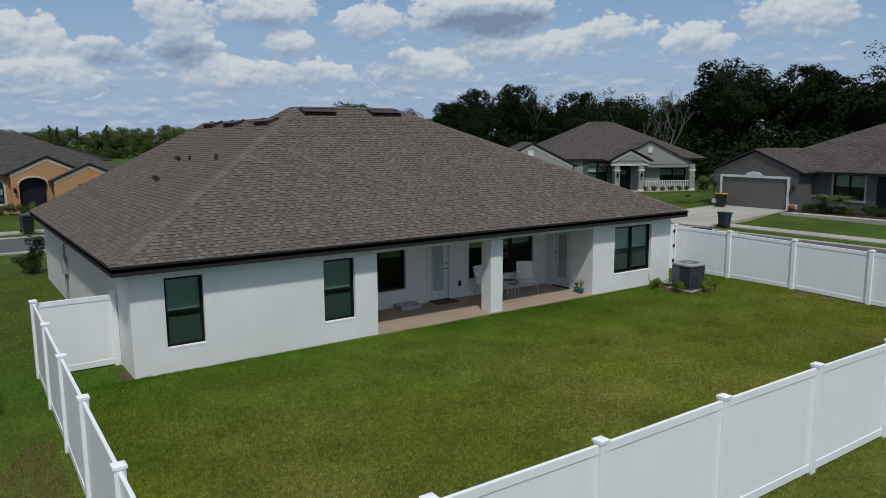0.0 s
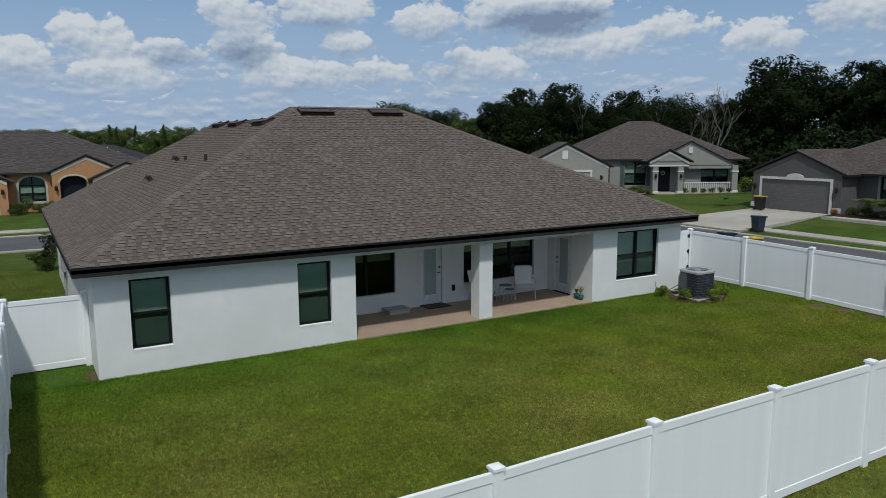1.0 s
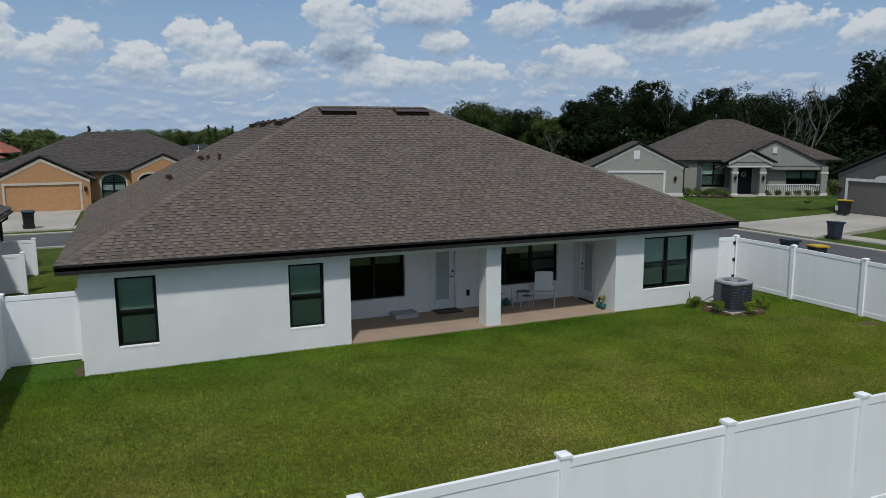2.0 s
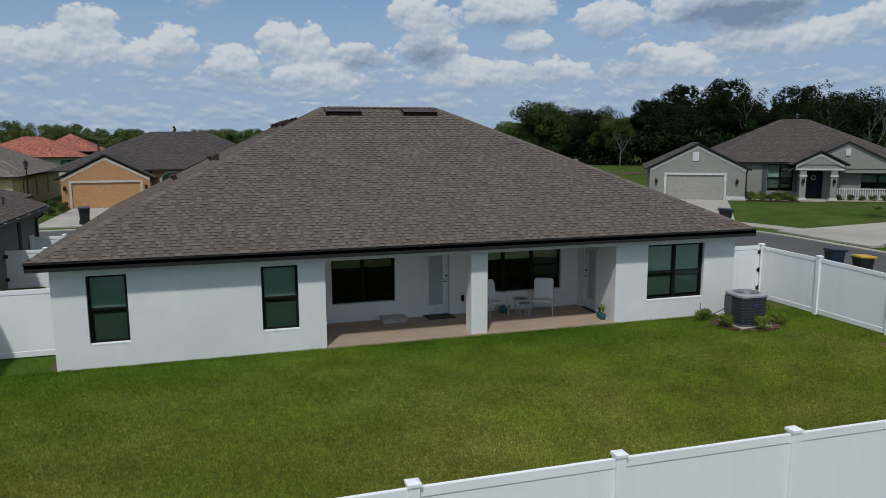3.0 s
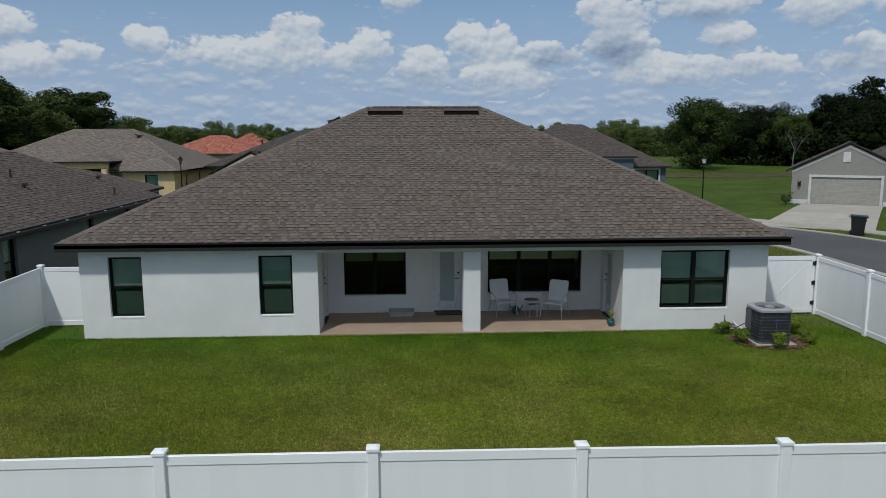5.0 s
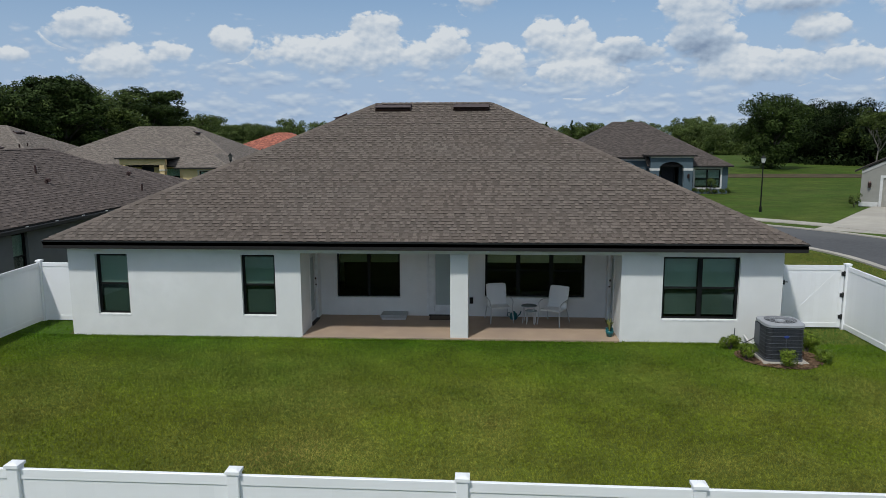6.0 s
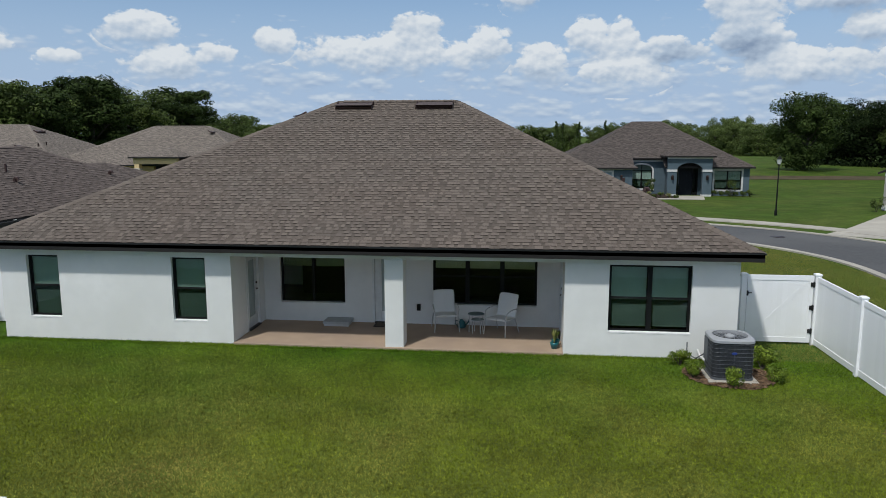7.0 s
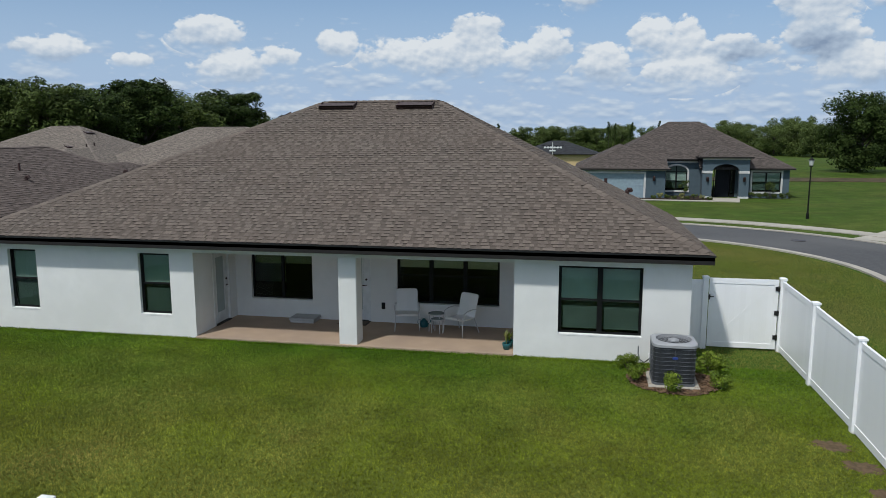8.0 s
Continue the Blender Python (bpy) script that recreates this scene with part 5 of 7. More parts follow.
# yellow house
ye = thing("house", "yellow stucco house with a grey hip roof and porch", "house", pose(-7.65, 57.5, 0.0), group="neighbouring houses")
body_walls(ye, -3.75, 0.0, 0.0, 16.0, 2.45, YELLOWW, [(1.40, 2.45, 0.5, 2.1)], [(3.0, 3.5, 0.6, 2.0), (7.0, 7.5, 0.6, 2.0), (11.0, 11.5, 0.6, 2.0)])
body_walls(ye, -17.0, -3.75, 3.0, 16.0, 2.45, YELLOWW, [(8.2, 9.4, 0.0, 2.3), (10.3, 11.7, 0.8, 2.2), (2.0, 4.0, 0.8, 2.2)])
roof_of(ye, [(-19.0, 0.5, 2.5, 16.6, 2.42, 0.49, "x"), (-4.3, 0.5, -0.45, 9.0, 2.42, 0.42, "y")], SHINGLE_TAN, width=0.34, seed=51, label="tan grey shingle hip roof")
roof_of(ye, [(-10.2, -5.6, 1.2, 8.0, 3.15, 0.30, "y")], SHINGLE_TAN, width=0.34, seed=55, label="porch roof of tan shingles")
far_window(ye, -2.35, -1.30, 0.0, 0.5, 2.1, 1, WHITE_TRIM, "black framed window with cream trim")
for y in (3.0, 7.0, 11.0):
    window(ye, at(0.0, y, 0.6, 90), 0.5, 1.4, 1, 2, "blind", sill=False)
part("porch_beam", box(-9.9, -5.9, 1.5, 1.9, 2.55, 3.15), YELLOWW, ye)
columns(ye, (-9.6, -6.2), 1.5, 2.6, YELLOWW, WHITE_TRIM, 0.45)
front_door(ye, -8.7, -7.5, 3.1, 2.3)
far_window(ye, -6.7, -5.3, 3.0, 0.8, 2.2, 1)
far_window(ye, -15.0, -13.0, 3.0, 0.8, 2.2, 2)

# slate blue house
bl = thing("house", "slate blue house with arched window, porch and white trim", "house", pose(27.0, 63.0, -0.2), group="neighbouring houses")
body_walls(bl, -8.9, -2.0, -1.6, 6.0, 2.5, BLUEW, [(0.6, 5.2, -0.05, 2.15)])
part("wall", arched_wall(-1.95, 1.15, 3.05, -1.70, 0.06, 2.15, 0.50, 0.2), BLUEW, bl, m=at(0, 1.2))
part("wall_foot", box(-1.70, 0.06, 1.2, 1.4, -0.3, 0.57), BLUEW, bl)
body_walls(bl, -1.6, 1.15, 2.6, 13.8, 2.4, BLUEW)
body_walls(bl, 4.45, 7.85, 0.0, 14.0, 2.55, BLUEW, [(0.55, 2.75, 0.60, 2.2)])
part("porch_wall", box(1.15, 1.35, -0.4, 1.4, -0.3, 3.3), BLUEW, bl)
part("porch_wall", box(4.25, 4.44, -0.4, 1.4, -0.3, 3.3), BLUEW, bl)
part("porch_wall", wall(2.9, 3.3, 0.2, [(0.42, 2.48, -0.05, 2.45)], z0=-0.3), BLUEW, bl, m=at(1.35, 0.7))
part("porch_ceiling", box(1.35, 4.25, -0.4, 0.9, 3.1, 3.2), BLUEW, bl)
part("porch_floor", box(1.2, 4.4, -0.9, 0.9, -0.3, 0.04), CONCRETE, bl)
EAVE, RISE = 2.52, 0.58
front = [[(-7.8, -0.45, EAVE), (-1.7, -0.45, EAVE), (-1.7, 5.65, EAVE + RISE * 6.1)],
         [(-1.7, 0.75, EAVE + RISE * 1.2), (0.8, 0.75, EAVE + RISE * 1.2), (0.8, 6.25, EAVE + RISE * 6.7), (-1.1, 6.25, EAVE + RISE * 6.7), (-1.7, 5.65, EAVE + RISE * 6.1)],
         [(0.8, -0.45, EAVE), (8.2, -0.45, EAVE), (1.5, 6.25, EAVE + RISE * 6.7), (0.8, 6.25, EAVE + RISE * 6.7)]]
roof_of(bl, [front + hip(-7.8, 8.2, -0.45, 12.95, EAVE, RISE, "x")[1:], (-9.3, -1.6, -2.0, 9.0, 2.50, 0.50, "y"), (0.65, 4.85, -1.1, 7.0, 3.45, 0.42, "y")], SHINGLE_NB, seed=61, label="grey brown shingle hip roof")
garage_door(bl, -8.3, -3.7, -1.6, 2.15, BLUEDOOR, WHITE_T2, -0.05)
part("frieze", box(-8.95, -1.95, -1.66, -1.60, 2.32, 2.50), WHITE_T2, bl)
part("frieze", box(-1.6, 1.1, 1.14, 1.20, 2.88, 3.04), WHITE_T2, bl)
part("frieze", box(4.5, 7.9, -0.06, 0.0, 2.38, 2.50), WHITE_T2, bl)
arched_window(bl, -1.70, 0.06, 1.2, 0.57, 2.15, 0.50, WHITE_T2, "arched black framed window with white trim")
far_window(bl, 5.0, 7.2, 0.0, 0.60, 2.2, 2, WHITE_T2, "black framed twin window with white trim")
part("entry_wall", arched_wall(0, 3.6, 3.42, 0.75, 2.85, 2.25, 0.62, 0.4), BLUEW, bl, m=at(1.0, -0.8))
part("frieze", box(0.98, 4.62, -0.84, -0.80, 3.20, 3.38), WHITE_T2, bl)
for x0, x1 in ((0.98, 1.77), (3.83, 4.62)):
    part("column_band", box(x0, x1, -0.84, -0.38, 2.12, 2.32), WHITE_T2, bl)
    part("column_band", box(x0, x1, -0.84, -0.38, -0.3, 0.24), WHITE_T2, bl)
front_door(bl, 2.25, 3.35, 0.72, 2.35)
for x0, x1 in ((1.80, 2.18), (3.42, 3.80)):
    sd = part("sidelight", wall(x1 - x0, 2.38, 0.06, [(0.06, x1 - x0 - 0.06, 0.3, 2.3)]), BLACKFRAME, bl, m=at(x0, 0.72, 0.02))
    part("pane", box(0.05, x1 - x0 - 0.05, 0.02, 0.03, 0.28, 2.31), PANE_DARK, sd)
for x in (1.38, 4.22):
    lantern(bl, x, -0.80, 1.45)
lantern(bl, -2.9, -1.6, 1.5)
flat_slab("walkway", [(28.55, 58.75), (30.3, 58.7), (31.0, 62.2), (28.6, 62.2)], -0.06, CONCRETE, "pale concrete path to the blue house", "path")
flat_slab("planting_bed", [(22.9, 59.3), (28.4, 58.85), (28.5, 62.1), (28.1, 64.1), (25.1, 64.1), (25.0, 61.3), (22.9, 61.3)], -0.07, material("dark bed mulch", (0.055, 0.040, 0.032), (0.030, 0.023, 0.019), 20.0, 0.95, 0.6, 40.0, spec=0.1), "dark mulch bed before the blue house", "mulch bed")
tagged(part("bed_edging", tube([(22.8, 61.2, -0.08), (22.8, 59.25, -0.08), (25.5, 58.95, -0.08), (28.5, 58.78, -0.08)], 0.09, None, 6), CONCRETE), "pale concrete edging of the planting bed", "edging", kind="structure")

# dark grey house beside the garden
gn = thing("house", "dark grey stucco house with a brown shingle roof", "house", pose(0, 0, 0), group="neighbouring houses")
body_walls(gn, -8.4, -0.45, 14.5, 31.6, 2.32, DARKW, holes_right=[(4.6, 5.35, 0.7, 2.15), (10.03, 10.8, 0.7, 2.15), (13.9, 14.4, 0.7, 2.15)], base=-0.5)
roof_of(gn, [(-8.75, -0.10, 14.0, 32.0, 2.42, 0.50, "y")], SHINGLE_GN, seed=71, label="brown grey shingle hip roof")
roof_of(gn, [(-8.6, -2.0, 27.0, 38.0, 2.42, 0.37, "y")], SHINGLE_GN, seed=75, label="lower front roof")
body_walls(gn, -8.2, -2.4, 31.6, 37.5, 2.3, DARKW)
for y, w in ((19.1, 0.75), (24.53, 0.77), (28.4, 0.5)):
    window(gn, at(-0.45, y, 0.70, 90), w, 1.45, 1, 2, "shade", sill=False)
gut = part("gutter", box(-0.20, -0.06, 14.0, 32.0, 2.22, 2.36), DRIP, gn, "black gutter along the eave", bevel=0.02)
for i in range(12):
    part("gutter_hanger", box(-0.22, -0.05, 14.6 + i * 1.55, 14.72 + i * 1.55, 2.365, 2.385), WHITE_T2, gut)
part("downpipe", tube([(-0.14, 31.0, 2.25), (-0.16, 31.0, 2.1), (-0.38, 31.0, 1.95), (-0.39, 31.0, -0.1)], 0.05), DRIP, gn)
for x, y in ((-2.05, 23.64), (-1.95, 29.45)):
    z = 2.42 + 0.5 * (-0.1 - x)
    part("gooseneck_vent", tube([(x, y, z - 0.05), (x, y, z + 0.09), (x + 0.03, y, z + 0.14), (x + 0.10, y, z + 0.14), (x + 0.13, y, z + 0.06)], 0.065), VENTMETAL, gn)
for x, y in ((-2.70, 24.08), (-0.80, 28.3)):
    z = 2.42 + 0.5 * (-0.1 - x)
    part("vent_pipe", tube([(x, y, z - 0.05), (x, y, z + 0.3)], 0.04), VENTMETAL, gn)
fence_run("white vinyl fence beside the dark grey house", [(-0.36, 29.9), (0.80, 29.9)], [1.44, 1.44])
sg = thing("gate", "low white vinyl gate beside the dark grey house", "gate")
fence_post(sg, 0.84, 26.35, 1.42, -0.1)
fence_panel(sg, (-0.44, 26.35), (0.84, 26.35), 1.42, 1.42, 0.0, 0.0)
for z in (0.35, 1.15):
    part("hinge", box(-0.44, -0.30, 26.28, 26.31, z - 0.06, z + 0.06), DRIP, sg, "black gate hinge")

# tan roofed house and red tiled house further off
tn = thing("house", "pale yellow house with a tan shingle roof", "house", pose(-32.0, 57.5, 0.0), group="neighbouring houses")
body_walls(tn, -9.0, 8.0, 0.0, 14.0, 2.45, YELLOWW, [(3.0, 5.0, 0.8, 2.2), (11.0, 13.0, 0.8, 2.2)])
roof_of(tn, [(-9.5, 8.5, -0.45, 14.5, 2.42, 0.48, "x"), (2.0, 8.5, -4.0, 9.0, 2.42, 0.46, "y")], SHINGLE_TAN, width=0.34, seed=81, label="tan shingle hip roof")
far_window(tn, -6.0, -4.0, 0.0, 0.8, 2.2, 2)
tn_r = math.degrees(math.atan(0.48))
for x, y, rz in ((2.52, 6.47, 90), (3.2, 2.79, 90)):
    roof_vent(tn, Matrix.Translation((x, y, 5.30 if y > 4 else 3.98)) @ Matrix.Rotation(radians(rz), 4, "Z") @ Matrix.Rotation(radians(tn_r), 4, "X"))
for x, y, z in ((4.79, 2.9, 4.03), (4.96, 3.8, 4.13)):
    part("vent_pipe", tube([(x, y, z - 0.05), (x, y, z + 0.28)], 0.06), METAL, tn)
roof_vent(ye, Matrix.Translation((-5.57, 8.26, 5.25)) @ Matrix.Rotation(radians(90), 4, "Z") @ Matrix.Rotation(radians(tn_r), 4, "X"))
rd = thing("house", "pale house with a red clay tile roof", "house", pose(-17.5, 108.0, 0.0), group="neighbouring houses")
body_walls(rd, -6.8, 5.6, 0.0, 12.0, 2.7, WHITE_TRIM, [(10.3, 12.3, 0.8, 2.2)])
roof_of(rd, [(-8.6, 6.6, -0.7, 12.3, 2.65, 0.42, "x"), (-1.0, 7.4, 4.0, 16.0, 3.3, 0.42, "x")], REDTILE, e=0.35, width=0.3, seed=91, label="red clay tile hip roof")
far_window(rd, 3.5, 5.5, 0.0, 0.8, 2.2, 2)
SLATE = material("slate grey shingle", (0.045, 0.048, 0.054), (0.034, 0.036, 0.041), 20.0, 0.9, island=0.15, spec=0.2)
sm = thing("house", "distant house with a dark roof", "house", pose(14.2, 112.0, -0.3), group="neighbouring houses")
body_walls(sm, -6, 6, 0, 10, 2.5, YELLOWW, [(4.0, 6.0, 0.8, 2.1)])
roof_of(sm, [(-6.6, 6.6, -0.6, 10.6, 2.5, 0.35, "x")], SLATE, e=0.3, width=0.6, seed=95, label="charcoal hip roof", caps=False)
far_window(sm, -2, 0, 0.0, 0.8, 2.1, 2)
for x in (-2.2, -1.2, -0.2, 0.8):
    part("roof_vent", box(x - 0.25, x + 0.25, 2.6, 3.0, 3.62, 3.82), SLATE, sm, bevel=0.03)


mast = thing("antenna", "white antenna mast with short crossbars by the dark roof", "antenna", at(13.66, 110.6, -0.3))
part("pole", tube([(0, 0, 0), (0, 0, 4.3)], 0.06, None, 8, 0.04), WHITE_T2, mast)
part("boom", tube([(-1.25, 0, 3.45), (1.25, 0, 3.45)], 0.05, None, 6), SILLM, mast)
for i in range(6):
    part("element", box(-1.3 + i * 0.48, -1.0 + i * 0.48, -0.12, 0.12, 3.36, 3.62), SILLM, mast, bevel=0.02)
part("element", box(-0.45, 0.45, -0.10, 0.10, 2.90, 3.12), SILLM, mast, bevel=0.02)


# ---------------------------------------------------------------- trees
def leaf_cloud(clumps, per, size, seed, squash=0.8):
    """Leaf blades gathered in clumps: clumps are (centre, radius)."""
    rr = np.random.default_rng(seed)
    C = np.array([c for c, r in clumps], float)
    R = np.array([r for c, r in clumps], float)
    idx = np.repeat(np.arange(len(clumps)), per)
    d = rr.normal(size=(len(idx), 3))
    d /= np.linalg.norm(d, axis=1)[:, None]
    rad = R[idx] * (0.62 + 0.42 * rr.random(len(idx)) ** 0.7)
    p = C[idx] + d * rad[:, None] * np.array([1, 1, squash])
    n = d + np.array([0, 0, 0.25]) + rr.normal(size=d.shape) * 0.42
    n /= np.linalg.norm(n, axis=1)[:, None]
    a = np.cross(n, rr.normal(size=d.shape))
    a /= np.linalg.norm(a, axis=1)[:, None]
    b = np.cross(n, a)
    s = size * (0.6 + 0.8 * rr.random(len(idx)))[:, None]
    v = np.stack([p - a * s, p + b * s * 0.8, p + a * s], 1).reshape(-1, 3)
    f = np.arange(len(v)).reshape(-1, 3)
    return v.tolist(), f.tolist()


def limbs(height, spread, seed, first=0.28, count=6, r0=0.28):
    """Trunk with tapered limbs; returns the bmesh and limb ends."""
    rr = random.Random(seed)
    bm = bmesh.new()
    top = Vector((rr.uniform(-0.5, 0.5), rr.uniform(-0.5, 0.5), height * 0.62))
    tube([(0, 0, -0.4), (0.05, 0, height * 0.15), tuple(top * 0.6), tuple(top)], r0, bm, 7, r0 * 0.3)
    ends = []
    for i in range(count):
        z = height * (first + 0.34 * i / count)
        a = 2 * math.pi * (i * 0.382 + rr.random() * 0.15)
        st = top * (z / top.z)
        L = spread * rr.uniform(0.6, 1.0)
        e = Vector((math.cos(a) * L, math.sin(a) * L, z + height * rr.uniform(0.12, 0.30)))
        mid = st.lerp(e, 0.5) + Vector((0, 0, height * 0.05))
        tube([tuple(st), tuple(mid), tuple(e)], r0 * 0.45, bm, 6, r0 * 0.12)
        ends.append(e)
        for k in range(2):
            e2 = mid + Vector((rr.uniform(-1, 1), rr.uniform(-1, 1), rr.uniform(0.3, 1.0))) * spread * 0.4
            tube([tuple(mid), tuple(e2)], r0 * 0.2, bm, 5, r0 * 0.06)
            ends.append(e2)
    return bm, ends


def make_tree(name, label, seed, height=12.0, spread=4.5, mat=None, leaf=0.19, per=130, extra=26, low=0.25):
    rr = random.Random(seed)
    t = thing(name, label, "tree")
    bm, ends = limbs(height, spread * 0.8, seed)
    part("trunk", bm, BARK, t, smooth=True)
    clumps = [(tuple(e), spread * rr.uniform(0.20, 0.34)) for e in ends]
    for i in range(extra):
        a, q = rr.random() * 2 * math.pi, rr.random() ** 0.6
        z = height * (low + (0.95 - low) * rr.random())
        k = math.sqrt(max(0.05, 1 - ((z / height - 0.58) / 0.48) ** 2))
        clumps.append(((math.cos(a) * spread * q * k, math.sin(a) * spread * q * k, z), spread * rr.uniform(0.16, 0.34)))
    v, f = leaf_cloud(clumps, per, leaf, seed)
    raw("crown", v, f, mat or LEAF, t)
    return t


# the last three oaks carry painted shade in their leaf colour
OAKS = [make_tree("tree", "live oak in the wood behind the houses", 100 + i, 12.0, (4.6, 5.2, 4.0, 5.6, 4.4, 3.4)[i], (LEAF, LEAF_L, LEAF_M, LEAF_SHADED, LEAF_SHADED, LEAF_SHADED)[i], per=200, extra=38) for i in range(6)]
for o in OAKS:
    o["group"] = "wood"


def profile(az):
    """Top of the wood, in degrees above the eye, by azimuth left of +y, and its distance."""
    table = [(-95, 5.6, 75), (-61, 5.0, 84), (-58, 5.6, 86), (-51.2, 5.5, 92), (-49.8, 3.5, 95), (-47.5, 3.1, 98), (-46.0, 3.9, 100), (-43.5, 4.0, 104), (-42, 3.6, 108), (-38.7, 2.9, 112), (-36.5, 3.8, 114), (-33.5, 3.4, 117), (-30, 2.9, 119),
             (-26.5, 2.4, 122), (-24.2, 2.3, 124), (-23.4, 2.4, 125), (-22.9, 1.25, 190), (-18.8, 1.2, 190), (-12, 0.95, 220), (-5, 0.7, 220), (5, 0.55, 220), (12, 1.0, 210), (20, 1.5, 190), (22.5, 1.9, 150), (24.5, 3.1, 115),
             (28, 3.9, 106), (33, 4.2, 98), (95, 4.5, 92)]
    for (a0, e0, d0), (a1, e1, d1) in zip(table, table[1:]):
        if a0 <= az <= a1:
            k = (az - a0) / (a1 - a0)
            return e0 + (e1 - e0) * k, d0 + (d1 - d0) * k
    return 3.0, 120


rr = random.Random(77)
placed = [False] * len(OAKS)
az = -75.0
n_tree = 0
while az < 52.0:
    el, dist = profile(az)
    for row in range(2):
        d = dist * (1.0 + 0.07 * row) + rr.uniform(-3, 3)
        a = radians(az + rr.uniform(-1.0, 1.0))
        x, y = 10.0 - math.sin(a) * d, math.cos(a) * d
        top = 5.1 + math.tan(radians(el)) * d
        h = top * (rr.uniform(0.86, 1.10) * (1.04 if row else 0.93) if el > 2.0 else rr.uniform(0.80, 1.16))
        k = h / 12.0
        wide = k if h > 9 else 0.75 * max(0.5, k) + 0.3
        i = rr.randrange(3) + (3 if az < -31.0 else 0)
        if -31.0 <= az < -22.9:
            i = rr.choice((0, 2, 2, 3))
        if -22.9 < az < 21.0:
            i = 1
        mm = Matrix.Translation((x, y, -0.15)) @ Matrix.Rotation(rr.random() * 6.283, 4, "Z")
        if not placed[i]:
            ob = OAKS[i]
            ob.matrix_basis = mm
            placed[i] = True
        else:
            ob = copy_thing(OAKS[i], mm)
        if az > 22.0:
            wide *= 1.3
        ob.scale = (wide * rr.uniform(0.85, 1.15), wide * rr.uniform(0.85, 1.15), k)
        n_tree += 1
    az += math.degrees(6.0 * max(0.8, min(1.3, el / 4)) / dist)
# undergrowth that closes the foot of the wood
v, f = [], []
cl = []
for i in range(700):
    a = -76 + 130 * i / 700
    el, dist = profile(a)
    for k in range(2):
        d = dist * (0.98 + 0.05 * k) + rr.uniform(-2, 2)
        cl.append(((10 - math.sin(radians(a)) * d, math.cos(radians(a)) * d, rr.uniform(0.3, 5.0 if a < -23 else 2.6)), rr.uniform(1.0, 2.2)))
    if a < -44:
        d = dist * rr.uniform(0.80, 0.9)
        cl.append(((10 - math.sin(radians(a)) * d, math.cos(radians(a)) * d, rr.uniform(0.5, 4.0)), rr.uniform(1.2, 2.4)))
# right-hand clumps are coloured darker for shade under the crowns
for nm, sel, mt in (("undergrowth at the foot of the wood, darkened for shade", cl[:742], LEAF_SHADED), ("green undergrowth along the far tree line", cl[742:], LEAF)):
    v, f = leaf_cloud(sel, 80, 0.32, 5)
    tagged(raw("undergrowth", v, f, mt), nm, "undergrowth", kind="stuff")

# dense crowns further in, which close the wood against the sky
# the first stretch has cloud shade painted into its leaves
for label, a0, a1, n, mt in (("dense crowns deep in the wood, darkened for shade", -76.0, -31.0, 430, LEAF_SHADED), ("dense green crowns deep in the wood", -31.0, -23.2, 80, LEAF_M), ("dense green crowns deep in the wood", 23.5, 54.0, 330, LEAF)):
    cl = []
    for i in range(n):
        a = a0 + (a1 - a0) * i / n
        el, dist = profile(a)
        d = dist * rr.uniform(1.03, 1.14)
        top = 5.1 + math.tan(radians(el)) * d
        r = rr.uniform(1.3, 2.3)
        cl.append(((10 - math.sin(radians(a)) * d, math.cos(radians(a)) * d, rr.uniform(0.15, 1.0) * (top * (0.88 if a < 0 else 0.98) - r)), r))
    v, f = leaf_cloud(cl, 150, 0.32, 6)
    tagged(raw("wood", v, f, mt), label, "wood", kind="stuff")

# dead trees and a tall thin crown above the wood
def dead_tree(x, y, h, seed):
    t = thing("dead_tree", "bare bleached dead tree at the edge of the wood", "tree", at(x, y, -0.1), group="dead trees")
    rr2 = random.Random(seed)
    bm = bmesh.new()
    def grow(p, d, L, r, depth):
        e = p + d * L
        m_ = p.lerp(e, 0.5) + Vector((rr2.uniform(-1, 1), rr2.uniform(-1, 1), 0.3)) * L * 0.08
        tube([tuple(p), tuple(m_), tuple(e)], r, bm, 5, r * 0.55)
        if depth:
            for k in range(3 if depth > 1 else 4):
                nd = (d + Vector((rr2.uniform(-1, 1), rr2.uniform(-1, 1), rr2.uniform(0.0, 0.8))) * 0.58).normalized()
                grow(p.lerp(e, rr2.uniform(0.45, 1.0)), nd, L * rr2.uniform(0.45, 0.7), r * 0.5, depth - 1)
    grow(Vector((0, 0, 0)), Vector((0.05, 0, 1)).normalized(), h * 0.48, 0.14, 4)
    part("trunk", bm, DEADWOOD, t)


for az_, d, h, s in ((-48.3, 84, 12.2, 1), (-47.6, 86, 9.5, 2), (-46.7, 90, 8.5, 3), (-29.5, 112, 6.5, 4)):
    dead_tree(10 - math.sin(radians(az_)) * d, math.cos(radians(az_)) * d, h, s)
tall = make_tree("tree", "tall open-crowned tree above the wood", 300, 17.0, 4.0, LEAF_SHADED, per=60, extra=6, low=0.7)
tall.matrix_basis = at(10 + math.sin(radians(64.5)) * 84, math.cos(radians(64.5)) * 84, -0.2)
tall2 = copy_thing(tall, at(10 + math.sin(radians(38.5)) * 112, math.cos(radians(38.5)) * 112, -0.2))
tall2.scale = (0.8, 0.8, 0.82)
tall3 = copy_thing(tall, pose(73.0, 65.5, -0.2, 0, 0, 70))
tall3.scale = (0.8, 0.8, 0.70)
lone = make_tree("tree", "broad round green tree at the near end of the wood", 311, 9.4, 4.3, LEAF_M, leaf=0.17, per=210, extra=74, low=0.10)
lone.matrix_basis = at(50.7, 95.0, 0.3)


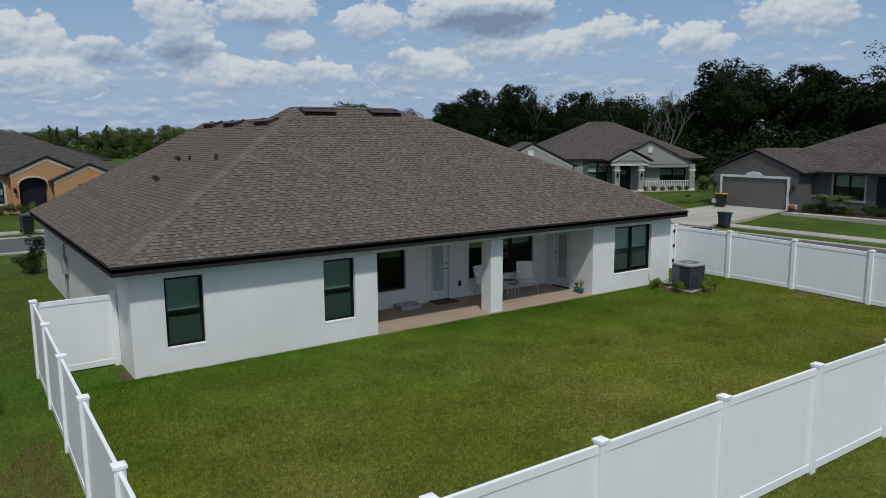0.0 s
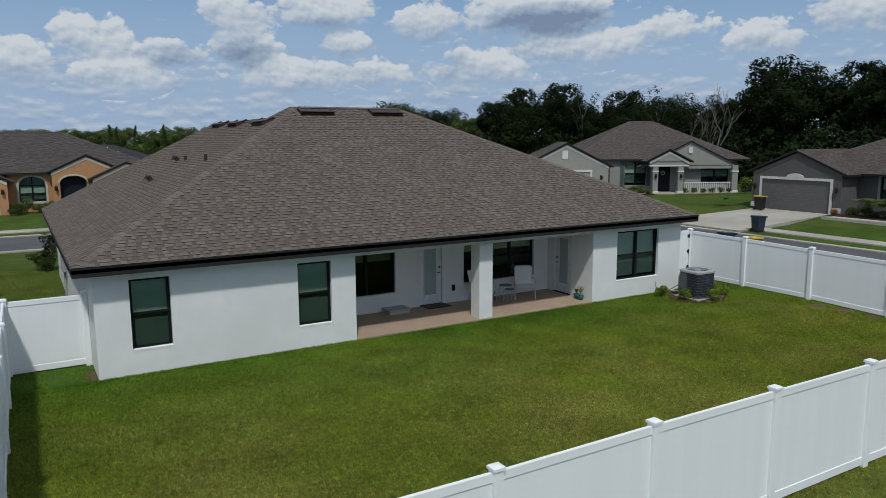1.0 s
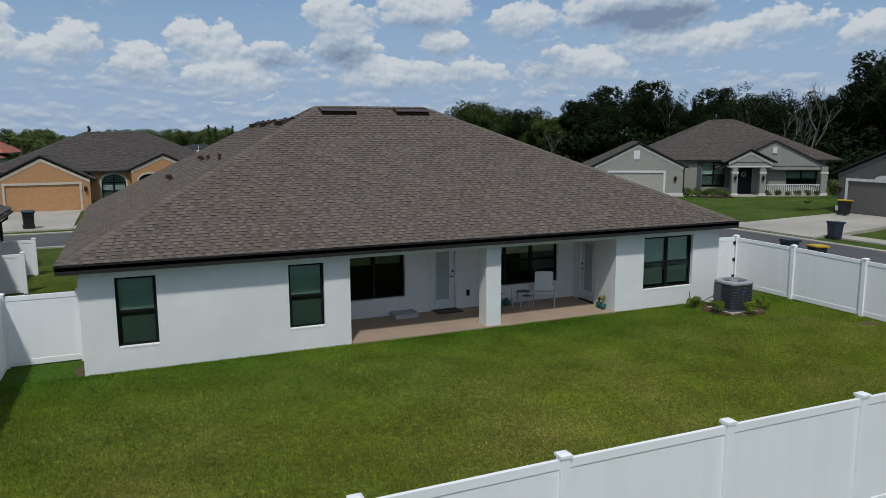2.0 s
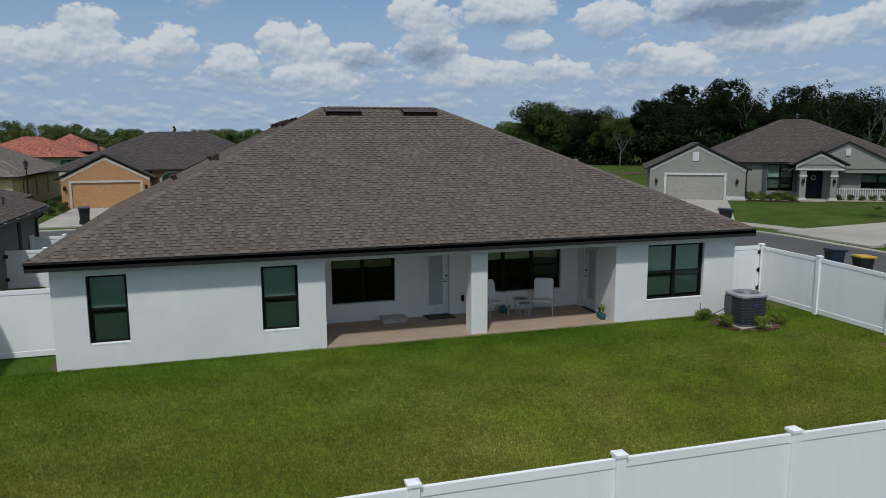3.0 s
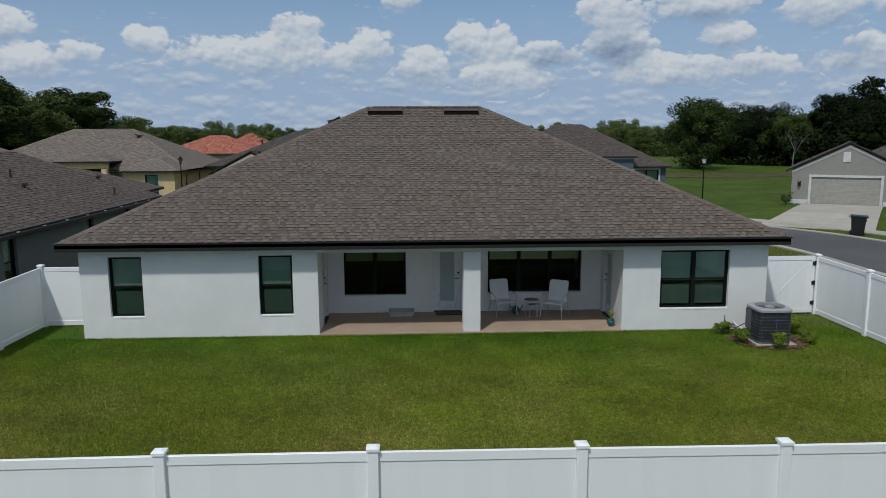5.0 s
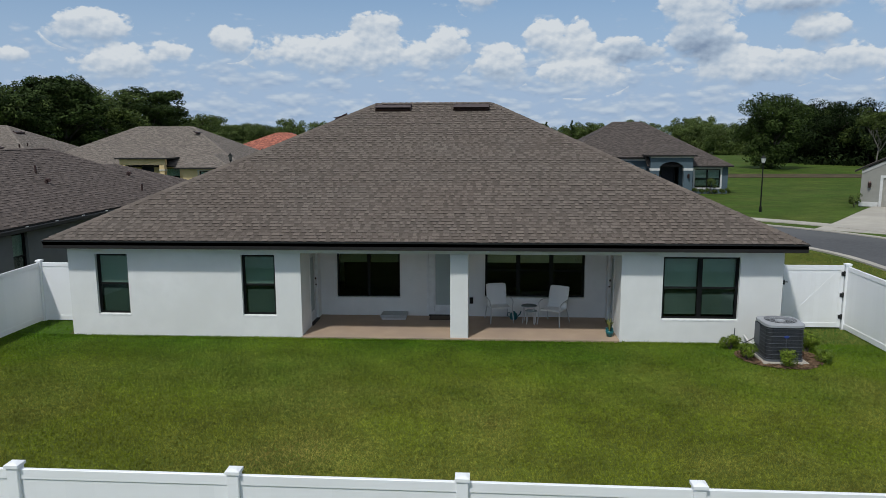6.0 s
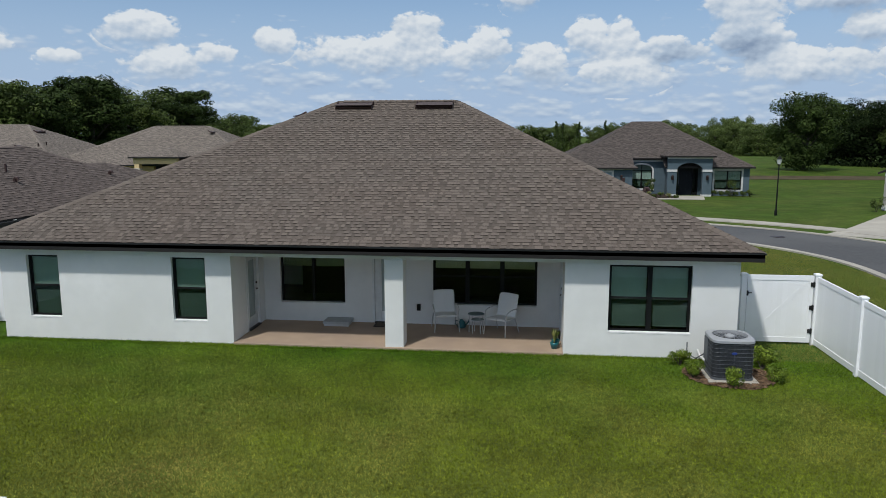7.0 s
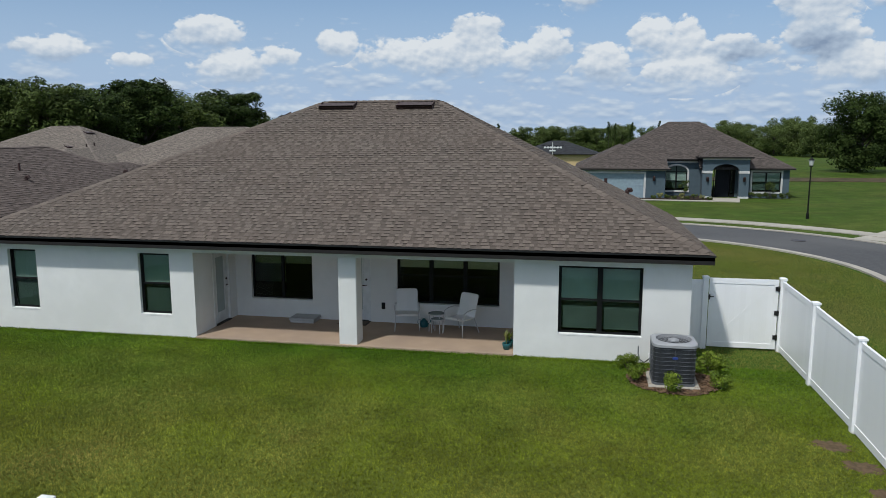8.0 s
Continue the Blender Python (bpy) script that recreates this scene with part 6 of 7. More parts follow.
def cypress(x, y, h, seed):
    t = thing("cypress", "slim dark cypress in the far tree line", "tree", at(x, y, -0.1), group="far cypresses")
    rr2 = random.Random(seed)
    part("trunk", tube([(0, 0, -0.2), (0, 0, h * 0.8)], 0.14, None, 6, 0.04), BARK, t)
    cl = [((rr2.uniform(-0.2, 0.2), rr2.uniform(-0.2, 0.2), z), 0.22 + 1.05 * (1 - z / h)) for z in np.linspace(0.5, h - 0.2, 18)]
    v, f = leaf_cloud(cl, 70, 0.17, seed, 1.2)
    raw("crown", v, f, LEAF_M, t)


for x, y, h in ((24.6, 206, 8.6), (26.3, 207, 8.2), (30.7, 206, 8.4), (38.2, 208, 8.8), (-4.0, 190, 8.0)):
    cypress(x, y, h, int(x + h))



# ---------------------------------------------------------------- shrubs and beds
def shrub(x, y, h, r, seed, label="small green shrub in the mulch bed", mat=None, name="shrub", group="shrubs by the unit"):
    z = ground_z(x, y)
    t = thing(name, label, "shrub", at(x, y, z), group=group)
    rr2 = random.Random(seed)
    bm = bmesh.new()
    cl = []
    for i in range(7):
        a = rr2.random() * 6.28
        e = (math.cos(a) * r * rr2.uniform(0.2, 0.75), math.sin(a) * r * rr2.uniform(0.2, 0.75), h * rr2.uniform(0.35, 0.85))
        tube([(0, 0, -0.03), (e[0] * 0.4, e[1] * 0.4, e[2] * 0.5), e], 0.012, bm, 5, 0.004)
        cl.append((e, r * rr2.uniform(0.35, 0.55)))
    tagged(part("stems", bm, BARK, t), kind="stuff")
    v, f = leaf_cloud(cl, 210, max(0.022, r * 0.085), seed, 0.9)
    raw("leaves", v, f, mat or SHRUB, t)


bm = bmesh.new()
ring = [(20.46 + 0.92 * math.cos(t) * (1 + 0.08 * math.sin(3 * t)), 14.80 + 0.80 * math.sin(t) * (1 + 0.06 * math.cos(5 * t))) for t in np.linspace(0, 2 * math.pi, 40)[:-1]]
bm.faces.new([bm.verts.new((x, min(y, 15.96), ground_z(x, y) + 0.022)) for x, y in ring])
bed = tagged(part("mulch_bed", bm, MULCH), "brown bark mulch bed round the cooling unit", "mulch bed", kind="structure")
rg = np.random.default_rng(4)
v, f = [], []
for i in range(1600):
    t, q = rg.random() * 6.283, math.sqrt(rg.random())
    x, y = 20.46 + 0.93 * q * math.cos(t), 14.80 + 0.81 * q * math.sin(t)
    if y > 15.93:
        continue
    z = ground_z(x, y) + 0.025
    a, L = rg.random() * 6.283, 0.03 + 0.05 * rg.random()
    dx, dy = math.cos(a) * L, math.sin(a) * L
    b = len(v)
    h1, h2 = rg.random() * 0.03, rg.random() * 0.03
    v += [(x - dx, y - dy, z + h1), (x + dy * 0.3, y - dx * 0.3, z + 0.02), (x + dx, y + dy, z + h2), (x - dy * 0.3, y + dx * 0.3, z)]
    f.append((b, b + 1, b + 2, b + 3))
tagged(raw("bark_chips", v, f, MULCH, bed), kind="stuff")
for i, (x, y, h, r) in enumerate(((19.58, 15.48, 0.36, 0.22), (19.66, 14.62, 0.36, 0.24), (20.36, 14.13, 0.42, 0.26), (21.32, 14.52, 0.37, 0.23), (21.30, 15.36, 0.58, 0.36))):
    shrub(x, y, h, r, 40 + i)


# ---------------------------------------------------------------- air conditioner
ac = thing("air_conditioner", "dark grey outdoor cooling unit on a concrete pad", "air conditioner")
CASE = material("dark grey case", (0.034, 0.039, 0.047), None, 5.0, 0.5)
CASE_L = material("grey guard wire", (0.105, 0.115, 0.130), None, 5.0, 0.5)
GRILLE = material("pale grille wire", (0.30, 0.31, 0.33), None, 5.0, 0.45)
AX, AY, AZ0, AZ1 = 20.43, 14.82, 0.05, 0.90


def round_corners(hx, hy, r, n=5):
    """Outline of a rectangle with rounded corners about the unit's axis."""
    return [(AX + sx * (hx - r) + r * math.cos(a0 + k * math.pi / 2 / n), AY + sy * (hy - r) + r * math.sin(a0 + k * math.pi / 2 / n))
            for sx, sy, a0 in ((1, 1, 0.0), (-1, 1, math.pi / 2), (-1, -1, math.pi), (1, -1, 1.5 * math.pi)) for k in range(n + 1)]


def rounded(hx, hy, r, z0, z1):
    bm_ = bmesh.new()
    ol = round_corners(hx, hy, r)
    lo_, hi_ = [bm_.verts.new((x, y, z0)) for x, y in ol], [bm_.verts.new((x, y, z1)) for x, y in ol]
    bm_.faces.new(lo_[::-1])
    bm_.faces.new(hi_)
    for k in range(len(ol)):
        q = (k + 1) % len(ol)
        bm_.faces.new((lo_[k], lo_[q], hi_[q], hi_[k]))
    return bm_


part("coil", rounded(0.405, 0.39, 0.11, AZ0 + 0.03, AZ1 - 0.05), material("coil", (0.024, 0.027, 0.032), None, 30.0, 0.6), ac)
for i in range(9):
    z = AZ0 + 0.085 + i * 0.083
    bm = bmesh.new()
    loop = round_corners(0.418, 0.403, 0.115)
    tube([(x, y, z) for x, y in loop + loop[:1]], 0.0042, bm, 5)
    part("guard_wire", bm, CASE_L, ac)
for i in range(46):
    k = -0.28 + i * 0.56 / 45
    part("fin", box(AX + k - 0.004, AX + k + 0.004, AY - 0.396, AY - 0.391, AZ0 + 0.05, AZ1 - 0.06), CASE, ac)
    part("fin", box(AX - 0.411, AX - 0.406, AY + k - 0.004, AY + k + 0.004, AZ0 + 0.05, AZ1 - 0.06), CASE, ac)
part("guard_wire", tube([(AX, AY - 0.408, AZ0 + 0.03), (AX, AY - 0.408, AZ1 - 0.06)], 0.0045, None, 5), CASE_L, ac)
part("base_pan", rounded(0.425, 0.41, 0.12, AZ0, AZ0 + 0.045), CASE_L, ac)
bm = bmesh.new()
n = 32
sq = [(math.copysign(abs(math.cos(t)) ** 0.4, math.cos(t)) * 0.445, math.copysign(abs(math.sin(t)) ** 0.4, math.sin(t)) * 0.43) for t in (2 * math.pi * k / n for k in range(n))]
loops = []
for s, h in ((1.0, -0.065), (1.0, -0.015), (0.97, 0.0), (0.86, 0.012)):
    loops.append([bm.verts.new((AX + x * s, AY + y * s, AZ1 + h)) for x, y in sq])
loops.append([bm.verts.new((AX + 0.355 * math.cos(2 * math.pi * k / n), AY + 0.355 * math.sin(2 * math.pi * k / n), AZ1 + 0.02)) for k in range(n)])
loops.append([bm.verts.new((AX + 0.345 * math.cos(2 * math.pi * k / n), AY + 0.345 * math.sin(2 * math.pi * k / n), AZ1 - 0.06)) for k in range(n)])
for ra, rb in zip(loops, loops[1:]):
    for k in range(n):
        bm.faces.new((ra[k], ra[(k + 1) % n], rb[(k + 1) % n], rb[k]))
part("top_cover", bm, material("pale grey top", (0.34, 0.35, 0.37), None, 5.0, 0.45), ac)
part("fan_well", lathe([(0.345, -0.16), (0.345, -0.15)], sides=24, centre=(AX, AY, AZ1)), DRIP, ac)
for k in range(4):
    a = k * math.pi / 2 + 0.4
    m_ = Matrix.Translation((AX, AY, AZ1 - 0.09)) @ Matrix.Rotation(a, 4, "Z") @ Matrix.Rotation(radians(20), 4, "X")
    part("fan_blade", box(0.05, 0.33, -0.085, 0.085, -0.004, 0.004, None, m_), CASE, ac)
part("fan_hub", lathe([(0.07, -0.06), (0.07, 0.0), (0.03, 0.02)], sides=14, centre=(AX, AY, AZ1)), CASE_L, ac)
for k in range(6):
    r = 0.12 + k * 0.046
    bm = tube([(AX + r * math.cos(t), AY + r * math.sin(t), AZ1 + 0.055 - 0.30 * r * r) for t in np.linspace(0, 2 * math.pi, 29)], 0.0032, None, 4)
    part("grille_ring", bm, GRILLE, ac)
for k in range(24):
    a = k * math.pi / 12
    part("grille_spoke", tube([(AX + 0.10 * math.cos(a), AY + 0.10 * math.sin(a), AZ1 + 0.052), (AX + 0.24 * math.cos(a), AY + 0.24 * math.sin(a), AZ1 + 0.038), (AX + 0.355 * math.cos(a), AY + 0.355 * math.sin(a), AZ1 + 0.016)], 0.0032, None, 4), GRILLE, ac)
part("badge", lathe([(0.030, 0.0), (0.030, 0.006), (0.024, 0.009)], sides=16), material("blue badge", (0.03, 0.06, 0.26), None, 5.0, 0.4), ac, "small blue oval badge", m=Matrix.Translation((AX, AY - 0.404, 0.62)) @ Matrix.Diagonal((1.9, 1.0, 1.0, 1.0)) @ Matrix.Rotation(radians(90), 4, "X"))
part("motor_cap", lathe([(0.11, -0.045), (0.11, -0.02), (0.07, 0.0), (0.02, 0.012)], sides=16, centre=(AX, AY, AZ1 + 0.02)), material("pale motor cap", (0.42, 0.43, 0.45), None, 5.0, 0.4), ac)
part("service_panel", box(AX - 0.428, AX - 0.412, AY + 0.05, AY + 0.34, 0.30, 0.80), CASE_L, ac)
part("line_set", tube([(AX - 0.30, AY + 0.37, 0.18), (AX - 0.32, AY + 0.6, 0.14), (AX - 0.36, AY + 0.9, 0.15), (AX - 0.36, AY + 1.18, 0.22)], 0.026), WHITE_T2, ac, "white insulated pipe")
part("conduit", tube([(AX - 0.38, AY + 0.36, 0.40), (AX - 0.50, AY + 0.7, 0.16), (AX - 0.58, AY + 1.0, 0.14), (AX - 0.60, AY + 1.145, 0.22), (AX - 0.60, AY + 1.15, 0.40)], 0.013), CASE_L, ac)
pad = tagged(part("concrete_pad", box(19.93, 20.93, 14.30, 15.32, -0.1, 0.05), CONCRETE, bevel=0.012), "small concrete pad under the cooling unit", "pad")


# ---------------------------------------------------------------- porch furniture
SLING = material("white mesh sling", (0.74, 0.74, 0.73), (0.68, 0.68, 0.67), 90.0, 0.7)
CHAIRM = material("grey metal tube", (0.50, 0.50, 0.50), None, 6.0, 0.4)
TEAL = material("teal glaze", (0.012, 0.11, 0.125), None, 5.0, 0.3)


def patio_chair():
    c = thing("patio_chair", "white mesh patio chair with grey metal legs on the porch", "chair", group="porch chairs")
    w = 0.27
    side = [(0.25, 0.42), (0.05, 0.385), (-0.18, 0.39), (-0.26, 0.46), (-0.40, 0.93)]
    def sheet(pts, t):
        """A sagging woven sheet with thickness, along a side profile."""
        bm = bmesh.new()
        xs = (-w, -w * 0.6, 0, w * 0.6, w)
        lay = []
        for s in (0.5, -0.5):
            rows = []
            for i, (y, z) in enumerate(pts):
                a, b = Vector(pts[max(i - 1, 0)]), Vector(pts[min(i + 1, len(pts) - 1)])
                d = (b - a).normalized()
                n = Vector((d.y, -d.x))
                rows.append([bm.verts.new((x, y + n.x * (t * s + 0.02 * (1 - (x / w) ** 2)) , z + n.y * (t * s + 0.02 * (1 - (x / w) ** 2)))) for x in xs])
            lay.append(rows)
        A, B = lay
        for i in range(len(pts) - 1):
            for k in range(4):
                bm.faces.new((A[i][k], A[i][k + 1], A[i + 1][k + 1], A[i + 1][k]))
                bm.faces.new((B[i][k], B[i + 1][k], B[i + 1][k + 1], B[i][k + 1]))
            bm.faces.new((A[i][0], A[i + 1][0], B[i + 1][0], B[i][0]))
            bm.faces.new((A[i][4], B[i][4], B[i + 1][4], A[i + 1][4]))
        for i in (0, -1):
            for k in range(4):
                bm.faces.new((A[i][k], B[i][k], B[i][k + 1], A[i][k + 1]))
        bmesh.ops.recalc_face_normals(bm, faces=bm.faces[:])
        return bm
    part("seat", sheet([(0.25, 0.415), (0.20, 0.42), (0.0, 0.40), (-0.19, 0.395), (-0.23, 0.42)], 0.008), SLING, c)
    part("backrest", sheet([(-0.23, 0.42), (-0.27, 0.50), (-0.32, 0.66), (-0.37, 0.82), (-0.40, 0.93), (-0.415, 0.95)], 0.008), SLING, c)
    bm = bmesh.new()
    for s in (-1, 1):
        tube([(s * w, 0.26, 0.40), (s * w, 0.05, 0.395), (s * w, -0.19, 0.39), (s * w, -0.25, 0.45), (s * w, -0.38, 0.90), (s * (w - 0.05), -0.415, 0.955), (0, -0.42, 0.96)], 0.013, bm, 7)
    tube([(-w, 0.26, 0.40), (w, 0.26, 0.40)], 0.013, bm, 7)
    part("frame", bm, SLING, c)
    for s in (-1, 1):
        part("leg", tube([(s * (w + 0.02), 0.26, 0.41), (s * (w + 0.05), 0.31, 0.0)], 0.016, None, 7, 0.013), CHAIRM, c)
        part("leg", tube([(s * (w + 0.02), -0.20, 0.40), (s * (w + 0.05), -0.36, 0.0)], 0.016, None, 7, 0.013), CHAIRM, c)
        part("armrest", tube([(s * (w + 0.02), 0.25, 0.42), (s * (w + 0.05), 0.24, 0.58), (s * (w + 0.05), 0.10, 0.63), (s * (w + 0.04), -0.15, 0.64), (s * w, -0.30, 0.60)], 0.013, None, 7), CHAIRM, c)
    return c


ch = patio_chair()
ch.matrix_basis = pose(14.12, 17.68, PZ, 0, 0, 194)
copy_thing(ch, pose(15.56, 17.46, PZ, 0, 0, 150))
GLASSTOP = material("frosted table top", (0.25, 0.30, 0.30), None, 5.0, 0.2)


def side_table(x, y, r, h):
    t = thing("side_table", "round grey nesting side table on the porch", "table", at(x, y, PZ), group="nesting tables")
    part("tabletop", lathe([(r - 0.01, h - 0.02), (r, h - 0.012), (r, h - 0.004), (r - 0.012, h)], sides=24), GLASSTOP, t)
    part("rim", tube([(r * math.cos(a), r * math.sin(a), h - 0.02) for a in np.linspace(0, 2 * math.pi, 25)], 0.012, None, 6), CHAIRM, t)
    for k in range(4):
        a = k * math.pi / 2 + 0.6
        part("leg", tube([(r * 0.9 * math.cos(a), r * 0.9 * math.sin(a), h - 0.02), (r * 1.0 * math.cos(a), r * 1.0 * math.sin(a), 0)], 0.011, None, 7), CHAIRM, t)


side_table(14.92, 17.58, 0.21, 0.47)
side_table(14.97, 17.44, 0.16, 0.36)
can = thing("watering_can", "small teal watering can on the porch floor", "watering can", at(14.52, 17.90, PZ))
part("body", lathe([(0.10, 0), (0.115, 0.04), (0.10, 0.15), (0.05, 0.19), (0.035, 0.22)], sides=16), TEAL, can, smooth=True)
part("spout", tube([(0.09, 0, 0.06), (0.17, 0, 0.14), (0.20, 0, 0.22)], 0.016, None, 7), TEAL, can)
part("handle", tube([(-0.08, 0, 0.17), (-0.16, 0, 0.19), (-0.17, 0, 0.10), (-0.10, 0, 0.05)], 0.01, None, 6), TEAL, can)

stp = thing("step", "low grey concrete step block by the porch wall", "step", at(11.22, 17.89, PZ))
part("tread", box(-0.36, 0.36, -0.26, 0.26, 0.06, 0.13), material("grey step paint", (0.42, 0.43, 0.43), None, 5.0, 0.7), stp, bevel=0.012)
part("base", box(-0.33, 0.33, -0.23, 0.23, 0.0, 0.06), CHAIRM, stp)
mat_ob = thing("doormat", "dark brown doormat before the glazed door", "doormat", at(12.60, 17.92, PZ))
part("pile", box(-0.40, 0.40, -0.22, 0.22, 0.0, 0.018), material("brown coir", (0.060, 0.042, 0.030), (0.035, 0.026, 0.020), 80.0, 0.95, 0.6, 200.0), mat_ob, bevel=0.005)
part("border", box(-0.36, 0.36, -0.18, 0.18, 0.015, 0.020), material("light coir", (0.10, 0.075, 0.050), None, 60.0, 0.95), mat_ob)


def potted_plant(x, y, h, seed, leafmat, label):
    p = thing("potted_plant", label, "plant", at(x, y, PZ), group="potted plants")
    part("pot", lathe([(0.07, 0), (0.095, 0.10), (0.10, 0.15), (0.085, 0.15), (0.08, 0.12)], sides=16), TEAL, p, smooth=True)
    part("soil", lathe([(0.08, 0.115), (0.08, 0.12)], sides=14), MULCH, p)
    rr2 = random.Random(seed)
    v, f = [], []
    for i in range(26):
        a, L, sp = rr2.random() * 6.28, h * rr2.uniform(0.6, 1.0), rr2.uniform(0.03, 0.14)
        ca, sa = math.cos(a), math.sin(a)
        b = len(v)
        for q, wd in ((0.0, 0.012), (0.5, 0.016), (1.0, 0.002)):
            cx, cy, cz = ca * sp * q * q, sa * sp * q * q, 0.12 + L * q * (1 - 0.2 * q)
            v += [(cx - sa * wd, cy + ca * wd, cz), (cx + sa * wd, cy - ca * wd, cz)]
        f += [(b, b + 1, b + 3, b + 2), (b + 2, b + 3, b + 5, b + 4)]
    raw("leaves", v, f, leafmat, p)


YLEAF = material("yellow green leaves", (0.26, 0.24, 0.07), (0.12, 0.15, 0.04), 8.0, 0.5, island=0.4)
potted_plant(16.86, 16.28, 0.42, 5, YLEAF, "yellow green plant in a teal pot")
potted_plant(16.90, 16.52, 0.34, 6, SHRUB, "green plant in a teal pot")


# ---------------------------------------------------------------- bins, street lamps, drains
def wheelie_bin(x, y, rz, body, lid, label, z=None, k=1.0):
    z = ground_z(x, y) if z is None else z
    b = thing("wheelie_bin", label, "bin", pose(x, y, z, 0, 0, rz) @ Matrix.Scale(k, 4), group="wheelie bins")
    bm = bmesh.new()
    rings = []
    for h, sx, sy in ((0.05, 0.255, 0.28), (0.5, 0.28, 0.315), (0.96, 0.305, 0.35)):
        rings.append([bm.verts.new((px * sx, py * sy, h)) for px, py in ((-1, -0.85), (-0.85, -1), (0.85, -1), (1, -0.85), (1, 1), (-1, 1))])
    for ra, rb in zip(rings, rings[1:]):
        for k in range(6):
            bm.faces.new((ra[k], ra[(k + 1) % 6], rb[(k + 1) % 6], rb[k]))
    bm.faces.new(rings[0][::-1])
    bm.faces.new(rings[-1])
    part("body", bm, body, b)
    part("rim", box(-0.318, 0.318, -0.366, 0.366, 0.93, 0.98), body, b, bevel=0.01)
    part("lid", slab([(-0.345, -0.42, 1.03), (0.345, -0.42, 1.03), (0.34, 0.38, 1.07), (-0.34, 0.38, 1.07)], 0.09), lid, b, bevel=0.012)
    part("handle", tube([(-0.28, 0.38, 0.95), (-0.28, 0.46, 0.98), (0.28, 0.46, 0.98), (0.28, 0.38, 0.95)], 0.015, None, 6), body, b)
    part("lid_grip", box(-0.18, 0.18, -0.455, -0.41, 0.955, 1.0), lid, b, bevel=0.01)
    part("lift_bar", box(-0.24, 0.24, -0.385, -0.345, 0.74, 0.79), body, b, bevel=0.008)
    for s in (-1, 1):
        part("wheel", tube([(s * 0.25, 0.27, 0.12), (s * 0.31, 0.27, 0.12)], 0.12, None, 14), DRIP, b)


BINB = material("dark blue plastic", (0.012, 0.024, 0.046), None, 5.0, 0.45)
BINK = material("black plastic", (0.012, 0.012, 0.013), None, 5.0, 0.45)
LIDY = material("yellow plastic", (0.60, 0.38, 0.02), None, 5.0, 0.45)
wheelie_bin(36.9, 24.5, 80, BINB, BINB, "dark blue wheelie bin on the grass strip", None, 0.85)
wheelie_bin(44.2, 29.7, 95, BINK, LIDY, "black wheelie bin with a yellow lid by the garage", 0.27, 0.88)
wheelie_bin(35.0, 34.3, 60, BINK, BINB, "black wheelie bin at the kerb")
wheelie_bin(29.4, 20.7, 80, BINB, BINB, "dark blue wheelie bin at the kerb by the fence", -0.05, 0.82)
wheelie_bin(29.2, 19.2, 80, BINK, LIDY, "black wheelie bin with a yellow lid by the fence", -0.05, 0.80)
wheelie_bin(4.0, 46.2, 10, BINK, BINB, "black wheelie bin at the kerb behind the house", -0.05)
wheelie_bin(-1.3, 46.9, 10, BINK, BINB, "black wheelie bin at the foot of the driveway", -0.04)


def street_lamp(x, y, h, globe):
    l = thing("street_lamp", "black street lamp with a lantern head", "street lamp", at(x, y, ground_z(x, y)), group="street lamps")
    part("base", lathe([(0.09, -0.1), (0.09, 0.3), (0.055, 0.42)], sides=12), BLACKFRAME, l)
    part("pole", lathe([(0.05, 0.4), (0.036, h - 0.5), (0.05, h - 0.45)], sides=10), BLACKFRAME, l)
    part("collar", lathe([(0.05, h - 0.5), (0.13, h - 0.45), (0.05, h - 0.40)], sides=12), BLACKFRAME, l)
    part("lantern", lathe([(0.10, h - 0.40), (0.17, h - 0.12), (0.17, h - 0.10)], sides=8), globe, l)
    part("cap", lathe([(0.20, h - 0.10), (0.12, h - 0.02), (0.03, h + 0.08), (0.02, h + 0.14)], sides=8), BLACKFRAME, l)


street_lamp(32.05, 47.6, 3.68, material("white lantern glass", (0.62, 0.63, 0.62), None, 4.0, 0.3))
street_lamp(-5.5, 52.4, 3.75, material("smoked lantern glass", (0.07, 0.075, 0.075), None, 4.0, 0.3))
for x, y in ((28.9, 37.6), (28.6, 34.0)):
    tagged(part("drain_cover", lathe([(0.35, 0), (0.35, 0.012)], sides=20), METAL, m=at(x, y, -0.099 if x > 28.7 else ground_z(x, y) + 0.005)), "round dark iron drain cover", "drain cover", kind="structure")

# planting before the neighbouring houses
rr = random.Random(9)
def grey_house_bed(u, v_):
    a = radians(-31)
    return 41.4 + math.cos(a) * u - math.sin(a) * v_, 46.1 + math.sin(a) * u + math.cos(a) * v_


draped("planting_bed", [grey_house_bed(3.7, -0.7), grey_house_bed(7.3, -0.9), grey_house_bed(7.4, 2.3), grey_house_bed(3.7, 2.3)], material("dark garden mulch", (0.055, 0.038, 0.030), (0.030, 0.022, 0.018), 20.0, 0.95, 0.6, 40.0, spec=0.1), "dark mulch bed before the grey house", "mulch bed", 0.07)
for i in range(10):
    shrub(*grey_house_bed(3.95 + i * 0.36, -0.4 + 0.8 * rr.random()), rr.uniform(0.25, 0.5), 0.27, 340 + i, "low shrub at the front of the grey house bed", (LEAF_M, SHRUB, LEAF_L, LEAF)[i % 4], group="shrubs of the grey house")
wheelie_bin(*grey_house_bed(15.7, 1.2), 60, BINK, LIDY, "black wheelie bin with a yellow lid beside the grey house", None, 0.95)
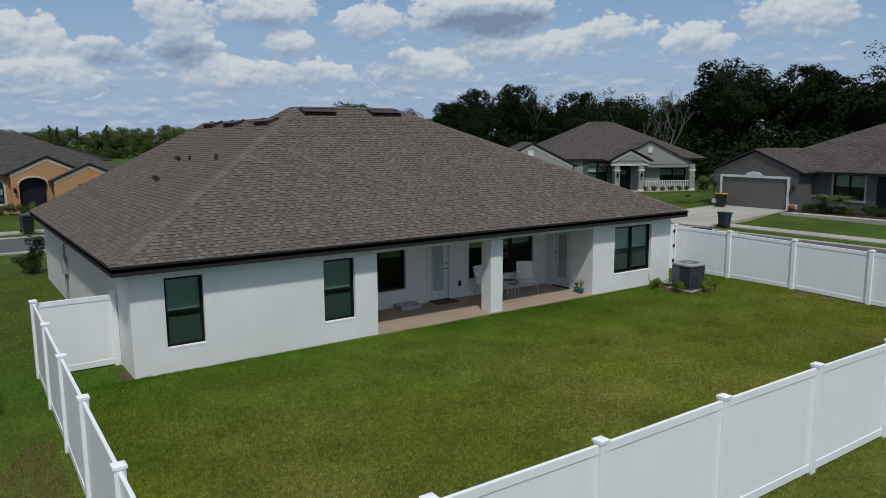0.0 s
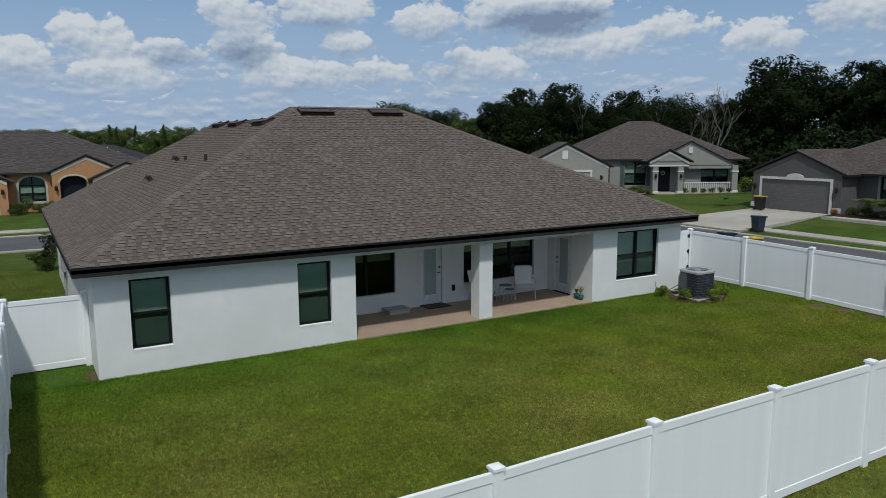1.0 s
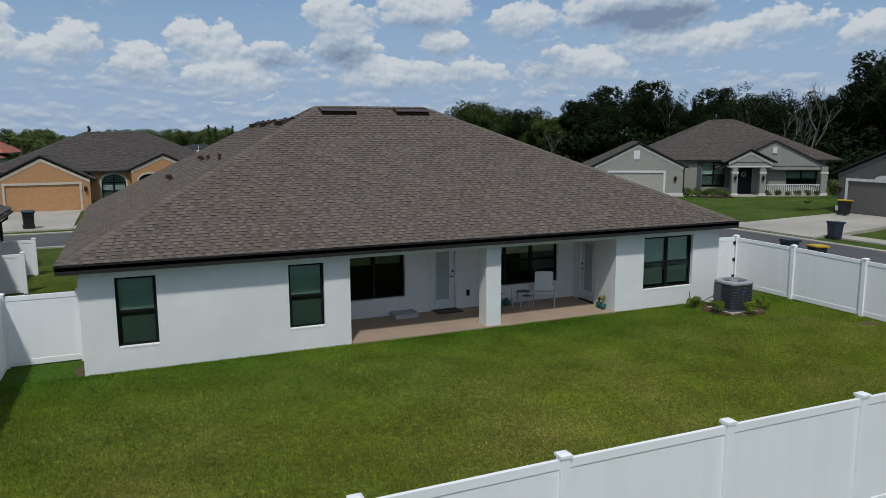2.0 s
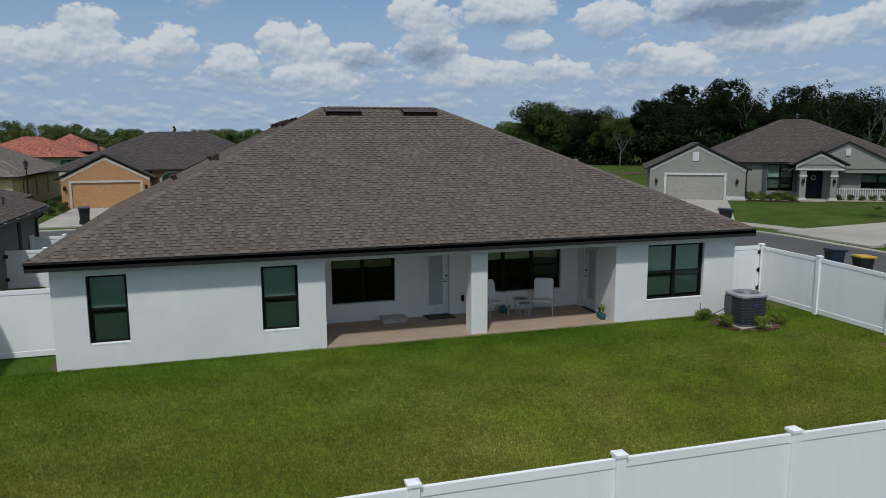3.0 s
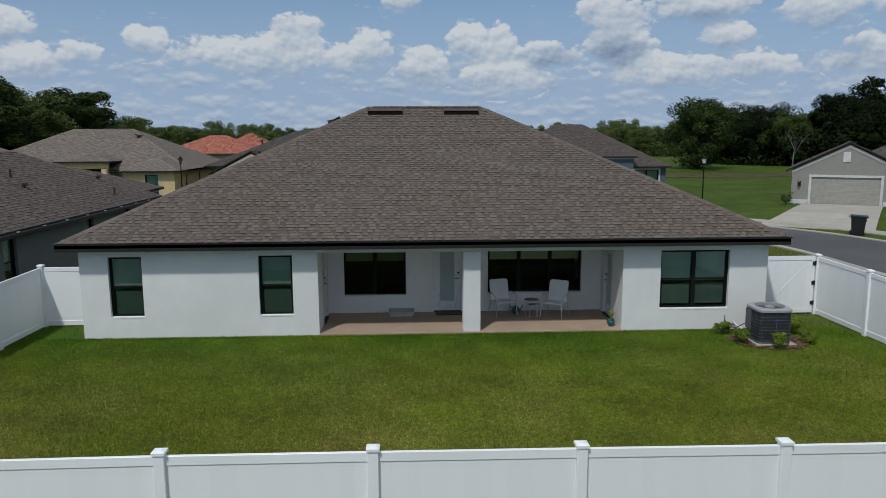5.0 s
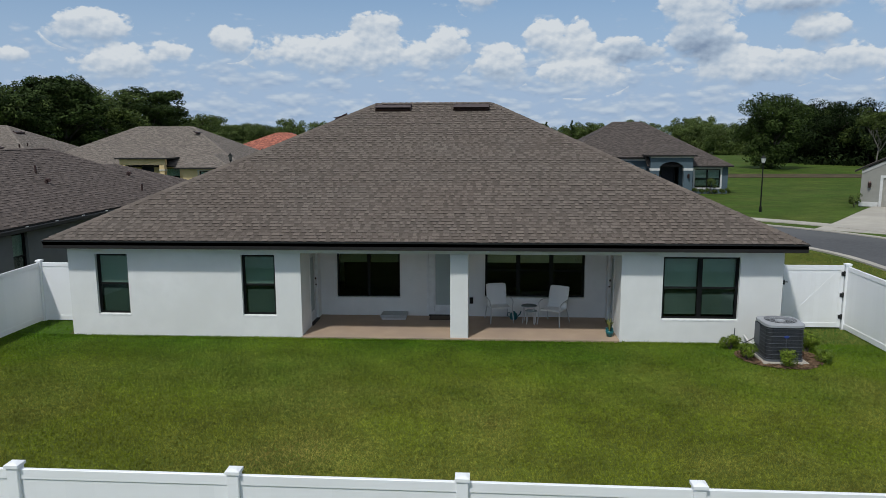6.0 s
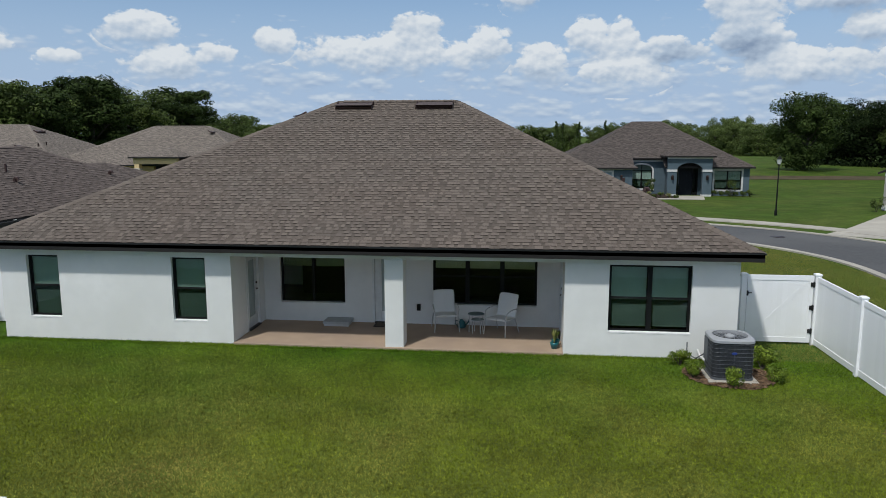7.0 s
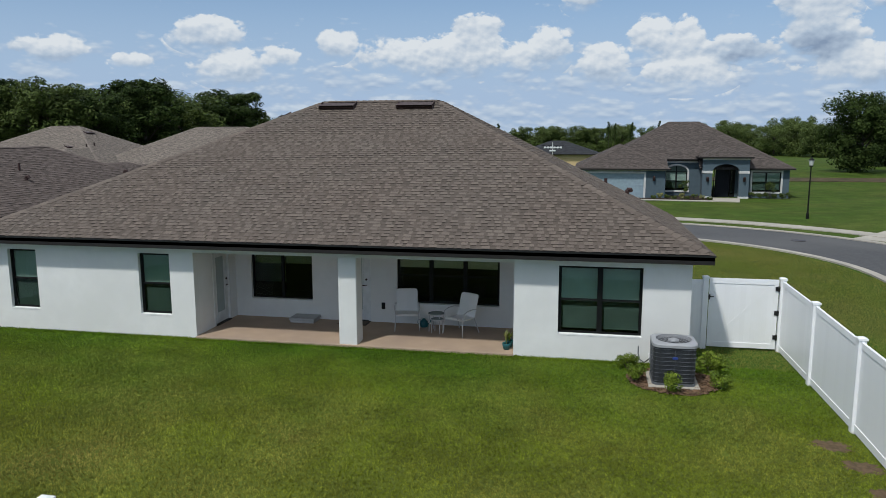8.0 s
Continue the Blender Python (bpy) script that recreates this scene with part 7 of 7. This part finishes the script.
for i in range(9):
    shrub(*grey_house_bed(4.0 + i * 0.36, 1.0 + 0.7 * rr.random()), rr.uniform(0.35, 0.7), 0.35, 60 + i, "green shrub in the bed of the grey house", (LEAF_L, LEAF_L, SHRUB)[i % 3], group="shrubs of the grey house")
for i in range(6):
    shrub(*grey_house_bed(10.4 + i * 0.75, 1.1), rr.uniform(0.35, 0.55), 0.33, 80 + i, "dark shrub before the white railing", LEAF, group="shrubs of the grey house")
for i in range(8):
    shrub(45.6 + rr.uniform(-0.5, 0.6), 24.4 - i * 0.75, rr.uniform(0.35, 0.65), 0.45, 100 + i, "green shrub in the bed of the charcoal house", (LEAF_M, LEAF, LEAF_M)[i % 3], group="shrubs of the charcoal house")
for i in range(9):
    shrub(24.0 + i * 0.52, 59.7 + rr.uniform(-0.3, 0.7), rr.uniform(0.3, 0.6), 0.28, 120 + i, "shrub in the bed of the blue house", (LEAF_L, YLEAF, LEAF)[i % 3], group="shrubs of the blue house")
shrub(26.55, 61.9, 1.6, 0.42, 171, "tall slim green shrub before the arched window", LEAF, group="shrubs of the blue house")
shrub(33.25, 62.2, 1.7, 0.45, 172, "tall slim green shrub before the twin window", LEAF, group="shrubs of the blue house")
for i in range(6):
    shrub(31.9 + i * 0.58, 62.4, rr.uniform(0.35, 0.6), 0.3, 130 + i, "shrub in the bed of the blue house", LEAF, group="shrubs of the blue house")
for i in range(6):
    shrub(1.9 + i * 0.75, 58.6 + rr.uniform(-0.5, 0.3), rr.uniform(0.6, 1.2), 0.5, 140 + i, "shrub before the orange house", (LEAF, LEAF_L)[i % 2], group="shrubs of the orange house")
for x, y, h, r, s in ((2.98, 31.55, 1.55, 0.42, 153), (2.45, 31.6, 0.75, 0.35, 150), (2.75, 31.3, 0.55, 0.3, 151), (2.9, 31.9, 0.6, 0.35, 152)):
    shrub(x, y, h, r, s, "dark shrub beside the house wall", LEAF_SHADED if h > 1.0 else LEAF_M, group="shrubs by the side wall")
for x, y, s in ((52.3, 36.8, 160), (53.3, 36.4, 161), (38.0, 47.4, 162)):
    shrub(x, y, 1.4 if x > 40 else 0.95, 0.7 if x > 40 else 0.4, s, "feathery young shrub on the lawn", LEAF_L, group="young garden shrubs")


def palm(x, y, h, frond, n, seed, label, group, trunk=0.0):
    """Arching fronds with paired leaflets, from the ground or from a trunk."""
    z = ground_z(x, y)
    t = thing("palm", label, "palm", at(x, y, z), group=group)
    rr2 = random.Random(seed)
    if trunk:
        part("trunk", tube([(0, 0, -0.2), (0.1, 0.05, trunk * 0.5), (0.05, 0, trunk)], 0.16, None, 8, 0.11), BARK, t, smooth=True)
    for i in range(n):
        a, up = 2 * math.pi * (i * 0.382 + rr2.random() * 0.1), rr2.uniform(0.5, 1.25)
        L_ = frond * rr2.uniform(0.75, 1.0)
        ca, sa = math.cos(a), math.sin(a)
        pts = []
        for k in range(9):
            q = k / 8
            out = L_ * q * math.cos(up * (1 - 0.5 * q))
            pts.append(Vector((ca * out, sa * out, trunk + (h - trunk) * 0.35 + L_ * math.sin(up) * q - L_ * 0.62 * q * q)))
        v, f = [], []
        for p, q in zip(pts, pts[1:]):
            d = (q - p).normalized()
            side = d.cross(Vector((0, 0, 1))).normalized()
            for m_ in (0.0, 0.5):
                o = p.lerp(q, m_)
                for sgn in (-1, 1):
                    tip = o + side * sgn * L_ * 0.22 + d * L_ * 0.14 - Vector((0, 0, L_ * 0.05))
                    b = len(v)
                    v += [tuple(o), tuple(o + d * L_ * 0.035), tuple(tip)]
                    f.append((b, b + 1, b + 2))
        raw("frond", v, f, LEAF_L, t)


for x, y, s_ in ((44.9, 23.0, 1), (45.0, 22.1, 2), (45.3, 22.6, 3)):
    palm(x, y, 2.2, 1.25, 17, 300 + s_, "feathery green palm clump in the bed of the charcoal house", "palms of the charcoal house")
palm(44.9, 33.0, 1.3, 0.95, 13, 310, "young palm on the lawn by the drive", "young palms")
palm(*grey_house_bed(5.9, 1.0), 1.2, 0.75, 13, 311, "small palm in the bed of the grey house", "young palms")
for x, y, h, s_ in ((-4.2, 81.5, 4.3, 1), (-5.6, 83.0, 4.9, 2), (-2.9, 84.0, 4.0, 3)):
    palm(x, y, h + 0.8, 2.0, 22, 320 + s_, "tall palm behind the orange house", "far palms", h)
flat_slab("planting_bed", [(44.3, 18.2), (45.25, 18.2), (46.9, 18.2), (46.9, 24.5), (45.15, 25.2), (44.2, 24.6)], 0.31, material("dark brown mulch", (0.060, 0.040, 0.030), (0.034, 0.024, 0.019), 20.0, 0.95, 0.6, 40.0, spec=0.1), "dark mulch bed before the charcoal house", "mulch bed")
flat_slab("walkway", [(43.5, 17.5), (44.2, 18.1), (44.1, 24.6), (43.3, 24.9)], 0.30, CONCRETE, "pale concrete path along the charcoal house", "path")
shrub(44.75, 25.0, 0.45, 0.28, 330, "small shrub with orange red flowers by the garage", material("orange red flowers", (0.50, 0.07, 0.02), (0.10, 0.13, 0.03), 5.0, 0.6, island=0.3), group="shrubs of the charcoal house")


shrub(1.95, 57.4, 0.75, 0.62, 360, "clipped dark green bush by the orange garage", LEAF_M, group="shrubs of the orange house")
for i, (x, y) in enumerate(((-4.6, 53.6), (-3.9, 54.4), (-5.6, 54.6), (-5.1, 57.2), (-4.6, 57.6))):
    shrub(x, y, 0.6 + 0.2 * (i % 2), 0.45, 180 + i, "dark green shrub by the yellow house", LEAF, group="shrubs of the yellow house")


# ---------------------------------------------------------------- grass
def grass(name, x0, x1, y0, y1, n, seed, lo, hi, label, keep=None, mat=None):
    rg = np.random.default_rng(seed)
    x, y = x0 + (x1 - x0) * rg.random(n), y0 + (y1 - y0) * rg.random(n)
    ok = np.ones(n, bool) if keep is None else np.array([keep(a, b) for a, b in zip(x, y)])
    x, y = x[ok], y[ok]
    n = len(x)
    z = np.array([ground_z(a, b) for a, b in zip(x, y)]) - 0.004
    t = rg.random(n) * 2 * np.pi
    w = 0.005 + 0.006 * rg.random(n)
    h = lo + (hi - lo) * rg.random(n)
    lx, ly = (rg.random(n) - 0.5) * 0.07, (rg.random(n) - 0.5) * 0.07
    dx, dy = np.cos(t) * w, np.sin(t) * w
    v = np.stack([np.stack([x - dx, y - dy, z], 1), np.stack([x + dx, y + dy, z], 1), np.stack([x + lx, y + ly, z + h], 1)], 1).reshape(-1, 3)
    me = bpy.data.meshes.new(name)
    me.vertices.add(3 * n)
    me.vertices.foreach_set("co", v.ravel())
    me.loops.add(3 * n)
    me.loops.foreach_set("vertex_index", np.arange(3 * n))
    me.polygons.add(n)
    me.polygons.foreach_set("loop_start", np.arange(n) * 3)
    me.update(calc_edges=True)
    me.materials.append(mat or BLADES)
    tagged(new(name, me), label, "grass", kind="stuff")


DIRT = ((22.66, 12.12, 0.34, 0.28, 1), (22.88, 11.42, 0.34, 0.24, 2), (22.9, 10.6, 0.22, 0.2, 3), (3.02, 16.45, 0.13, 0.50, 4))


def not_paved(x, y):
    for cx, cy, ra, rb, sd in DIRT:
        if math.hypot((x - cx) / ra, (y - cy) / rb) < 0.8 + 0.2 * math.sin(x * 23.0 + y * 17.0):
            return False
    if PX0 < x < PX1 and y > 15.86:
        return False
    if HX0 < x < HX1 and y > 15.965:
        return False
    return math.hypot((x - 20.46) / 0.86, (y - 14.80) / 0.73) > 0.9 + 0.14 * math.sin(x * 9.0) * math.cos(y * 11.0)


grass("grass", 1.4, 23.4, 5.4, 16.0, 530000, 1, 0.018, 0.046, "short green and yellowed lawn grass", not_paved)
grass("grass", -6.0, 25.0, 1.0, 5.4, 60000, 2, 0.02, 0.055, "grass outside the fence", lambda x, y: x > 1.0)
grass("grass", HX0 - 0.1, HX1 + 0.1, 15.76, 15.955, 14000, 8, 0.03, 0.068, "taller grass along the foot of the house", lambda x, y: not (PX0 < x < PX1 and y > 15.9))
grass("dry_grass", -3.0, 1.24, 3.0, 13.5, 105000, 7, 0.015, 0.042, "dry brown grass outside the fence", lambda x, y: math.sin(x * 1.7 + y * 0.9) + math.sin(y * 1.3 - x * 0.6) > -1.7 + 0.8 * max(0.0, y - 11.5), material("dry blades", (0.185, 0.142, 0.068), (0.120, 0.098, 0.042), 0.8, 0.8, island=0.25, spec=0.05))
grass("grass", -6.0, 3.1, 9.5, 32.0, 70000, 3, 0.02, 0.06, "grass beside the house")
grass("grass", 20.9, 29.0, 15.9, 38.0, 170000, 4, 0.02, 0.05, "pale dry grass between the fence and the street", lambda x, y: not (math.hypot(x - CX, y - CY) > 9.8 and y > 28.2), material("pale grass blades", (0.150, 0.178, 0.030), (0.190, 0.196, 0.044), 0.5, 0.75, island=0.2, c3=(0.215, 0.200, 0.062), scale3=0.3, spec=0.05))

# bare earth spots in the lawn
EARTH = material("bare grey brown earth", (0.135, 0.095, 0.060), (0.085, 0.062, 0.038), 14.0, 0.95, 0.7, 60.0, spec=0.1)
for cx, cy, ra, rb, sd in DIRT:
    rr = random.Random(sd)
    ring = [(cx + ra * math.cos(t) * rr.uniform(0.55, 1.15), cy + rb * math.sin(t) * rr.uniform(0.55, 1.15)) for t in np.linspace(0, 2 * math.pi, 23)[:-1]]
    verts = [(cx, cy, ground_z(cx, cy) + 0.012)] + [(x, y, ground_z(x, y) + 0.004) for x, y in ring]
    tagged(raw("earth_patch", verts, [(0, 1 + i, 1 + (i + 1) % 22) for i in range(22)], EARTH, smooth=True), "small bare patch of earth in the lawn by the fence", "earth", kind="structure")

# ---------------------------------------------------------------- nearest shingles as single pieces
SHAPES = {}
for u0, u1, t0, t1, h, k in near:
    key = (round(u1 - u0, 3), h)
    if key not in SHAPES:
        w = key[0]
        me = bpy.data.meshes.new("shingle")
        me.from_pydata([(0, 0, 0), (w, 0, 0), (0, 0, h), (w, 0, h), (w, t1 - t0, 0.003), (0, t1 - t0, 0.003)], [], [(0, 1, 3, 2), (2, 3, 4, 5), (0, 2, 5), (1, 4, 3)])
        me.materials.append(SHINGLE if h > 0.009 else deep(SHINGLE))
        me.materials.append(CUT_EDGE)
        me.polygons[0].material_index = 1
        SHAPES[key] = me
    ob = new("shingle", SHAPES[key])
    ob.parent = roof
    p = Vector((EX0, EY, EZ)) + Vector((1, 0, 0)) * u0 + up_y * t0
    ob.matrix_basis = Matrix.Translation(p) @ Matrix.Rotation(math.atan(PITCH), 4, "X")
